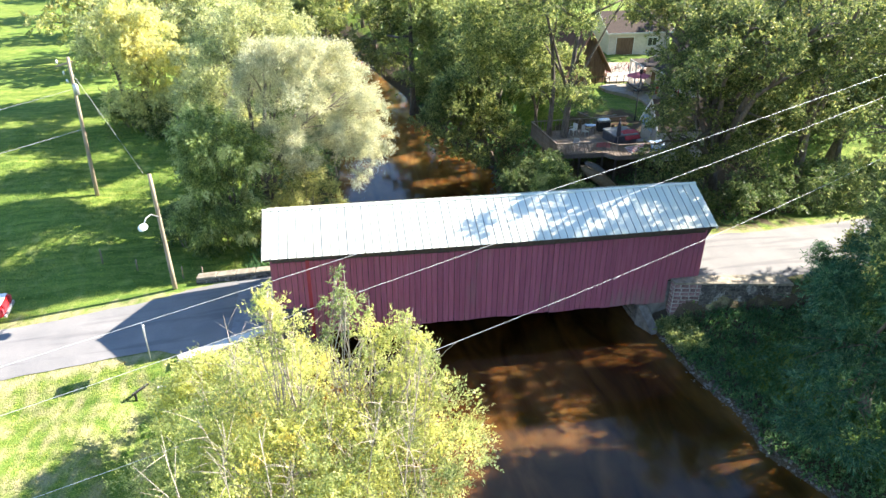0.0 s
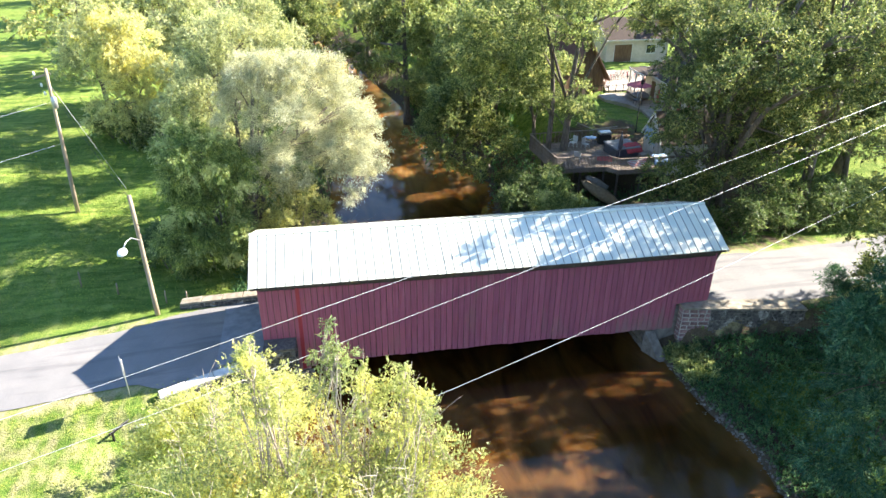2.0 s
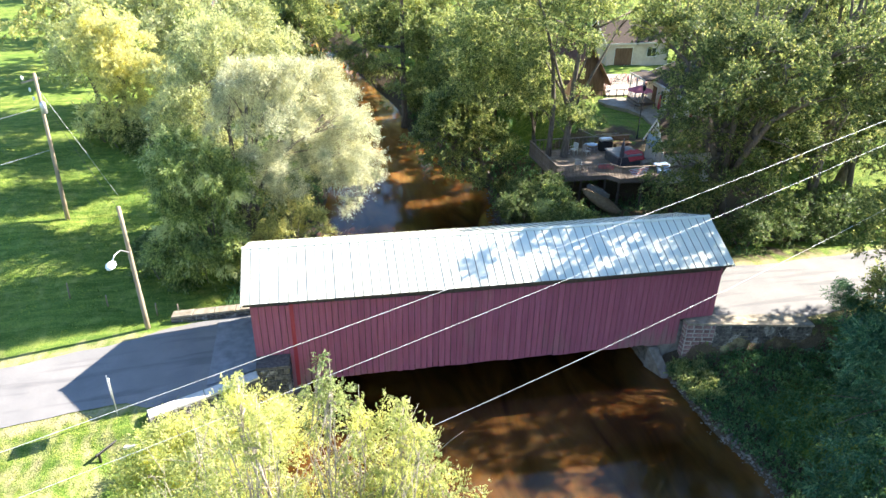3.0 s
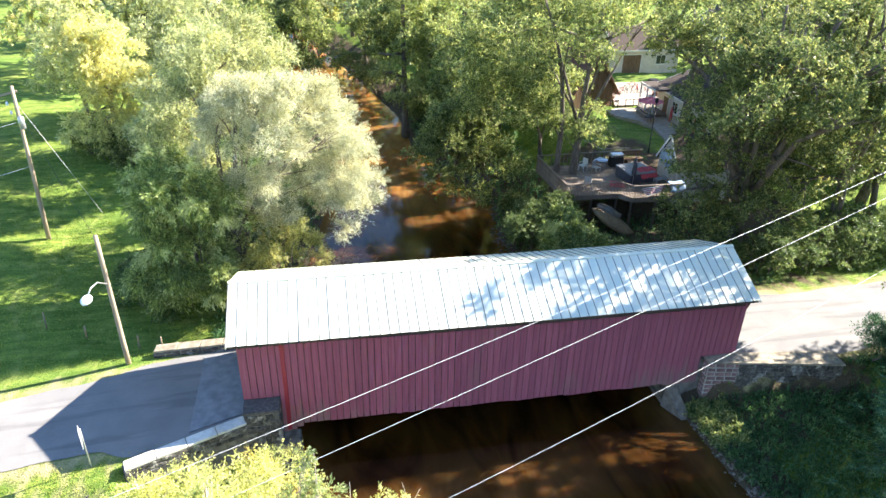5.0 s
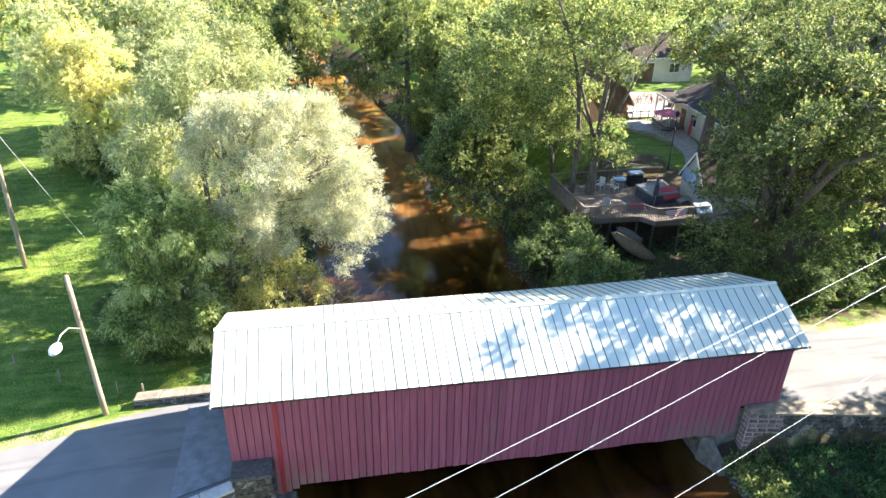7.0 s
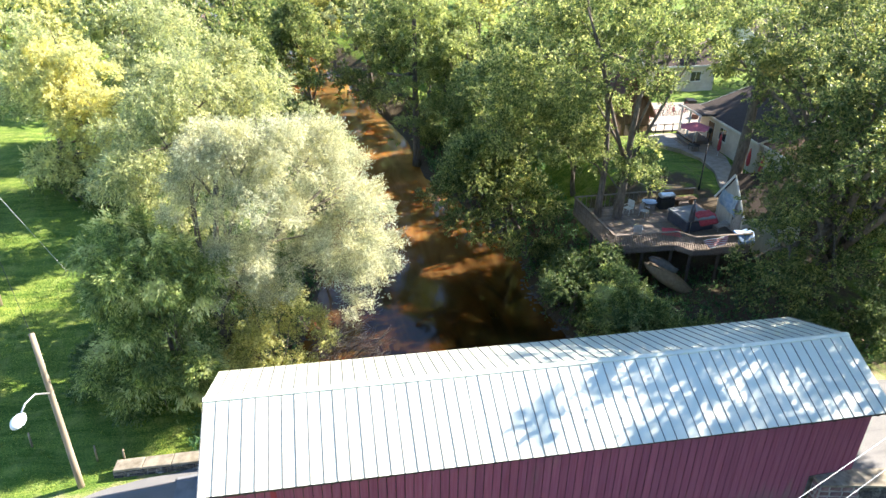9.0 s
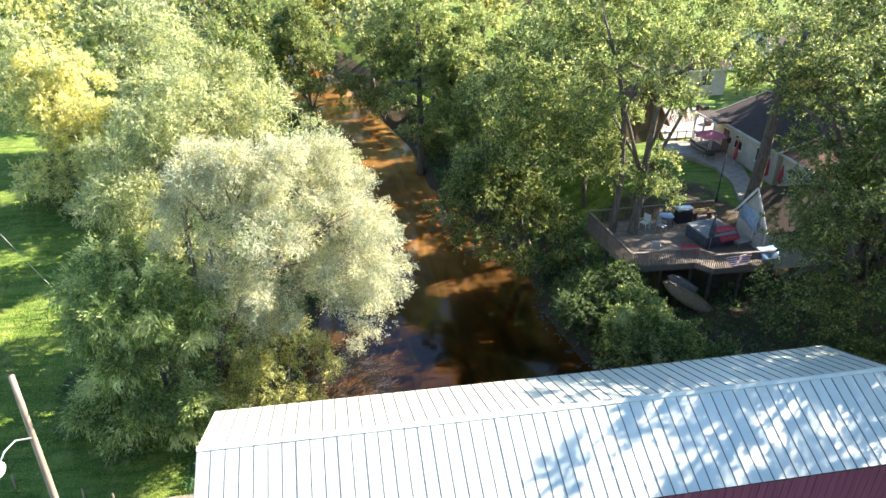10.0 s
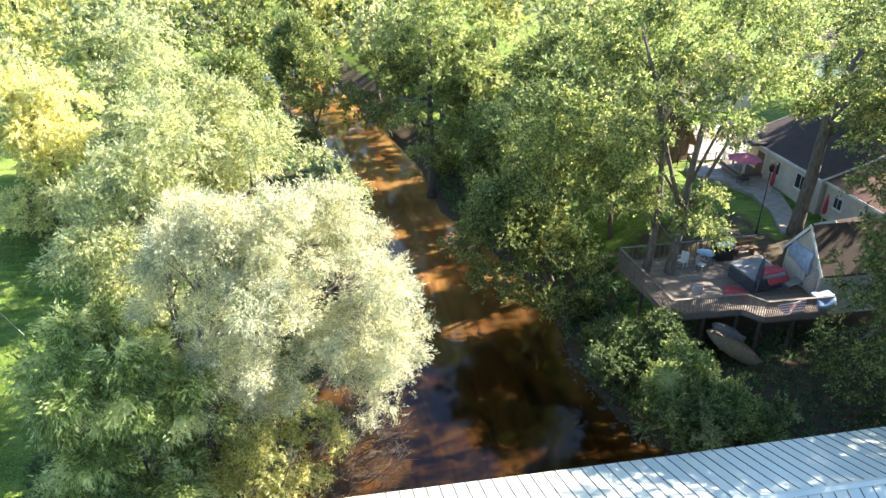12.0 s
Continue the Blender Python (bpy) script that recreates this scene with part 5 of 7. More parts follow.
def garden_chair(x, y, yaw, mat, label):
    ob = tagged(empty("garden_chair", (x, y, FLOOR_Z)), label, "chair", "chairs on the deck")
    m = pose(x, y, FLOOR_Z, 0, 0, yaw)
    for nm, s, at in (("seat", (0.5, 0.48, 0.05), (0, 0, 0.43)), ("backrest", (0.5, 0.05, 0.5), (0, 0.25, 0.72)), ("armrest", (0.05, 0.45, 0.04), (-0.26, 0, 0.63)), ("armrest", (0.05, 0.45, 0.04), (0.26, 0, 0.63))):
        bm = box_bm(s, at, 0.015)
        bmesh.ops.transform(bm, matrix=m, verts=bm.verts)
        part(nm, bm, mat, ob)
    for a in (-0.22, 0.22):
        for b in (-0.2, 0.22):
            tube_part("leg", [m @ Vector((a, b, 0.43)), m @ Vector((a * 1.15, b * 1.15, 0))], [0.022, 0.018], mat, ob, sides=5)


garden_chair(26.2, 19.1, 30, GREY_METAL, "grey plastic garden chair on the deck")
garden_chair(25.3, 19.7, -60, WHITE, "white plastic garden chair on the deck")
garden_chair(24.4, 16.2, 150, GREY_METAL, "low grey folding chair on the deck")


def patio_table(x, y, z, r, mat, label, round_top=True):
    ob = tagged(empty("patio_table", (x, y, z)), label, "table")
    tube_part("tabletop", [(x, y, z + 0.70), (x, y, z + 0.705), (x, y, z + 0.735), (x, y, z + 0.74)], [r - 0.03, r, r, r - 0.03], mat, ob, sides=20)
    for k in range(4):
        a = math.pi / 4 + k * math.pi / 2
        tube_part("leg", [(x + 0.8 * r * math.cos(a), y + 0.8 * r * math.sin(a), z + 0.7), (x + 0.9 * r * math.cos(a), y + 0.9 * r * math.sin(a), z)], [0.02, 0.02], DARK_METAL, ob, sides=5)


patio_table(26.9, 19.9, FLOOR_Z, 0.55, glass, "round glass patio table on the deck")
grill = tagged(empty("grill", (28.3, 20.2, FLOOR_Z)), "black covered barbecue grill with a steel lid", "grill")
part("cart", box_bm((1.1, 0.55, 0.8), (28.3, 20.2, FLOOR_Z + 0.42), 0.03), BLACK, grill)
part("lid", box_bm((1.15, 0.6, 0.28), (28.3, 20.2, FLOOR_Z + 0.98), 0.09), GREY_METAL, grill, "grey steel lid")
tube_part("handle", [(27.9, 19.85, FLOOR_Z + 0.95), (28.7, 19.85, FLOOR_Z + 0.95)], [0.02, 0.02], DARK_METAL, grill)
bench = tagged(empty("bench", (29.4, 20.6, FLOOR_Z)), "long brown wooden bench against the back railing", "bench")
for k in range(4):
    part("slat", beam_bm((28.0, 20.35 + 0.13 * k, FLOOR_Z + 0.46), (30.8, 20.45 + 0.13 * k, FLOOR_Z + 0.46), 0.115, 0.04), HUT_WOOD, bench)
for x in (28.3, 29.4, 30.5):
    part("leg", box_bm((0.08, 0.45, 0.44), (x, 20.6, FLOOR_Z + 0.22)), HUT_WOOD, bench)
for k in range(3):
    part("back_slat", beam_bm((28.0, 20.95, FLOOR_Z + 0.6 + 0.14 * k), (30.8, 21.05, FLOOR_Z + 0.6 + 0.14 * k), 0.035, 0.11), HUT_WOOD, bench)
ham = tagged(empty("lounge_chair", (30.3, 17.0, FLOOR_Z)), "pale slatted wooden lounge chair on the deck", "lounge chair")
for k in range(5):
    part("slat", beam_bm((29.9, 16.1 + 0.14 * k, FLOOR_Z + 0.3), (31.1, 16.4 + 0.14 * k, FLOOR_Z + 0.34), 0.10, 0.03), MORTAR, ham)
for x, y in ((30.0, 16.1), (31.0, 16.4), (30.0, 16.7), (31.0, 17.0)):
    part("leg", box_bm((0.05, 0.05, 0.3), (x, y, FLOOR_Z + 0.15)), MORTAR, ham)

# ---- garden, patio and houses ----
YARD_Z = 1.5


def slab(name, outline, mat, label, category, up_=0.06):
    zs = [ground_at(x, y) for x, y in outline]
    return structure(name, prism_bm(outline, min(zs) - 0.5, max(zs) + up_), mat, label, category)


slab("path", [(34.4, 23.2), (35.4, 23.2), (37.4, 26.5), (38.5, 29.5), (38.9, 33.0), (38.9, 36.2), (35.2, 36.3), (33.8, 35.6), (34.0, 33.9), (35.6, 32.0), (36.2, 29.6), (35.8, 26.6)], PAVING, "curving worn concrete path across the lawn", "path")
slab("patio", [(35.4, 37.2), (39.3, 37.0), (42.5, 39.0), (44.5, 46.0), (38.5, 46.5)], PAVING, "sunlit pale concrete patio", "patio")


def gable_house(name, at, yaw, size, eave, rise, wall_mat, roof_mat, label, over=0.4, siding=True, openings=()):
    """A small house: walls with clapboards, gable roof along local x, windows and doors set into the walls."""
    x, y, z = at
    w, d = size
    ob = tagged(empty(name, at), label, "house")
    m = pose(x, y, z, 0, 0, yaw)

    def add(nm, bm, mat, lab="", parent=None):
        bmesh.ops.transform(bm, matrix=m, verts=bm.verts)
        return part(nm, bm, mat, parent or ob, lab)

    hw, hd = w / 2, d / 2
    pts = [(-hw, -hd, -0.4), (hw, -hd, -0.4), (hw, hd, -0.4), (-hw, hd, -0.4), (-hw, -hd, eave), (hw, -hd, eave), (hw, hd, eave), (-hw, hd, eave), (-hw, 0, eave + rise), (hw, 0, eave + rise)]
    add("wall", solid_bm(pts, [(0, 1, 5, 4), (2, 3, 7, 6), (1, 2, 6, 9, 5), (3, 0, 4, 8, 7), (4, 5, 9, 8), (6, 7, 8, 9), (3, 2, 1, 0)]), wall_mat)
    if siding:
        rows = int(eave / 0.2)
        for s in (-1, 1):
            for r in range(rows):
                add("clapboard", box_bm((w + 0.02, 0.03, 0.19), (0, s * (hd + 0.01), 0.1 + r * 0.2)), wall_mat)
    sl = rise / hd
    for s in (-1, 1):
        a = [(-hw - over, 0, eave + rise + 0.02), (hw + over, 0, eave + rise + 0.02), (hw + over, s * (hd + over), eave - sl * over + 0.02), (-hw - over, s * (hd + over), eave - sl * over + 0.02)]
        b = [(p, q, r + 0.14) for p, q, r in a]
        add("roof", solid_bm(a + b, [(3, 2, 1, 0), (4, 5, 6, 7), (0, 1, 5, 4), (1, 2, 6, 5), (2, 3, 7, 6), (3, 0, 4, 7)]), roof_mat)
        add("fascia", box_bm((w + 2 * over, 0.03, 0.18), (0, s * (hd + over + 0.02), eave - sl * over + 0.08)), WHITE, "white fascia board")
        for e in (-1, 1):
            add("rake_trim", beam_bm((e * (hw + over + 0.015), 0, eave + rise + 0.10), (e * (hw + over + 0.015), s * (hd + over), eave - sl * over + 0.10), 0.03, 0.17), WHITE, "white rake trim")
    for kind, side, u, zc, ww, hh in openings:
        # side: 's' (-y), 'n' (+y), 'w' (-x), 'e' (+x)
        q = {"s": lambda a, b: (a, -hd - b, 0), "n": lambda a, b: (a, hd + b, 0), "w": lambda a, b: (-hw - b, a, 0), "e": lambda a, b: (hw + b, a, 0)}[side]
        flat = side in "we"
        size_f = (lambda a, b, c: (b, a, c)) if flat else (lambda a, b, c: (a, b, c))
        c0 = q(u, 0.03)
        fr = add(kind, box_bm(size_f(ww + 0.18, 0.07, hh + 0.18), (c0[0], c0[1], zc), 0.01), WHITE, "white framed " + kind)
        c1 = q(u, 0.055)
        add("pane" if kind == "window" else "leaf", box_bm(size_f(ww, 0.05, hh), (c1[0], c1[1], zc)), glass if kind == "window" else HUT_WOOD, "", fr)
        if kind == "window":
            c2 = q(u, 0.085)
            add("muntin", box_bm(size_f(0.04, 0.02, hh), (c2[0], c2[1], zc)), WHITE, "", fr)
            add("sill", box_bm(size_f(ww + 0.24, 0.12, 0.05), (c2[0], c2[1], zc - hh / 2 - 0.1)), WHITE, "", fr)
    return ob, m, add


# main house beside the path; its long wall faces the creek
house, hm, hadd = gable_house("house", (43.8, 30.8, YARD_Z), 89, (9.4, 9.4), 2.75, 1.7, CREAM, SHINGLE, "cream single-storey house with a dark shingle roof and small porch", 0.45, True,
                              [("window", "n", -2.6, 1.55, 1.1, 1.0), ("window", "n", 0.6, 1.55, 1.0, 1.0), ("door", "n", 2.6, 1.05, 0.95, 2.05), ("window", "e", 0.5, 1.6, 1.2, 1.1)])
# porch at the far corner: posts, floor, steps and rail
porch = tagged(empty("porch", (38.5, 35.6, YARD_Z)), "small wooden porch with dark posts, rail and broad steps", "porch")
part("floor", box_bm((1.9, 3.4, 0.5), (38.35, 34.6, YARD_Z + 0.22), 0.02), DECK_WOOD, porch)
for y in (33.1, 34.7, 36.2):
    part("post", box_bm((0.12, 0.12, 2.3), (37.55, y, YARD_Z + 1.6)), WHITE, porch, "white porch post")
part("roof", box_bm((2.1, 3.6, 0.10), (38.6, 34.7, YARD_Z + 2.86), 0.02), SHINGLE, porch, "dark shingled porch roof")
part("fascia", box_bm((0.05, 3.64, 0.16), (37.53, 34.7, YARD_Z + 2.84)), WHITE, porch, "white porch fascia")
part("rail", beam_bm((37.5, 35.1, YARD_Z + 1.35), (37.5, 36.2, YARD_Z + 1.35), 0.06, 0.06), WHITE, porch)
for k in range(7):
    part("baluster", box_bm((0.03, 0.03, 0.85), (37.5, 35.15 + 0.16 * k, YARD_Z + 0.9)), WHITE, porch)
for k in range(4):
    part("step", box_bm((0.36, 2.1, 0.05), (37.22 - 0.36 * k, 33.9, YARD_Z + 0.10 + 0.15 * (3 - k)), 0.01), POLE_WOOD, porch, "bare wooden tread")
    part("riser", box_bm((0.03, 2.0, 0.15), (37.38 - 0.36 * k, 33.9, YARD_Z + 0.025 + 0.15 * (3 - k))), TIMBER, porch)
# parasol over the steps
gp = tagged(empty("parasol", (36.9, 32.4, YARD_Z)), "open faded red patio parasol by the porch", "parasol")
tube_part("pole", [(36.9, 32.4, YARD_Z - 0.05), (36.9, 32.4, YARD_Z + 2.35)], [0.03, 0.025], WHITE, gp)
pv, pf = [Vector((36.9, 32.4, YARD_Z + 2.5))], []
for k in range(8):
    a = 2 * math.pi * k / 8
    pv.append(Vector((36.9 + 1.35 * math.cos(a), 32.4 + 1.35 * math.sin(a), YARD_Z + 2.0)))
    a += math.pi / 8
    pv.append(Vector((36.9 + 1.2 * math.cos(a), 32.4 + 1.2 * math.sin(a), YARD_Z + 2.06)))
pf = [(0, 1 + i, 1 + (i + 1) % 16) for i in range(16)]
can = under(new("canopy", mesh_from("canopy", pv, pf, PINK_CLOTH)), gp, "sun-faded red canopy")
can.modifiers.new("thick", "SOLIDIFY").thickness = 0.015
patio_table(36.6, 31.6, YARD_Z, 0.5, DARK_METAL, "dark round patio table under the red parasol")
for x, y in ((37.9, 29.9), (38.3, 26.2), (38.4, 24.6)):
    fu = tagged(empty("parasol", (x, y, YARD_Z)), "furled red parasol against the house wall", "parasol", "furled parasols")
    tube_part("pole", [(x, y, YARD_Z - 0.05), (x, y, YARD_Z + 2.3)], [0.025, 0.02], WHITE, fu)
    tube_part("canopy", [(x, y, YARD_Z + 0.7), (x, y, YARD_Z + 0.9), (x, y, YARD_Z + 1.6), (x, y, YARD_Z + 2.2)], [0.08, 0.16, 0.13, 0.03], RED_CLOTH, fu, "furled red canopy", 7)
# lean-to with rusty roof beyond
gable_house("house", (42.75, 23.2, YARD_Z), 89, (5.5, 6.9), 2.6, 1.4, CREAM, SHINGLE_RUST, "cream house wing with a rusty brown shingle roof", 0.35, True, [("window", "n", -1.2, 1.4, 0.8, 0.8), ("window", "n", 1.3, 1.4, 0.7, 0.7)])
gable_house("shed", (37.3, 20.9, YARD_Z), 8, (2.4, 2.2), 1.35, 0.7, CREAM, SHINGLE, "small cream store with a brown roof and white trim", 0.25, True)
# long pale poles leaning from the lawn to the deck railing
for (x1, y1, z1), (x2, y2, z2) in (((29.2, 24.6, 1.7), (29.3, 21.3, 2.9)), ((30.0, 24.9, 1.7), (29.9, 21.3, 2.95)), ((28.2, 27.0, 1.7), (29.0, 24.2, 1.75))):
    po = tagged(empty("garden_pole", (x1, y1, z1)), "long pale wooden pole lying by the deck's back railing", "pole", "poles on the lawn")
    tube_part("shaft", [(x1, y1, z1), ((x1 + x2) / 2, (y1 + y2) / 2, (z1 + z2) / 2), (x2, y2, z2)], [0.035, 0.035, 0.03], MORTAR, po)
# small blue bucket left on the ground between the trees
BZ = ground_at(26.4, 33.5)
bk = tagged(empty("bucket", (26.4, 33.5, BZ)), "blue plastic bucket standing on the ground between the trees", "bucket")
tube_part("pail", [(26.4, 33.5, BZ), (26.4, 33.5, BZ + 0.02), (26.4, 33.5, BZ + 0.44), (26.4, 33.5, BZ + 0.46)], [0.14, 0.17, 0.24, 0.22], BUCKET_BLUE, bk, sides=14)
tube_part("handle", [(26.16, 33.5, BZ + 0.42), (26.25, 33.4, BZ + 0.58), (26.4, 33.36, BZ + 0.64), (26.55, 33.4, BZ + 0.58), (26.64, 33.5, BZ + 0.42)], [0.012] * 5, GREY_METAL, bk, sides=5)
# black garden lamp post
gl_ = tagged(empty("lamp_post", (33.0, 23.9, YARD_Z)), "slim black metal garden lamp post on the lawn", "lamp post")
tube_part("post", [(33.0, 23.9, YARD_Z - 0.2), (33.0, 23.9, YARD_Z + 0.25), (33.0, 23.9, YARD_Z + 0.3), (33.0, 23.9, YARD_Z + 4.4)], [0.09, 0.08, 0.05, 0.04], DARK_METAL, gl_)
tube_part("lantern", [(33.0, 23.9, YARD_Z + 4.4), (33.0, 23.9, YARD_Z + 4.45), (33.0, 23.9, YARD_Z + 4.75), (33.0, 23.9, YARD_Z + 4.9)], [0.06, 0.14, 0.17, 0.03], DARK_METAL, gl_, "black lantern head")
# low fence before the patio
fence = tagged(empty("fence", (36, 36.8, YARD_Z)), "low dark metal fence along the patio edge", "fence")
for k in range(6):
    x = 33.8 + 0.85 * k
    part("post", box_bm((0.06, 0.06, 1.1), (x, 36.75, YARD_Z + 0.5)), DARK_METAL, fence)
for z in (0.35, 0.95):
    part("fence_rail", beam_bm((33.8, 36.75, YARD_Z + z), (38.05, 36.75, YARD_Z + z), 0.04, 0.05), DARK_METAL, fence)
# clutter on the patio: bicycles and boxes
def bicycle(x, y, yaw):
    ob = tagged(empty("bicycle", (x, y, YARD_Z)), "dark bicycle leaning among others on the patio", "bicycle", "bicycles on the patio")
    m = pose(x, y, YARD_Z + 0.08, 0, 12, yaw)
    for a in (-0.52, 0.52):
        v, f = [], []
        ring = [m @ Vector((a + 0.33 * math.cos(t), 0, 0.34 + 0.33 * math.sin(t))) for t in np.linspace(0, 2 * math.pi, 15)]
        add_tube(v, f, ring, [0.025] * 15, 5)
        under(new("wheel", mesh_from("wheel", v, f, BLACK)), ob)
    v, f = [], []
    add_tube(v, f, [m @ Vector(p) for p in ((-0.52, 0, 0.34), (-0.15, 0, 0.78), (0.4, 0, 0.8), (-0.02, 0, 0.34), (-0.15, 0, 0.78))], [0.022] * 5, 5)
    add_tube(v, f, [m @ Vector(p) for p in ((0.52, 0, 0.34), (0.38, 0, 0.9), (0.32, 0.25, 0.98))], [0.02] * 3, 5)
    under(new("frame", mesh_from("frame", v, f, RED_CLOTH if int(x * 7) % 2 else DARK_METAL)), ob)
    part("saddle", box_bm((0.25, 0.14, 0.06), m @ Vector((-0.17, 0, 0.9)), 0.02, yaw), BLACK, ob)


for k, (x, y, a) in enumerate(((37.6, 41.4, 20), (38.4, 42.0, 35), (39.3, 41.7, 10), (40.2, 42.4, 70), (41.0, 42.0, 30), (41.9, 43.0, 50), (36.8, 40.6, 100), (39.9, 43.6, 15))):
    bicycle(x, y, a)
crate_r = random.Random(3)
for x, y, s, mt, lb in ((36.0, 39.9, 0.7, HUT_WOOD, "brown wooden crate on the patio"), (36.4, 38.7, 0.5, WHITE, "white storage box on the patio"), (41.6, 40.6, 0.8, SHINGLE_RUST, "rust-brown storage box on the patio"), (43.4, 45.0, 1.0, DARK_METAL, "dark covered trailer box on the patio")):
    b = tagged(empty("storage_box", (x, y, YARD_Z)), lb, "box")
    part("box", box_bm((s, s * 0.8, s * 0.7), (x, y, YARD_Z + 0.06 + s * 0.35), 0.02, crate_r.uniform(0, 90)), mt, b)
    part("lid", box_bm((s * 1.05, s * 0.85, 0.05), (x, y, YARD_Z + 0.09 + s * 0.7), 0.01, crate_r.uniform(0, 90)), mt, b)

# steep brown barn, gable towards the creek
barn = tagged(empty("barn", (31.8, 40.1, YARD_Z - 1.1)), "steep-roofed brown boarded barn among the trees", "barn")
bm_ = pose(31.8, 40.1, YARD_Z - 1.1, 0, 0, 20)


def badd(name, bm, mat, label=""):
    bmesh.ops.transform(bm, matrix=bm_, verts=bm.verts)
    return part(name, bm, mat, barn, label)


badd("wall", solid_bm([(-2.7, -3, 0), (2.7, -3, 0), (2.7, 3, 0), (-2.7, 3, 0), (-2.7, -3, 2.9), (2.7, -3, 2.9), (2.7, 3, 2.9), (-2.7, 3, 2.9), (0, -3, 6.6), (0, 3, 6.6)],
                      [(0, 1, 5, 8, 4), (2, 3, 7, 9, 6), (1, 2, 6, 5), (3, 0, 4, 7), (5, 6, 9, 8), (7, 4, 8, 9), (3, 2, 1, 0)]), HUT_WOOD)
for k in range(22):
    x = -2.64 + k * 0.2514
    top = 2.9 + 3.7 * (1 - abs(x) / 2.7) - 0.05
    badd("siding_board", box_bm((0.225, 0.04, top), (x, -3.03, top / 2)), HUT_WOOD)
for s in (-1, 1):
    a = [(0, -3.5, 6.85), (0, 3.5, 6.85), (s * 3.35, 3.5, 2.2), (s * 3.35, -3.5, 2.2)]
    b = [(p, q, r + 0.16) for p, q, r in a]
    badd("roof", solid_bm(a + b, [(3, 2, 1, 0), (4, 5, 6, 7), (0, 1, 5, 4), (1, 2, 6, 5), (2, 3, 7, 6), (3, 0, 4, 7)]), SHINGLE_RUST, "brown shingled steep roof")
badd("door", box_bm((1.3, 0.06, 2.1), (0.3, -3.08, 1.05)), TIMBER, "dark plank door")

# pale garage beyond
gable_house("house", (45.2, 54.6, YARD_Z), 2, (8.6, 6.4), 3.0, 2.0, CREAM, SHINGLE, "pale cream garage house with a dark roof beyond the lawn", 0.4, True,
            [("window", "s", 1.9, 1.6, 1.2, 1.0), ("door", "s", -2.0, 1.15, 2.4, 2.2)])
gable_house("house", (66.0, 66.0, YARD_Z), 10, (10, 7), 3.0, 2.2, WHITE, SHINGLE, "white house half hidden by trees across the lawn", 0.4, True, [("window", "s", 1.5, 1.6, 1.2, 1.0), ("window", "s", -2.5, 1.6, 1.2, 1.0)])

# ---- trees ----
def rg(seed):
    return np.random.default_rng(seed)


def small_lobes(x0, x1, seed, z0, z1, count):
    """Loose outer sprays of a crown, with sky between them."""
    rng = rg(seed)
    return [((rng.uniform(x0, x1), rng.uniform(4.0, 9.4), rng.uniform(z0, z1)), tuple(rng.uniform(0.6, 1.15, 3))) for _ in range(count)]


# creekside willow behind the bridge: a pale crown over the trunk, a long limb drooping over the water
wl_lobes = [((0.2, 7.8, 11.3), (2.0, 2.0, 1.9)), ((1.6, 7.2, 11.7), (1.7, 1.6, 1.7)), ((-0.9, 8.6, 10.4), (1.3, 1.6, 1.5)), ((2.7, 8.6, 12.0), (1.7, 1.8, 1.5)), ((4.2, 8.8, 11.0), (2.0, 2.0, 1.7)), ((5.8, 9.0, 9.4), (1.9, 2.1, 1.8)),
            ((6.9, 9.2, 7.4), (1.3, 1.6, 1.7)), ((7.7, 9.7, 5.5), (0.7, 1.0, 1.3)), ((6.5, 7.6, 6.8), (1.4, 1.4, 1.7)), ((6.2, 7.0, 5.0), (0.9, 0.9, 1.4)), ((3.6, 7.2, 9.4), (1.6, 1.4, 1.4)), ((2.0, 6.4, 10.0), (1.5, 1.3, 1.3)), ((4.8, 11.4, 8.8), (2.2, 2.0, 2.2)),
            ((5.0, 7.8, 7.6), (1.5, 1.3, 1.5)), ((4.7, 9.4, 4.9), (1.2, 1.2, 1.3)), ((6.6, 9.2, 4.4), (0.9, 1.0, 1.5)), ((0.2, 6.6, 9.3), (1.2, 1.0, 1.0)), ((-1.5, 7.6, 9.2), (1.0, 1.1, 1.0)), ((2.6, 10.4, 6.4), (2.0, 1.2, 1.8)), ((1.6, 7.6, 7.6), (1.1, 0.9, 1.0)), ((3.2, 7.8, 6.4), (1.0, 0.9, 1.1)), ((5.4, 7.4, 5.6), (1.0, 0.9, 1.4)), ((7.2, 8.6, 4.6), (0.7, 0.8, 1.4)), ((5.6, 8.2, 3.4), (0.7, 0.7, 1.0)), ((0.6, 9.6, 5.6), (1.6, 1.0, 1.4)), ((0.9, 6.9, 7.4), (1.5, 1.2, 1.5)), ((2.2, 7.3, 5.8), (1.5, 1.2, 1.5)), ((-0.5, 7.0, 5.4), (1.3, 1.1, 1.5)), ((1.0, 8.0, 4.2), (1.4, 1.2, 1.4)), ((4.4, 7.6, 6.4), (1.4, 1.2, 1.4))]
wl_lobes = [(c, tuple(max(0.4, 0.85 * q - 0.35) for q in r)) for c, r in wl_lobes]     # the sprays reach half a metre further
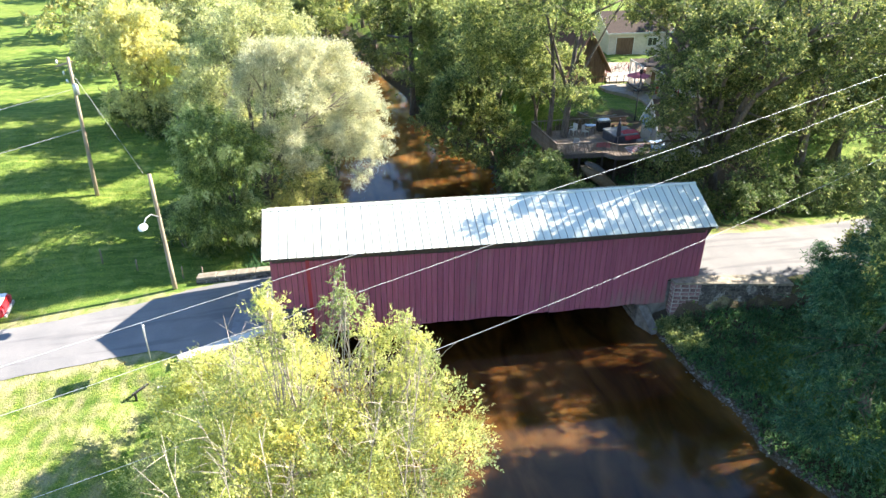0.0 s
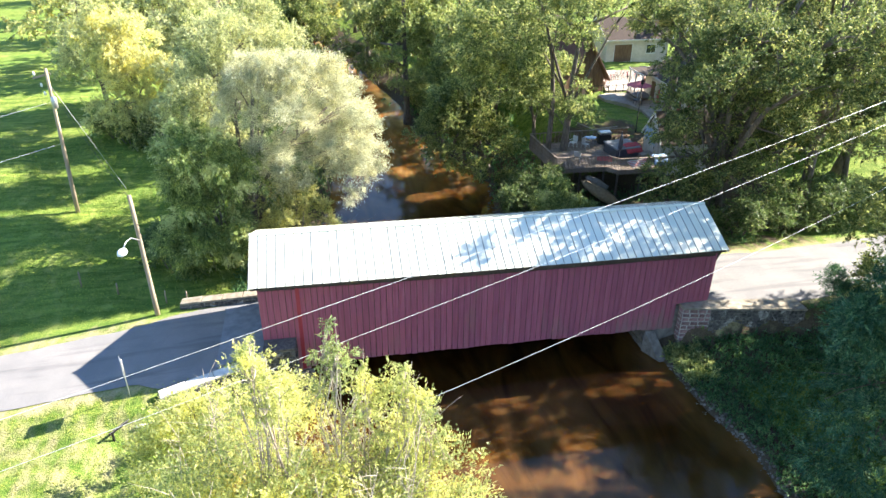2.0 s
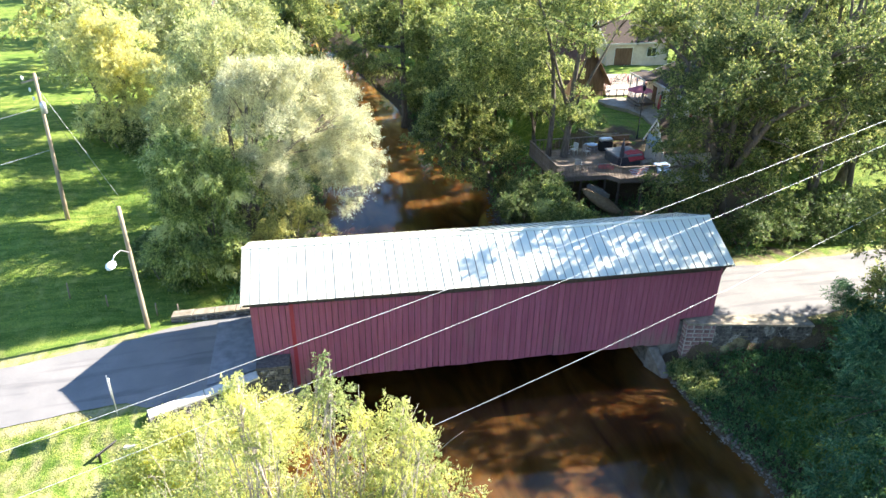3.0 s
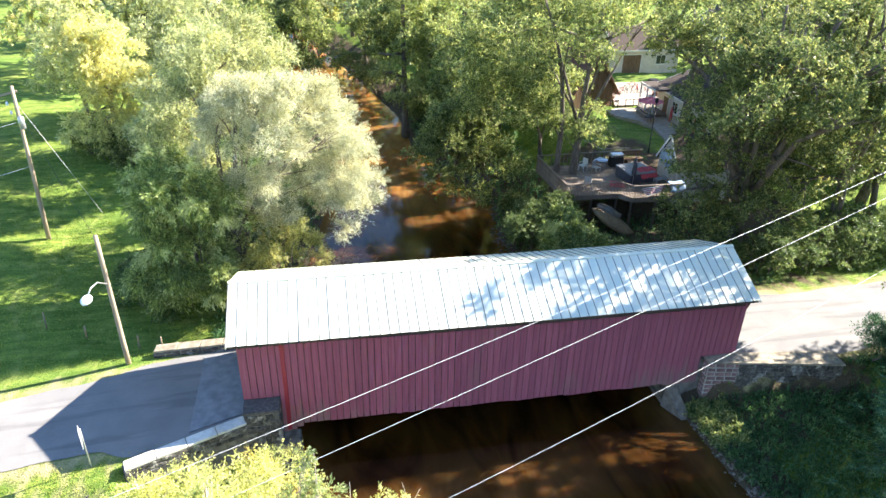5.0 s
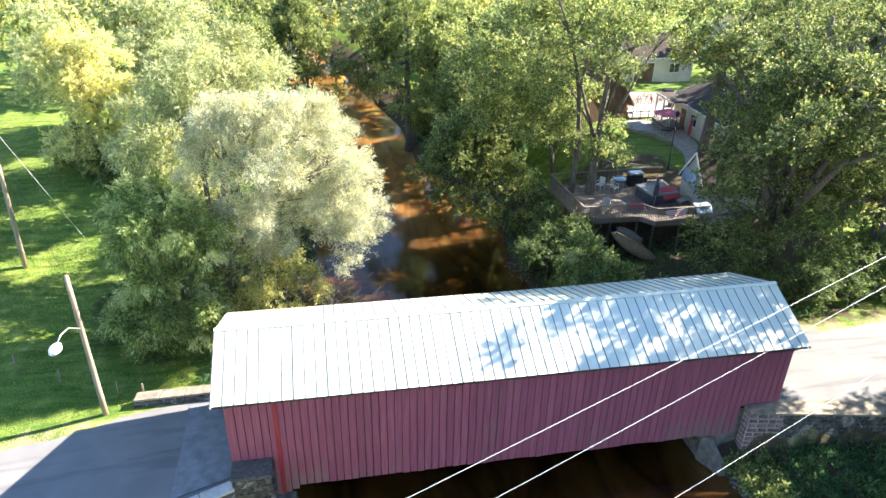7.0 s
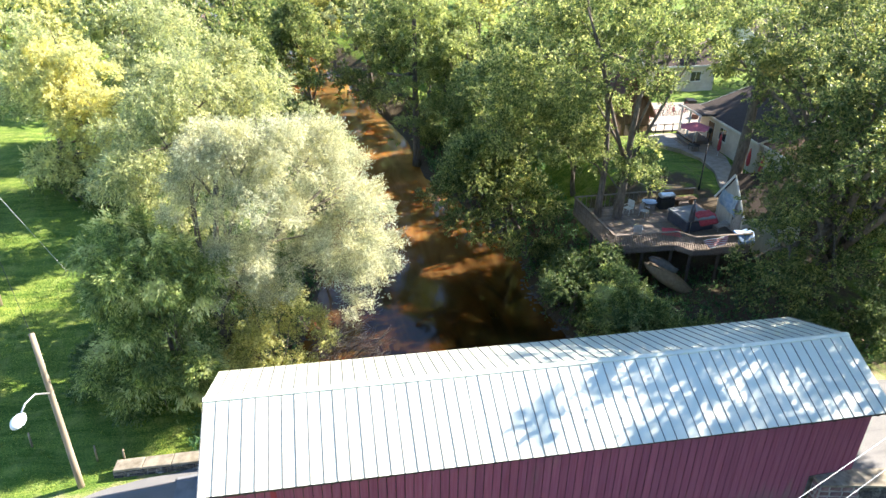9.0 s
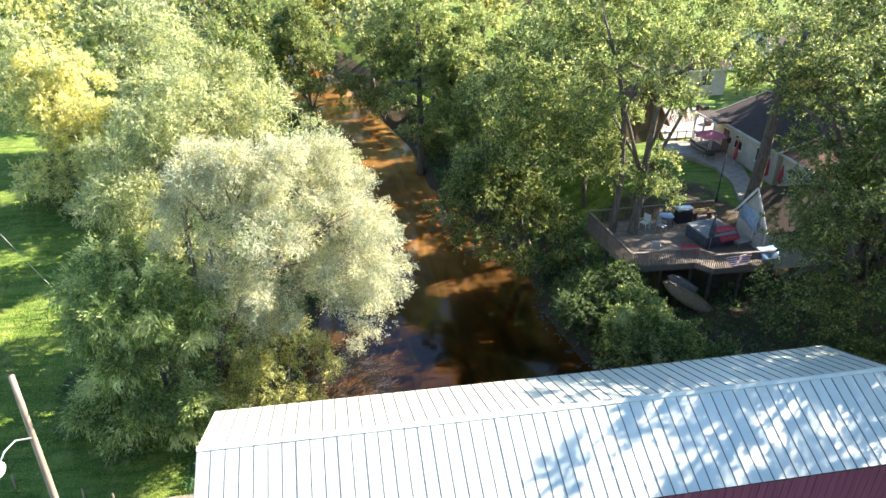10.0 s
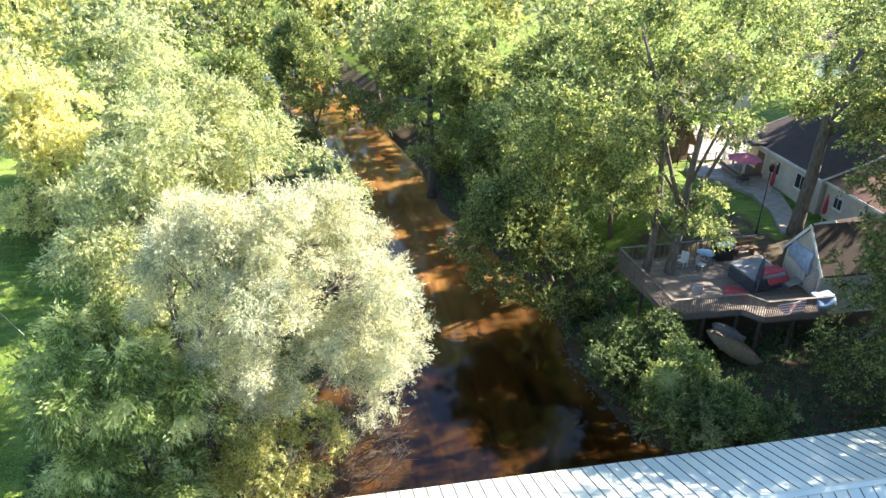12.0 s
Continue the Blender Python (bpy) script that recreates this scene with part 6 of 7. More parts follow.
tree("willow", (-0.7, 8.7, ground_at(-0.7, 8.7)), wl_lobes, LEAF_WILLOW, 101, 15000, (0.17, 0.042), "large silvery-green willow with drooping sprays on the creek bank", twig=0.52, droop=0.25, trunk=0.24, ragged=0.36, spread=0.55, tuft=0.55, limbs=8,
     trunk_path=[(-0.7, 8.7, -1.2), (-0.6, 8.4, 2.0), (-0.35, 8.0, 5.0), (0.0, 7.6, 8.4), (0.3, 7.6, 10.6)],
     boughs=[([(-0.5, 8.2, 3.6), (0.8, 8.3, 5.6), (2.6, 8.6, 7.6), (4.6, 8.8, 9.4)], 0.15, 0.06), ([(0.8, 8.3, 5.6), (2.4, 7.8, 6.2), (4.6, 7.8, 7.0), (6.2, 8.0, 7.4)], 0.09, 0.03), ([(-0.35, 8.0, 5.4), (-1.0, 8.2, 7.6), (-1.0, 8.5, 10.0)], 0.09, 0.03), ([(2.6, 8.6, 7.6), (2.8, 8.6, 9.6), (2.7, 8.6, 11.6)], 0.07, 0.02)])
# feathery green tree beside it, its top sprays in the sun
tree("tree", (-2.6, 8.0, ground_at(-2.6, 8.0)), [((-2.7, 6.8, 6.9), (1.7, 1.5, 1.7)), ((-3.9, 7.8, 7.4), (1.3, 1.4, 1.5)), ((-4.3, 7.6, 5.2), (1.3, 1.4, 1.7)), ((-2.1, 6.5, 4.7), (1.4, 1.2, 1.6)), ((-3.7, 6.7, 3.2), (1.6, 1.3, 1.6)), ((-4.9, 7.2, 1.8), (1.2, 1.3, 1.6)), ((-1.7, 6.3, 2.0), (1.3, 1.1, 1.7)), ((-3.4, 6.3, 0.8), (1.7, 1.1, 1.4)), ((-2.8, 9.4, 5.0), (1.8, 1.5, 2.0)), ((-0.9, 6.9, 6.0), (1.0, 0.9, 1.2))],
     LEAF_FEATHER, 102, 5200, (0.30, 0.085), "feathery green tree with drooping sprays beside the willow", twig=0.6, droop=0.55, trunk=0.14, spread=0.4, tuft=0.62, ragged=0.32)
tree("shrub", (0.6, 8.0, ground_at(0.6, 8.0)), [((0.6, 8.0, 1.7), (1.2, 1.1, 1.4)), ((1.7, 8.2, 1.1), (1.2, 1.1, 1.2)), ((2.6, 7.9, -0.4), (1.1, 1.1, 1.1)), ((-0.8, 7.6, 2.1), (0.9, 0.9, 1.2)), ((0.3, 6.8, 0.0), (1.3, 1.1, 1.5)), ((1.6, 7.0, -0.6), (1.2, 1.0, 1.1)), ((0.9, 8.4, 4.0), (0.8, 0.8, 0.9)), ((2.3, 8.8, 3.2), (0.9, 0.8, 0.8)), ((3.4, 9.0, 2.4), (0.8, 0.7, 0.6)), ((4.2, 9.2, 1.2), (0.7, 0.6, 0.6))], LEAF_YELLOW, 103, 2500, (0.16, 0.09),
     "yellowing shrub at the foot of the willow", twig=0.45, trunk=0.05, category="shrub", stems=3, tuft=0.5)
tree("shrub", (-6.2, 8.8, ground_at(-6.2, 8.8)), [((-6.2, 8.8, 0.2), (1.2, 1.2, 1.3)), ((-5.4, 9.8, 0.8), (1.3, 1.3, 1.5)), ((-6.6, 10.4, 0.0), (1.1, 1.2, 1.1)), ((-5.4, 7.4, -0.1), (1.1, 1.0, 1.0)), ((-7.3, 9.4, -0.4), (0.9, 0.9, 0.7))],
     LEAF_GREEN, 149, 1300, (0.22, 0.11), "dark green undergrowth on the meadow side of the trees", twig=0.45, trunk=0.05, category="shrub", stems=3, tuft=0.6)
# tall pale trees upstream on the meadow bank
tree("tree", (-2.2, 16.5, ground_at(-2.2, 16.5)), lobes_in(rg(1), (-1.5, 16.6, 9.8), (3.5, 3.8, 5.4), 14, (0.26, 0.42)) + [((2.4, 15.6, 11.2), (1.7, 1.8, 1.6)), ((-4.6, 14.6, 8.4), (1.8, 1.8, 2.0)), ((-0.4, 13.0, 12.6), (1.7, 1.4, 1.5)), ((-2.6, 11.6, 11.6), (1.5, 1.3, 1.5)), ((-3.5, 11.4, 9.6), (1.3, 1.3, 1.5)), ((-2.2, 10.8, 9.2), (1.4, 1.1, 1.4)), ((-3.5, 11.2, 6.8), (1.2, 1.2, 1.4)), ((-2.4, 10.6, 7.0), (1.2, 1.0, 1.2))], LEAF_LOCUST, 104, 7000, (0.25, 0.085), "tall pale yellow-green locust tree behind the willow", tuft=0.95, twig=0.62, droop=0.4, trunk=0.3, spread=0.45, ragged=0.32)
tree("tree", (-0.4, 14.4, ground_at(-0.4, 14.4)), [((0.2, 14.6, 5.6), (1.9, 1.7, 1.8)), ((-1.4, 14.4, 3.4), (1.8, 1.7, 1.9)), ((1.8, 15.0, 6.8), (1.6, 1.5, 1.5)), ((0.8, 14.2, 2.4), (1.6, 1.5, 1.6)), ((-2.6, 13.6, 2.6), (1.5, 1.5, 1.6)), ((-1.0, 12.8, 6.6), (1.4, 1.3, 1.4))], LEAF_GREEN, 148, 1500, (0.24, 0.13), "dense green tree in the shade behind the willow", trunk=0.14, tuft=0.8)
tree("tree", (-5.6, 25.0, ground_at(-5.6, 25)), lobes_in(rg(24), (-3.6, 25.0, 8.2), (3.2, 3.4, 5.0), 10, (0.3, 0.5)), LEAF_LOCUST, 144, 2600, (0.32, 0.11), "tall pale locust tree on the meadow edge", tuft=1.0, twig=0.62, droop=0.35, trunk=0.28)
tree("tree", (4.4, 25.0, ground_at(4.4, 25)), [((4.6, 24.6, 7.2), (1.2, 1.2, 1.6)), ((5.4, 24.0, 5.2), (1.2, 1.2, 1.3)), ((4.0, 24.6, 4.0), (1.4, 1.3, 1.4)), ((5.2, 24.8, 2.2), (1.3, 1.3, 1.5))], LEAF_SILVER, 145, 520, (0.24, 0.10), "thin grey-green sapling at the water's edge", twig=0.5, trunk=0.09, bark=BARK_PALE, tuft=0.6)
tree("tree", (-3.0, 33.0, ground_at(-3, 33)), lobes_in(rg(2), (-2.6, 32.5, 7.5), (4.6, 4.4, 5.4), 8), LEAF_LIME, 105, 2600, (0.32, 0.15), "tall light green tree on the meadow edge", twig=0.62, trunk=0.28)
tree("tree", (-13.6, 35.0, ground_at(-13.6, 35)), lobes_in(rg(3), (-13.4, 34.6, 7.6), (4.0, 4.0, 5.8), 12, (0.3, 0.48)) + [((-12.2, 32.2, 2.0), (2.0, 1.8, 1.9)), ((-15.2, 32.6, 2.4), (2.0, 1.8, 2.0)), ((-13.4, 31.4, 3.6), (2.2, 1.6, 1.8)), ((-10.8, 33.6, 1.6), (1.6, 1.6, 1.5))], LEAF_GOLD, 106, 4800, (0.30, 0.14), "rounded golden-yellow tree at the meadow's edge", twig=0.56, trunk=0.22)
tree("tree", (-18.0, 42.0, ground_at(-18, 42)), lobes_in(rg(4), (-17.5, 42, 6.4), (4.5, 4.5, 5.4), 8), LEAF_SILVER, 107, 2600, (0.34, 0.13), "grey-green tree thinning towards autumn", twig=0.62, trunk=0.25)
tree("tree", (-8.5, 45.0, ground_at(-8.5, 45)), lobes_in(rg(5), (-8.2, 45, 7.5), (5.0, 5.0, 6.0), 8), LEAF_SILVER, 108, 3000, (0.36, 0.15), "tall pale tree by the creek", twig=0.68, trunk=0.28)
tree("tree", (-4.0, 27.5, ground_at(-4, 27.5)), lobes_in(rg(23), (-4.0, 27.5, 3.4), (3.6, 3.2, 3.4), 8), LEAF_SILVER, 137, 1400, (0.30, 0.13), "pale green tree in the row on the meadow edge", tuft=1.1, twig=0.56, trunk=0.24)
for k, (x, y) in enumerate(((-11.6, 31.6), (-9.4, 28.6), (-7.6, 24.6), (-9.6, 34.2), (-6.4, 20.4))):
    z = ground_at(x, y)
    tree("thicket", (x, y, z), lobes_in(rg(480 + k), (x, y, z + 1.8), (1.9, 1.9, 2.0), 7), LEAF_SILVER, 490 + k, 170, (0.2, 0.09), "bare grey-twigged thicket under the row of trees", per=8, twig=0.5, trunk=0.07, bark=BARK_PALE, category="shrub", stems=5)
for x, y, r, sd, mt in ((-13.4, 32.0, 1.7, 7, LEAF_GREEN), (-11.6, 30.6, 1.5, 8, LEAF_OAK), (-15.4, 33.4, 1.7, 9, LEAF_OAK), (-10.2, 32.6, 1.7, 1, LEAF_OAK), (-9.0, 29.2, 1.5, 2, LEAF_GREEN), (-8.2, 25.6, 1.8, 3, LEAF_OAK), (-6.6, 18.6, 1.6, 4, LEAF_GREEN), (-5.2, 14.6, 1.8, 5, LEAF_OAK), (-9.6, 36.6, 2.0, 6, LEAF_OAK)):
    z = ground_at(x, y)
    tree("shrub", (x, y, z), lobes_in(rg(460 + sd), (x, y, z + r * 0.8), (r, r, r), 5), mt, 470 + sd, 480, (0.24, 0.12), "scrubby bush with bare twigs under the row of trees", per=10, twig=0.5, trunk=0.05, category="shrub", stems=4)
# trees round the deck
tree("tree", (23.0, 19.6, ground_at(23.0, 19.6)), [((21.8, 14.4, 14.0), (2.2, 2.0, 1.6)), ((18.6, 18.6, 11.4), (3.4, 3.2, 2.8)), ((20.6, 21.4, 12.4), (2.8, 2.8, 2.2)), ((17.0, 16.4, 13.4), (1.8, 1.8, 1.4)), ((19.6, 22.8, 8.4), (2.8, 2.6, 2.2)), ((21.2, 18.2, 6.4), (1.5, 1.4, 0.9)), ((15.4, 17.4, 12.2), (2.2, 2.2, 1.8)), ((17.6, 19.6, 8.0), (2.4, 2.2, 1.8)), ((20.4, 17.4, 9.2), (1.9, 1.8, 1.4)), ((22.8, 21.6, 14.6), (2.4, 2.2, 1.8))],
     LEAF_LIME, 110, 4200, (0.22, 0.125), "tall light green tree growing through the deck", trunk=0.24, fork=0.75, tuft=1.0, limbs=5, boughs=[([(23.1, 19.5, 4.6), (22.3, 18.9, 5.8), (21.3, 18.2, 6.5)], 0.06, 0.02)], trunk_path=[(23.0, 19.6, 0.6), (23.1, 19.5, 6.0), (22.7, 19.4, 9.5), (21.6, 18.6, 13.0)])
tree("tree", (24.3, 19.2, ground_at(24.3, 19.2)), [((26.2, 18.4, 15.6), (2.6, 2.6, 2.0)), ((22.6, 25.6, 10.6), (2.6, 2.6, 2.4)), ((29.2, 20.2, 14.0), (1.4, 1.4, 1.0)), ((20.6, 19.4, 15.8), (2.4, 2.4, 1.8)), ((27.4, 17.6, 13.2), (2.0, 2.0, 1.5)), ((23.6, 16.2, 12.2), (1.8, 1.8, 1.3)), ((24.0, 15.8, 7.2), (1.2, 1.1, 0.9)), ((24.6, 17.0, 5.8), (1.2, 1.2, 0.8)), ((25.6, 21.6, 5.0), (1.3, 1.2, 0.8)), ((27.0, 21.2, 4.4), (1.2, 1.1, 0.8)), ((23.6, 22.6, 4.6), (1.6, 1.4, 1.2))], LEAF_LIME, 111, 2900, (0.22, 0.125), "forked tree with a bare dark trunk rising through the deck", trunk=0.34, fork=0.8, tuft=1.0, limbs=4,
     trunk_path=[(24.2, 19.2, 0.6), (24.4, 19.2, 4.0), (24.5, 19.2, 8.0), (24.9, 19.4, 11.9)],
     boughs=[([(24.9, 19.4, 11.6), (23.2, 19.2, 12.6), (21.6, 19.1, 13.2), (20.5, 19.0, 15.6)], 0.17, 0.06), ([(24.9, 19.4, 11.8), (26.8, 19.6, 12.5), (29.2, 20.0, 13.4)], 0.16, 0.05), ([(24.9, 19.4, 11.8), (25.2, 19.3, 14.0), (25.6, 19.0, 16.2)], 0.16, 0.05), ([(24.4, 19.2, 4.4), (24.5, 18.0, 5.3), (24.6, 17.0, 5.8)], 0.06, 0.02), ([(24.4, 19.2, 3.8), (25.2, 20.6, 4.7), (27.0, 21.2, 4.5)], 0.06, 0.02), ([(24.4, 19.2, 3.6), (24.0, 21.0, 4.4), (23.6, 22.6, 4.6)], 0.06, 0.02)])
# creek-side growth upstream, right bank
tree("tree", (19.8, 25.5, ground_at(19.8, 25.5)), lobes_in(rg(6), (16.4, 23.6, 4.2), (4.2, 3.6, 4.8), 11, (0.3, 0.5)) + [((14.4, 21.6, 0.6), (1.5, 1.3, 1.6)), ((13.0, 23.6, 2.4), (1.4, 1.3, 1.6)), ((16.4, 20.4, 0.4), (1.5, 1.2, 1.3)), ((18.6, 21.6, 1.4), (1.5, 1.3, 1.5))], LEAF_LIME, 112, 4300, (0.25, 0.14), "broad-leaved tree leaning over the creek", twig=0.50, trunk=0.24)
tree("tree", (17.6, 33.0, ground_at(17.6, 33.0)), lobes_in(rg(7), (17.4, 32.8, 4.8), (3.7, 3.8, 5.4), 10, (0.3, 0.5)), LEAF_LIME, 113, 3600, (0.27, 0.14), "broad-leaved tree leaning over the creek", twig=0.56, trunk=0.26)
tree("tree", (17.8, 44.5, ground_at(17.8, 44.5)), lobes_in(rg(8), (18.2, 45, 7.0), (4.2, 4.6, 6.4), 10, (0.3, 0.5)), LEAF_FRESH, 114, 3000, (0.32, 0.18), "tall light green tree by the creek", twig=0.62, trunk=0.32)
tree("tree", (14.0, 44.3, ground_at(14.0, 44.3)), [((14.8, 43.4, 12.6), (2.6, 2.4, 2.0)), ((12.2, 44.8, 11.0), (1.8, 1.8, 1.4)), ((16.2, 45.4, 9.6), (2.2, 2.0, 1.8)), ((12.0, 43.0, 4.4), (1.3, 1.2, 0.9)), ((15.8, 42.6, 3.2), (1.5, 1.4, 1.4)), ((13.4, 46.0, 14.4), (2.2, 2.2, 1.6)), ((12.6, 41.6, 1.2), (1.3, 1.2, 1.2))], LEAF_FRESH, 146, 1700, (0.30, 0.17),
     "creekside tree with a thick grey trunk and bare level bough", trunk=0.42, fork=0.8, limbs=4, tuft=1.0, trunk_path=[(14.1, 44.3, -3.4), (14.0, 44.3, 2.0), (13.9, 44.3, 6.0), (13.9, 44.3, 11.0)],
     boughs=[([(13.9, 44.2, 6.2), (12.6, 43.9, 6.0), (11.2, 43.7, 6.3)], 0.2, 0.1), ([(14.0, 44.3, 3.4), (13.0, 43.6, 4.2), (12.0, 43.0, 4.6)], 0.08, 0.03), ([(14.0, 44.3, 2.0), (15.0, 43.4, 2.8), (15.8, 42.6, 3.2)], 0.08, 0.03), ([(14.0, 44.3, 0.0), (13.2, 42.6, 0.8), (12.6, 41.6, 1.2)], 0.08, 0.03)])
tree("tree", (15.6, 58.0, ground_at(15.6, 58.0)), [((11.4, 57.0, 2.0), (1.9, 1.8, 1.8)), ((8.8, 58.2, 1.0), (1.5, 1.5, 1.5)), ((13.4, 56.4, 4.4), (2.2, 2.0, 2.4)), ((15.6, 58.4, 7.0), (2.6, 2.4, 3.0)), ((12.4, 60.0, 5.6), (2.4, 2.2, 2.4))], LEAF_LIME, 147, 1800, (0.32, 0.17),
     "leafy tree leaning low across the upper reach of the creek", trunk=0.22, tuft=0.9)
tree("tree", (22.5, 36.5, ground_at(22.5, 36.5)), lobes_in(rg(9), (22.5, 36.8, 7.4), (3.8, 3.8, 5.0), 9) + [((27.4, 33.6, 5.4), (2.2, 1.9, 1.9)), ((25.8, 34.6, 4.2), (1.6, 1.6, 1.6))], LEAF_LIME, 115, 3600, (0.30, 0.17), "broad-leaved tree beside the barn", twig=0.62, trunk=0.35)
tree("tree", (26.0, 45.0, ground_at(26, 45)), lobes_in(rg(10), (27, 46, 6.8), (5.0, 5.0, 5.4), 9), LEAF_LIME, 116, 3200, (0.36, 0.20), "tall light green tree behind the barn", twig=0.68, trunk=0.35)
tree("tree", (4.6, 60.0, ground_at(4.6, 60)), lobes_in(rg(11), (3.6, 60, 5.0), (5.2, 4.8, 5.6), 8), LEAF_LIME, 117, 2600, (0.34, 0.18), "light green tree over the bend of the creek", twig=0.62, trunk=0.25)
tree("shrub", (4.8, 41.0, ground_at(4.8, 41)), lobes_in(rg(12), (5.4, 41, 0.2), (2.2, 2.4, 2.0), 5), LEAF_SILVER, 118, 900, (0.25, 0.10), "pale shrub at the water's edge", twig=0.43, trunk=0.06, category="shrub", stems=3)
tree("tree", (24.8, 28.6, ground_at(24.8, 28.6)), lobes_in(rg(19), (24.2, 28.4, 5.4), (2.9, 2.9, 4.0), 8), LEAF_LIME, 129, 2000, (0.27, 0.15), "light green tree between the deck and the barn", trunk=0.2)
# added tree, its crown placed up-sun to keep the lawn shaded
tree("tree", (49.0, 33.5, ground_at(49, 33.5)), lobes_in(rg(20), (48.6, 33.5, 10.5), (5.0, 5.0, 5.0), 8) + [((45.0, 31.0, 12.4), (3.0, 3.0, 2.0)), ((42.4, 28.4, 13.6), (2.4, 2.4, 1.6))], LEAF_OAK, 131, 2400, (0.34, 0.19), "tall broad-leaved tree added behind the house to shade the lawn", trunk=0.4)
# shrubs on the bank between bridge and deck
tree("shrub", (19.8, 14.0, ground_at(19.8, 14.0)), [((19.2, 13.4, -0.6), (1.7, 1.6, 1.8)), ((20.6, 14.6, 0.2), (1.6, 1.4, 1.6)), ((19.6, 15.8, -0.4), (1.4, 1.4, 1.4)), ((21.4, 13.0, -0.4), (1.4, 1.2, 1.3))],
     LEAF_GREEN, 119, 1900, (0.20, 0.11), "dense dark green shrub on the creek bank", twig=0.5, trunk=0.07, category="shrub", stems=3)
tree("shrub", (21.2, 10.2, ground_at(21.2, 10.2)), [((19.8, 10.4, 1.2), (1.1, 1.1, 1.4)), ((21.2, 9.6, 1.2), (1.3, 1.1, 1.4)), ((22.4, 9.4, 0.2), (1.4, 1.2, 1.2)), ((23.7, 9.4, -0.7), (1.4, 1.2, 1.0)), ((20.4, 9.6, -0.6), (1.5, 1.1, 1.4)), ((22.2, 8.8, -1.2), (1.6, 1.0, 1.0)), ((24.9, 9.2, -1.3), (1.1, 1.0, 0.7))],
     LEAF_FEATHER, 139, 2600, (0.22, 0.12), "light green shrub in front of the dark one on the bank", twig=0.5, trunk=0.06, category="shrub", stems=3, tuft=0.6)
# big trees on the far right bank
tree("tree", (34.5, 11.5, ground_at(34.5, 11.5)), [((32.5, 9.8, 10.8), (4.8, 4.4, 5.0)), ((30.0, 8.8, 7.0), (3.0, 3.0, 3.6)), ((31.4, 9.6, 12.8), (2.0, 1.8, 1.8)), ((35.2, 12.8, 14.6), (4.2, 3.8, 3.4)), ((30.2, 11.4, 12.2), (2.8, 3.0, 3.2)), ((29.6, 9.0, 3.2), (2.4, 2.6, 2.4)), ((33.8, 7.2, 7.2), (3.2, 2.8, 3.6)), ((32.5, 8.4, 3.0), (2.6, 2.4, 2.0)), ((37.5, 11, 11.5), (3.6, 3.6, 4.2)), ((29.2, 6.2, 11.6), (2.3, 2.0, 2.3)), ((27.9, 7.8, 8.6), (1.5, 1.6, 1.9)), ((27.7, 7.6, 5.2), (1.4, 1.5, 1.8)), ((32.6, 4.6, 12.2), (2.4, 2.0, 2.1)), ((28.4, 8.8, 13.4), (1.3, 1.3, 1.2)), ((28.6, 12.6, 14.6), (2.2, 2.2, 1.7)), ((26.6, 12.4, 13.8), (1.5, 1.5, 1.0)), ((27.9, 2.5, 12.3), (1.8, 1.3, 1.2)), ((30.6, 1.9, 13.2), (1.9, 1.4, 1.3)), ((26.5, 2.5, 11.0), (1.2, 1.0, 0.9)), ((28.8, 1.5, 14.6), (1.3, 1.1, 0.8)), ((33.2, 1.0, 14.3), (1.8, 1.4, 1.1)), ((31.0, -0.2, 12.0), (1.4, 1.0, 0.8)), ((29.0, 4.6, 14.0), (1.5, 1.3, 1.1))] + small_lobes(31, 36, 11, 13.2, 16.4, 6),
     LEAF_OAK, 120, 9800, (0.22, 0.12), "large spreading broad-leaved tree on the wooded bank", twig=0.50, trunk=0.5, fork=0.4)
tree("tree", (40.5, 9.5, ground_at(40.5, 9.5)), [((38.5, 9.5, 8.0), (4.0, 3.2, 5.2)), ((36.4, 9.4, 4.2), (3.2, 2.4, 3.4)), ((41.0, 12.5, 5.0), (4.0, 3.4, 4.2)), ((35.8, 12.4, 3.6), (2.2, 1.9, 2.4)), ((43.0, 10.5, 10.0), (3.8, 3.4, 5.0)), ((38.5, 10.5, 14.0), (2.4, 1.8, 2.2)), ((35.4, 2.2, 11.6), (2.2, 1.6, 1.7)), ((38.6, 3.2, 13.4), (2.8, 1.9, 1.8)), ((33.2, 1.8, 10.8), (1.6, 1.3, 1.2))] + small_lobes(36, 45, 12, 15.0, 18.4, 10),
     LEAF_OAK, 121, 5600, (0.24, 0.13), "large broad-leaved tree beside the lane", trunk=0.45, fork=0.5)
# added tree: lobes placed to shade roof, bank and creek, some out of view
tree("tree", (43.0, -6.0, ground_at(43, -6)), [((37.6, 1.4, 12.6), (3.6, 3.2, 2.8)), ((36.6, -1.6, 12.0), (3.2, 3.0, 2.8)), ((40.5, -2.5, 12.0), (3.6, 3.4, 3.2)), ((41.5, 2.6, 14.4), (3.6, 3.4, 3.0)), ((41.5, -3.0, 7.2), (3.0, 2.2, 3.0)), ((37.2, -3.7, 5.2), (2.2, 1.7, 2.2)), ((44.0, -6.0, 10.5), (4.0, 3.6, 4.6)), ((35.8, -1.0, 8.2), (1.5, 1.4, 0.9)), ((37.6, 0.8, 8.6), (1.2, 1.0, 0.7))],
     LEAF_OAK, 133, 3600, (0.24, 0.13), "tall broad-leaved tree reaching over the lane, added to cast shade", trunk=0.4, fork=0.55)
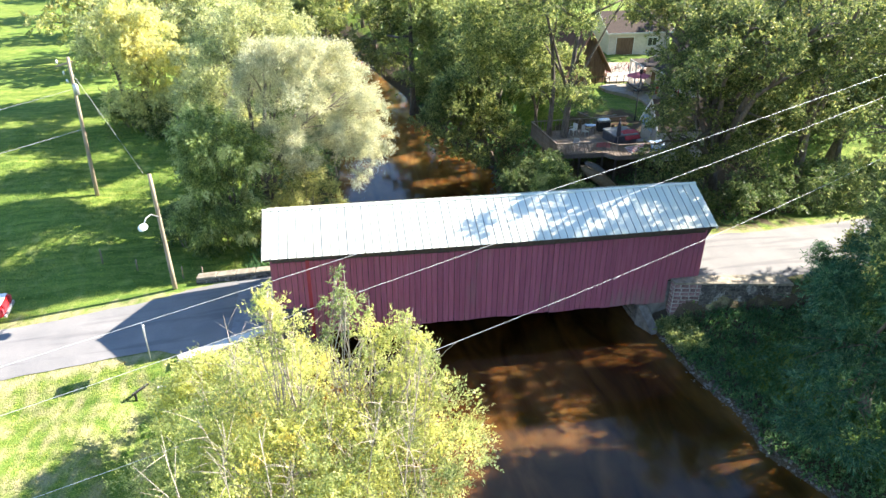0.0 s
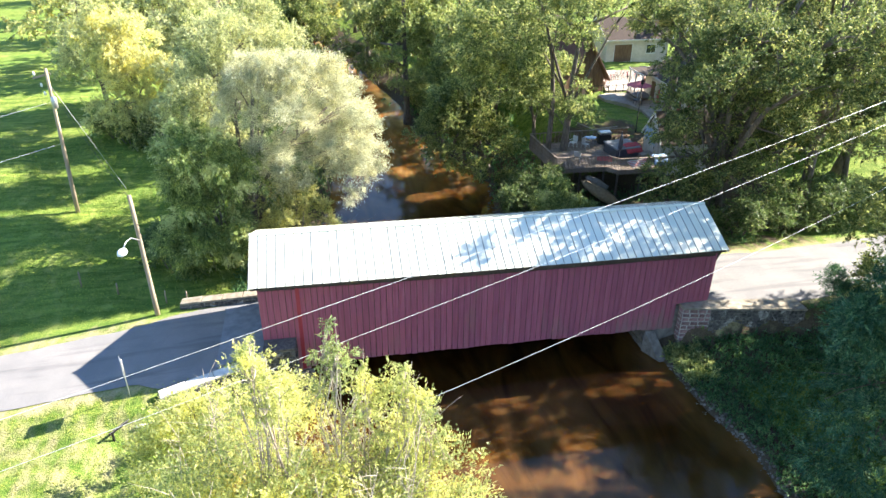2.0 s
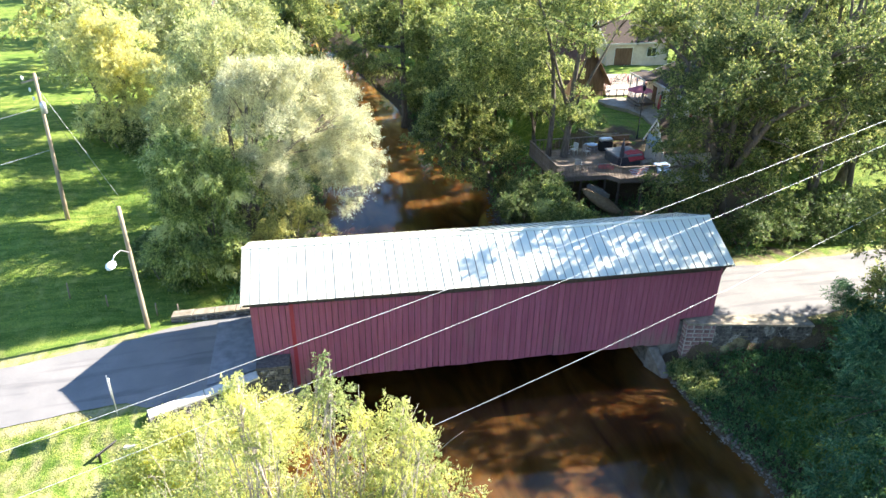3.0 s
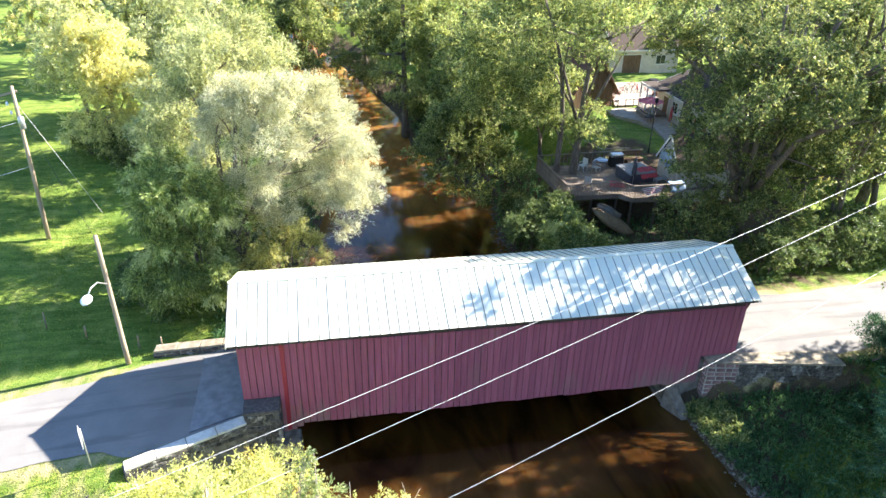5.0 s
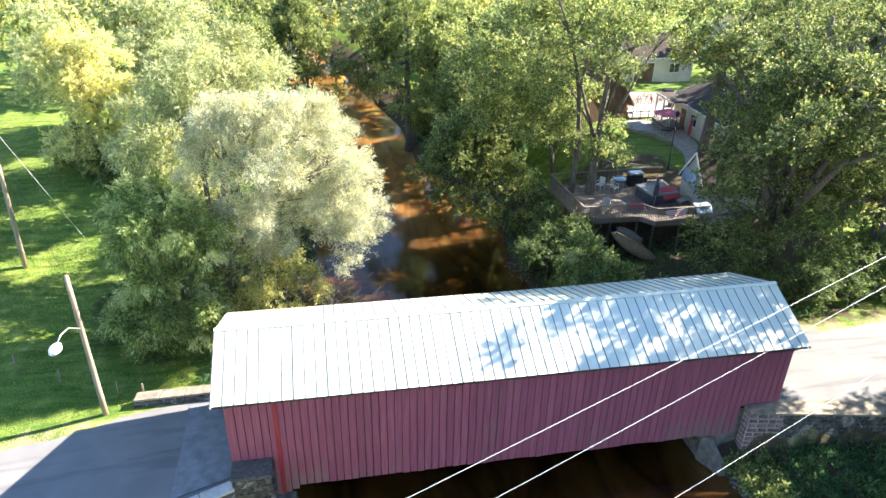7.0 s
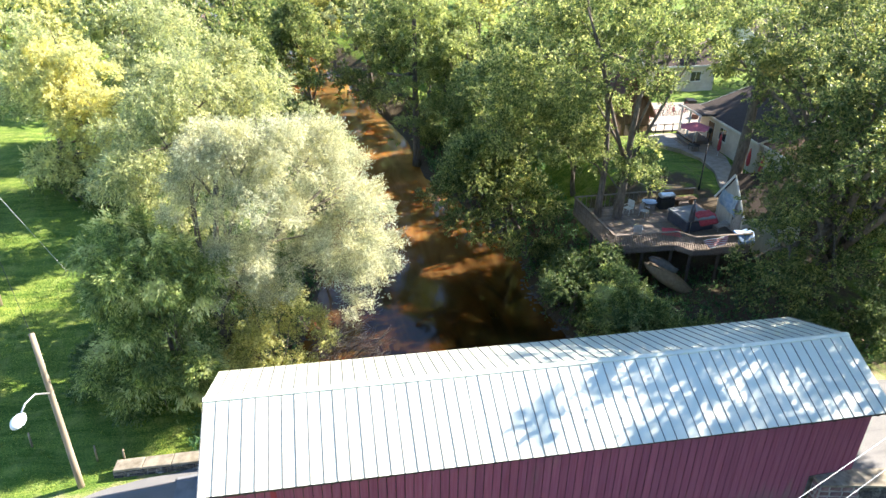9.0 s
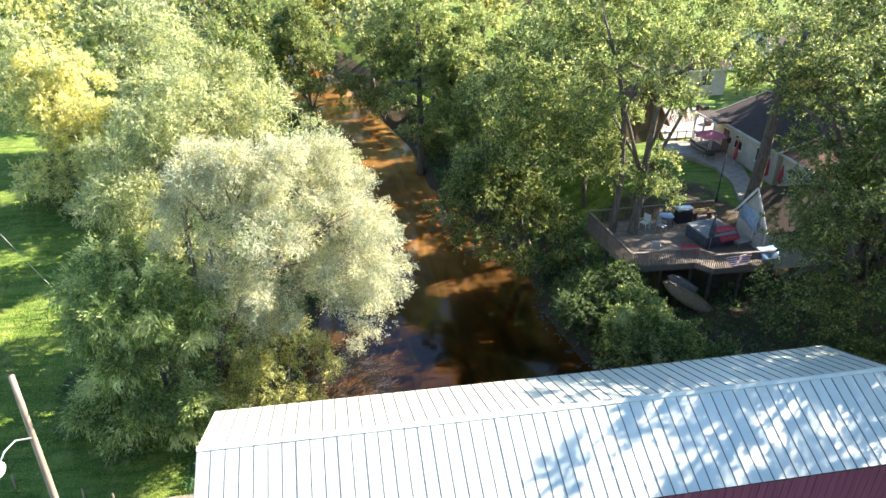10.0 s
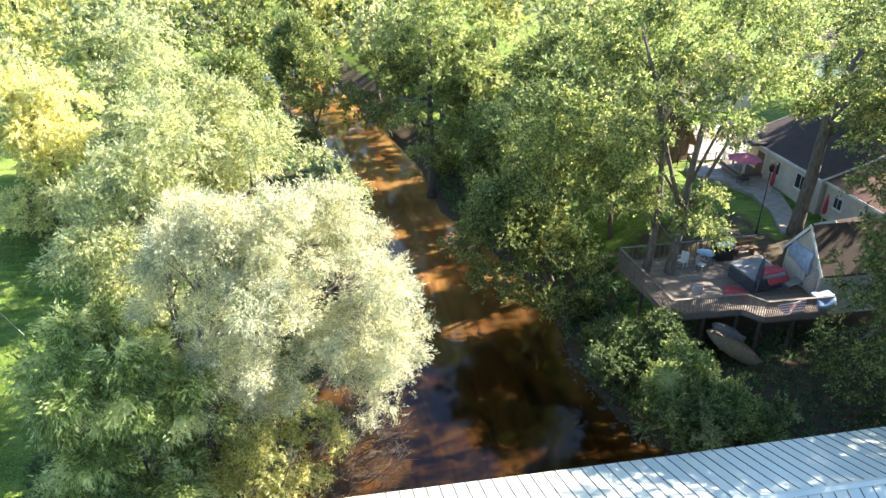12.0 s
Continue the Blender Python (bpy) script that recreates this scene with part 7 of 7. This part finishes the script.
tree("tree", (47.0, 13.0, ground_at(47, 13)), lobes_in(rg(21), (46.6, 13.0, 5.6), (4.2, 3.4, 5.0), 8), LEAF_OAK, 134, 2600, (0.26, 0.14), "dense broad-leaved tree beyond the lane", trunk=0.3)
tree("tree", (53.0, 20.5, ground_at(53, 20.5)), lobes_in(rg(22), (52.6, 20.5, 7.0), (4.8, 4.2, 6.0), 8), LEAF_GREEN, 135, 2200, (0.32, 0.17), "dense green tree behind the house", trunk=0.3)
tree("tree", (36.2, 24.0, ground_at(36.2, 24)), [((40.0, 22.2, 13.6), (3.6, 3.4, 2.8)), ((37.0, 20.2, 12.0), (1.8, 1.8, 1.3)), ((41.5, 25.0, 12.0), (3.6, 3.6, 3.0)), ((35.5, 25.5, 14.2), (2.6, 2.6, 1.8)), ((39.0, 18.5, 10.0), (3.0, 2.8, 2.6)), ((40.4, 21.0, 9.0), (3.0, 3.0, 2.4)), ((43.0, 22.4, 11.0), (2.6, 2.6, 2.0))], LEAF_OAK, 122, 3400, (0.26, 0.14),
     "tall tree with a thick bare forked trunk beside the house", trunk=0.52, fork=0.8, trunk_path=[(35.2, 23.1, 1.0), (35.6, 23.3, 6.3), (35.6, 23.3, 9.6), (35.8, 23.3, 11.4), (36.6, 23.2, 13.9)],
     boughs=[([(36.7, 23.9, 8.2), (35.9, 24.2, 10.6), (35.5, 25.0, 13.5)], 0.24, 0.07), ([(36.8, 23.9, 8.6), (38.6, 22.4, 11.0), (40.0, 21.4, 13.4)], 0.26, 0.08)])
tree("tree", (48.5, 16.0, ground_at(48.5, 16)), lobes_in(rg(14), (48, 16, 9.0), (6.0, 5.5, 7.0), 9), LEAF_OAK, 123, 3200, (0.28, 0.15), "large light green tree beyond the lane", twig=0.62, trunk=0.4)
# right foreground, below the lane
tree("tree", (29.5, -13.5, ground_at(29.5, -13.5)), [((29.6, -13.2, 3.8), (3.0, 2.8, 3.2)), ((26.4, -14.0, 2.8), (2.8, 2.6, 3.2)), ((28.6, -16.0, 4.8), (3.4, 3.2, 3.6)), ((25.8, -15.6, 0.6), (2.2, 2.2, 2.0))],
     LEAF_PINE, 124, 5600, (0.28, 0.07), "dark blue-green tree overhanging the creek bank", twig=0.56, droop=0.3, trunk=0.3, spread=0.35)
# last two lobes are added towards the right edge only to shade the water
tree("tree", (31.6, -13.0, ground_at(31.6, -13)), [((30.6, -12.4, 8.0), (2.6, 2.4, 2.6)), ((27.8, -13.6, 8.4), (2.2, 2.2, 2.0)), ((32.8, -11.6, 6.4), (2.2, 2.2, 2.4)), ((29.6, -14.6, 9.8), (2.2, 2.2, 1.8)), ((31.2, -10.2, 8.4), (2.0, 1.6, 1.6)), ((33.4, -9.4, 9.8), (1.8, 1.6, 1.5))], LEAF_LIME, 136, 3100, (0.24, 0.12), "light green tree rising behind the dark one", trunk=0.22, fork=0.7)
tree("tree", (36.5, -8.5, ground_at(36.5, -8.5)), lobes_in(rg(15), (35.6, -8.0, 4.6), (4.0, 3.4, 4.4), 8) + [((36.4, -4.8, 2.6), (2.2, 1.4, 2.8)), ((38.5, -5.4, 3.6), (2.6, 1.8, 3.4)), ((34.2, -5.7, 5.6), (1.9, 1.7, 2.8)), ((35.4, -5.4, 9.0), (2.2, 2.0, 2.4)), ((34.6, -6.4, 2.2), (1.6, 1.5, 2.0))], LEAF_LIME, 125, 4800, (0.22, 0.12), "light green tree below the lane", twig=0.50, trunk=0.28)
tree("shrub", (33.6, -3.9, ground_at(33.6, -3.9)), lobes_in(rg(16), (33.6, -4.0, 0.6), (1.5, 1.4, 1.3), 6), LEAF_PINE, 126, 1300, (0.14, 0.05), "clipped dark green shrub beside the lane", twig=0.35, trunk=0.06, category="shrub", stems=3)
tree("tree", (38.5, -18.0, ground_at(38.5, -18)), lobes_in(rg(17), (37.0, -17.0, 6.5), (5.5, 5.0, 6.5), 9), LEAF_GREEN, 127, 2800, (0.28, 0.15), "dense green tree on the downstream bank", twig=0.56, trunk=0.35)
tree("tree", (33.0, -23.0, ground_at(33, -23)), lobes_in(rg(18), (31.0, -22.5, 3.6), (4.5, 4.2, 4.6), 8), LEAF_LIME, 128, 2200, (0.24, 0.13), "light green tree leaning over the water downstream", twig=0.50, trunk=0.25)
# foreground tree on the meadow bank
fg = [((2.6, -18.6, 4.4), (3.4, 3.0, 2.8)), ((0.2, -18.0, 3.8), (2.6, 2.6, 2.4)), ((5.2, -18.8, 4.2), (2.6, 2.6, 2.4)), ((1.6, -18.6, 5.7), (1.5, 1.5, 1.3)), ((4.4, -18.2, 5.6), (1.7, 1.6, 1.3)), ((-1.8, -16.4, 2.2), (2.0, 2.2, 2.0)), ((6.6, -19.2, 3.2), (1.5, 2.0, 1.9)),
      ((2.6, -21.5, 3.0), (3.6, 2.4, 2.6)), ((-1.0, -20.5, 2.0), (2.6, 2.4, 2.4)), ((3.0, -18.0, 0.8), (3.8, 3.0, 2.2)), ((3.8, -18.0, 8.3), (0.75, 0.7, 1.2)), ((6.2, -18.0, 7.0), (0.8, 0.8, 1.0)), ((1.9, -17.6, 8.2), (0.6, 0.6, 1.1))]
tree("tree", (2.2, -19.0, ground_at(2.2, -19.0)), fg[:2] + fg[3:5] + fg[6:8] + fg[9:10] + fg[11:], LEAF_PALE, 130, 5600, (0.17, 0.062), "bushy yellow-green tree with pale bare twigs on the meadow bank", twig=0.58, droop=-0.35, trunk=0.2, bark=BARK_PALE, ragged=0.45, stems=3, fork=0.4, crest=5.6, tuft=0.7)

tree("tree", (1.2, -18.2, ground_at(1.2, -18.2)), [fg[2], fg[5], fg[8], ((1.0, -17.4, 5.4), (1.6, 1.6, 1.5)), ((3.4, -20.0, 4.6), (1.8, 1.8, 1.8)), ((5.8, -17.6, 3.0), (1.8, 1.6, 2.0))], LEAF_FRESH, 138, 2600, (0.17, 0.062), "pale green tree tangled with the yellow one", twig=0.55, droop=-0.2, trunk=0.14, bark=BARK_PALE, ragged=0.4, tuft=0.7)
# slim pointed saplings that stand out of it
for k, (x, y, z, w) in enumerate([(1.86, -18.0, 10.99, 0.09), (3.98, -18.0, 11.36, 0.1), (6.07, -18.0, 9.58, 0.12), (6.64, -18.0, 8.61, 0.1), (4.86, -18.0, 10.03, 0.11)]):
    sr = rg(700 + k)
    lob = [((x + 0.06 * math.sin(3 * q), y, z - 0.35 - 0.55 * q), (0.07 + 0.6 * w * q, 0.07 + 0.6 * w * q, 0.26)) for q in range(5)]
    for q in range(7):
        drop, side = sr.uniform(0.9, 3.2), sr.choice([-1, 1])
        lob.append(((x + side * drop * sr.uniform(0.10, 0.24), y + sr.normal(0, 0.3), z - drop + sr.uniform(0, 0.4)), (0.26, 0.2, 0.22)))
    tree("sapling", (x, y + 0.1, ground_at(x, y)), lob, (LEAF_PALE, LEAF_FRESH)[k % 2], 140 + k, 170, (0.13, 0.045), "slim pointed yellow-green sapling above the bushy foliage", twig=0.24, droop=0.5, trunk=0.05, bark=BARK_PALE, tuft=0.26, crest=z, fork=0.7)

# pale leafless shoots that stand out of it
dead = tagged(empty("dead_branches", (-0.5, -18.5, ground_at(-0.5, -18.5))), "pale leafless branches among the yellow foliage", "branches")
br = rg(55)
twig_v, twig_f = [], []
for k in range(90):
    a0 = Vector((br.uniform(-1.0, 6.5), br.uniform(-22.0, -16.5), br.uniform(1.5, 4.4)))
    tip = a0 + Vector((br.uniform(-1.4, 1.4), br.uniform(-1.0, 1.6), br.uniform(2.4, 5.0)))
    v, f = [], []
    mid = a0.lerp(tip, 0.55) + Vector((br.normal(0, 0.2), br.normal(0, 0.2), 0.2))
    add_tube(v, f, [a0, mid, tip], [0.026, 0.015, 0.006], 5)
    under(new("branch", mesh_from("branch", v, f, BARK_PALE, True)), dead)
    for j in range(6):
        s0 = mid.lerp(tip, br.uniform(-0.3, 0.9))
        e = s0 + Vector((br.normal(0, 0.5), br.normal(0, 0.5), br.uniform(0.2, 0.9)))
        add_tube(twig_v, twig_f, [s0, s0.lerp(e, 0.5) + Vector((0, 0, 0.05)), e], [0.011, 0.008, 0.004], 4)
tagged(under(new("brushwood", mesh_from("brushwood", twig_v, twig_f, BARK_PALE, True)), dead), "fine pale twigs", kind="stuff")
# bushes below the wing wall
tree("shrub", (-0.6, -9.6, ground_at(-0.6, -9.6)), [((-0.6, -9.4, 0.6), (2.2, 1.9, 1.9)), ((1.4, -10.8, 0.8), (2.0, 2.0, 2.0)), ((-2.6, -11.6, 0.3), (1.9, 1.9, 1.6)), ((0.2, -12.6, 1.4), (2.2, 2.0, 2.0)), ((1.6, -7.6, -1.0), (1.5, 1.5, 1.3)), ((-0.9, -10.6, 2.3), (1.5, 1.3, 1.1)), ((0.7, -10.6, 3.0), (1.3, 1.2, 1.0)), ((-2.2, -11.4, 1.8), (1.3, 1.3, 1.0))],
     LEAF_PALE, 132, 3200, (0.17, 0.08), "yellow-green bush below the stone wing wall", trunk=0.08, category="shrub", stems=3)

# woods further up the valley
far_r = rg(77)
kinds = [(LEAF_LIME, "light green"), (LEAF_OAK, "broad-leaved green"), (LEAF_YELLOW, "yellowing"), (LEAF_SILVER, "pale green"), (LEAF_OAK, "dense green")]
spots = [(11, 90), (4, 113), (-25, 62), (-14, 58), (-16, 72), (-6, 72), (-4, 92), (6, 98), (12, 74), (18, 60), (20, 86), (14, 108), (26, 70), (30, 58), (34, 96), (38, 72), (58, 38), (51, 31), (60, 52), (50, 78), (64, 80), (58, 12), (-28, 84), (-20, 104), (-36, 100), (2, 122), (24, 126), (46, 116), (70, 108), (72, 40), (-44, 126), (-10, 140), (62, -4), (54, -14), (48, -26)]
for i, (x, y) in enumerate(spots):
    mt, word = kinds[i % 5]
    h = far_r.uniform(10, 15)
    w = far_r.uniform(4.5, 6.5)
    z = ground_at(x, y)
    tree("tree", (x, y, z), lobes_in(far_r, (x, y, z + h * 0.56), (w, w, h * 0.45), 7), mt, 200 + i, 500, (0.66, 0.36), word + " tree in the woods up the valley", per=13, twig=0.81, trunk=0.3, tuft=1.5)
# far hedge of trees that closes the valley
hv = []
for k in range(2600):
    a = far_r.uniform(-1.3, 1.3) - 0.05
    d = far_r.uniform(165, 230)
    hv.append((10 + d * math.sin(a), -10 + d * math.cos(a), far_r.uniform(0, 14)))
hv = np.array(hv)
p, d, s, ln, wd = sprays(far_r, hv, unit(far_r.normal(0, 1, (len(hv), 3))), 4.0, 10, 1.5, 1.0, 0.1)
tagged(new("far_woods", leaf_mesh("far_woods", p, d, s, ln, wd, LEAF_OAK)), "distant mixed woods closing the valley", "woods", kind="stuff")


# ---- low growth ----
def scatter(name, count, region, size, per, height, mat, label, category, seed, droop=0.1, where=None):
    """Tufts of leaves standing on the ground inside a plan rectangle."""
    rng = rg(seed)
    x, y = rng.uniform(region[0], region[1], count), rng.uniform(region[2], region[3], count)
    z, bare = land(x, y)
    keep = z > WATER_Z + 0.15
    if where is not None:
        keep &= where(x, y, z)
    x, y, z = x[keep], y[keep], z[keep]
    at = np.stack([x, y, z - 0.03], -1)
    out = np.tile([0, 0, 1.0], (len(at), 1)) + rng.normal(0, 0.35, (len(at), 3))
    p, d, s, ln, wd = sprays(rng, at, out, height, per, *size, droop, 0.7)
    return tagged(new(name, leaf_mesh(name, p, d, s, ln, wd, mat)), label, category, kind="stuff")


off_road = lambda x, y, z: np.abs(y - road_y(x)) > 3.3
scatter("bank_weeds", 9000, (22.8, 36, -18, -3.2), (0.18, 0.085), 9, 0.38, LEAF_WEED, "tangled green weeds covering the creek bank", "weeds", 301, where=lambda x, y, z: ((x > 31.5) & (np.abs(y - road_y(x)) > 3.7)) | ((x < 31.5) & (y < -3.35 - 0.185 * (x - 24.1))))
scatter("bank_ivy", 900, (22.9, 25.2, -6.4, -3.1), (0.16, 0.11), 10, 0.45, LEAF_FRESH, "bright green ivy hanging beside the abutment", "ivy", 302, where=lambda x, y, z: y < -3.3)
scatter("bank_weeds", 2600, (-2, 4.5, 3.6, 26), (0.22, 0.09), 9, 0.6, LEAF_WEED, "tangled weeds along the creek edge", "weeds", 303)
scatter("bank_weeds", 3000, (18, 34, 4, 16), (0.16, 0.07), 8, 0.3, LEAF_WEED, "low dark weeds on the shaded bank", "weeds", 304, where=lambda x, y, z: (np.abs(y - road_y(x)) > 3.4))
scatter("bank_weeds", 3600, (-7, 4.5, -24, -5.6), (0.20, 0.07), 9, 0.5, GRASS_BLADE, "tall grass and weeds on the meadow bank", "weeds", 305, where=lambda x, y, z: x > -4.5 + 0.15 * (y + 10))
scatter("grass", 18000, (-26, 2, 3.0, 34), (0.16, 0.022), 4, 0.10, GRASS_BLADE, "short meadow grass", "grass", 306, -0.2, off_road)
scatter("grass", 9000, (-18, 1, -22, -4.0), (0.15, 0.02), 4, 0.09, GRASS_DRY, "short sunlit meadow grass beside the lane", "grass", 307, -0.2, off_road)
scatter("bank_weeds", 2600, (15, 24, 20, 60), (0.26, 0.12), 9, 0.7, LEAF_WEED, "weeds and saplings along the creek", "weeds", 308)
scatter("bank_weeds", 2600, (-6, 7, 24, 66), (0.26, 0.12), 9, 0.8, LEAF_WEED, "weeds and saplings along the creek", "weeds", 309)

for x, y, r, sd in ((19.6, 15.6, 1.3, 1), (19.4, 17.6, 1.0, 2), (20.6, 21.6, 1.0, 3), (17.6, 38.0, 1.8, 4), (16.0, 46.5, 1.8, 5), (15.6, 51.0, 2.0, 6), (3.6, 30.0, 1.8, 7), (4.2, 48.0, 1.9, 8), (2.6, 56.0, 2.0, 9), (-0.4, 12.6, 1.5, 10), (1.6, 16.0, 1.6, 11), (2.4, 20.4, 1.7, 12), (29.8, 6.4, 1.5, 13), (33.0, 5.6, 1.7, 15), (36.2, 6.0, 1.9, 16), (39.6, 6.6, 2.0, 17), (43.0, 7.2, 2.1, 18), (46.5, 7.6, 2.1, 19), (41.5, 9.4, 2.0, 20), (12.6, 62.0, 2.0, 14)):
    z = ground_at(x, y)
    tree("shrub", (x, y, z), lobes_in(rg(400 + sd), (x, y, z + r * 0.75), (r, r, r * 0.9), 5), LEAF_GREEN if sd > 14 else (LEAF_OAK, LEAF_GREEN, LEAF_LIME)[sd % 3], 420 + sd, 520, (0.24, 0.12), "leafy shrub in the undergrowth", per=10, twig=0.5, trunk=0.05, category="shrub", stems=3)


def rubble(name, line, count, spread, size, mat, label, seed):
    """Loose stones strewn along a line of the plan."""
    rng = rg(seed)
    v, f = [], []
    for k in range(count):
        t = rng.uniform(0, len(line) - 1.001)
        i = int(t)
        p = Vector((*line[i], 0)).lerp(Vector((*line[i + 1], 0)), t - i)
        x, y = p.x + rng.normal(0, spread), p.y + rng.normal(0, spread)
        r = size * rng.uniform(0.5, 1.5)
        z = max(ground_at(x, y), WATER_Z - 0.05)
        base = len(v)
        for dz, rr in ((-0.5, 0.7), (0.0, 1.0), (0.55, 0.6)):
            for q in range(6):
                a = 2 * math.pi * q / 6 + rng.uniform(-0.3, 0.3)
                v.append((x + r * rr * math.cos(a) * rng.uniform(0.8, 1.2), y + r * rr * math.sin(a) * rng.uniform(0.8, 1.2), z + r * dz * rng.uniform(0.7, 1.1)))
        for ring in (0, 1):
            f += [(base + ring * 6 + q, base + ring * 6 + (q + 1) % 6, base + ring * 6 + 6 + (q + 1) % 6, base + ring * 6 + 6 + q) for q in range(6)]
        f.append(tuple(base + 12 + q for q in range(6)))
    return tagged(new(name, mesh_from(name, v, f, mat)), label, "rocks", kind="stuff")


rubble("bank_rocks", [(23.4, -3.6), (23.55, -8.5), (24.25, -11.6), (24.15, -14), (25.85, -18)], 420, 0.22, 0.075, RUBBLE, "pale rubble along the waterline", 501)
rubble("bank_rocks", [(2.4, 7.0), (2.2, 10), (3.0, 14), (4.0, 19)], 70, 0.4, 0.12, STONE_DARK, "dark stones along the waterline", 502)
rubble("bank_rocks", [(21.0, 9.5), (19.0, 13.3), (18.4, 18.5), (19.4, 24.7), (16.4, 35)], 180, 0.35, 0.15, STONE_DARK, "dark stones along the shaded waterline", 503)
# leafless twigs hanging over the shallow edge below the willow
snag = tagged(empty("dead_branches", (3.6, 9.0, WATER_Z)), "tangle of bare grey twigs over the water's edge", "branches")
br = rg(58)
twig_v, twig_f = [], []
for k in range(80):
    a0 = Vector((br.uniform(2.4, 5.6), br.uniform(9.0, 14.0), br.uniform(-3.2, -2.2)))
    tip = a0 + Vector((br.uniform(0.4, 3.0), br.uniform(-0.9, 0.9), br.uniform(-0.2, 1.8)))
    tip.z = max(tip.z, WATER_Z + 0.1)
    v, f = [], []
    mid = a0.lerp(tip, 0.5) + Vector((0, 0, br.uniform(0.1, 0.5)))
    add_tube(v, f, [a0, mid, tip], [0.024, 0.016, 0.006], 4)
    under(new("branch", mesh_from("branch", v, f, BARK, True)), snag)
    for j in range(9):
        s0 = mid.lerp(tip, br.uniform(-0.4, 0.9))
        e = s0 + Vector((br.uniform(0, 0.8), br.normal(0, 0.4), br.normal(0.1, 0.3)))
        add_tube(twig_v, twig_f, [s0, s0.lerp(e, 0.5), e], [0.012, 0.009, 0.004], 3)
tagged(under(new("brushwood", mesh_from("brushwood", twig_v, twig_f, BARK, True)), snag), "fine grey twigs", kind="stuff")
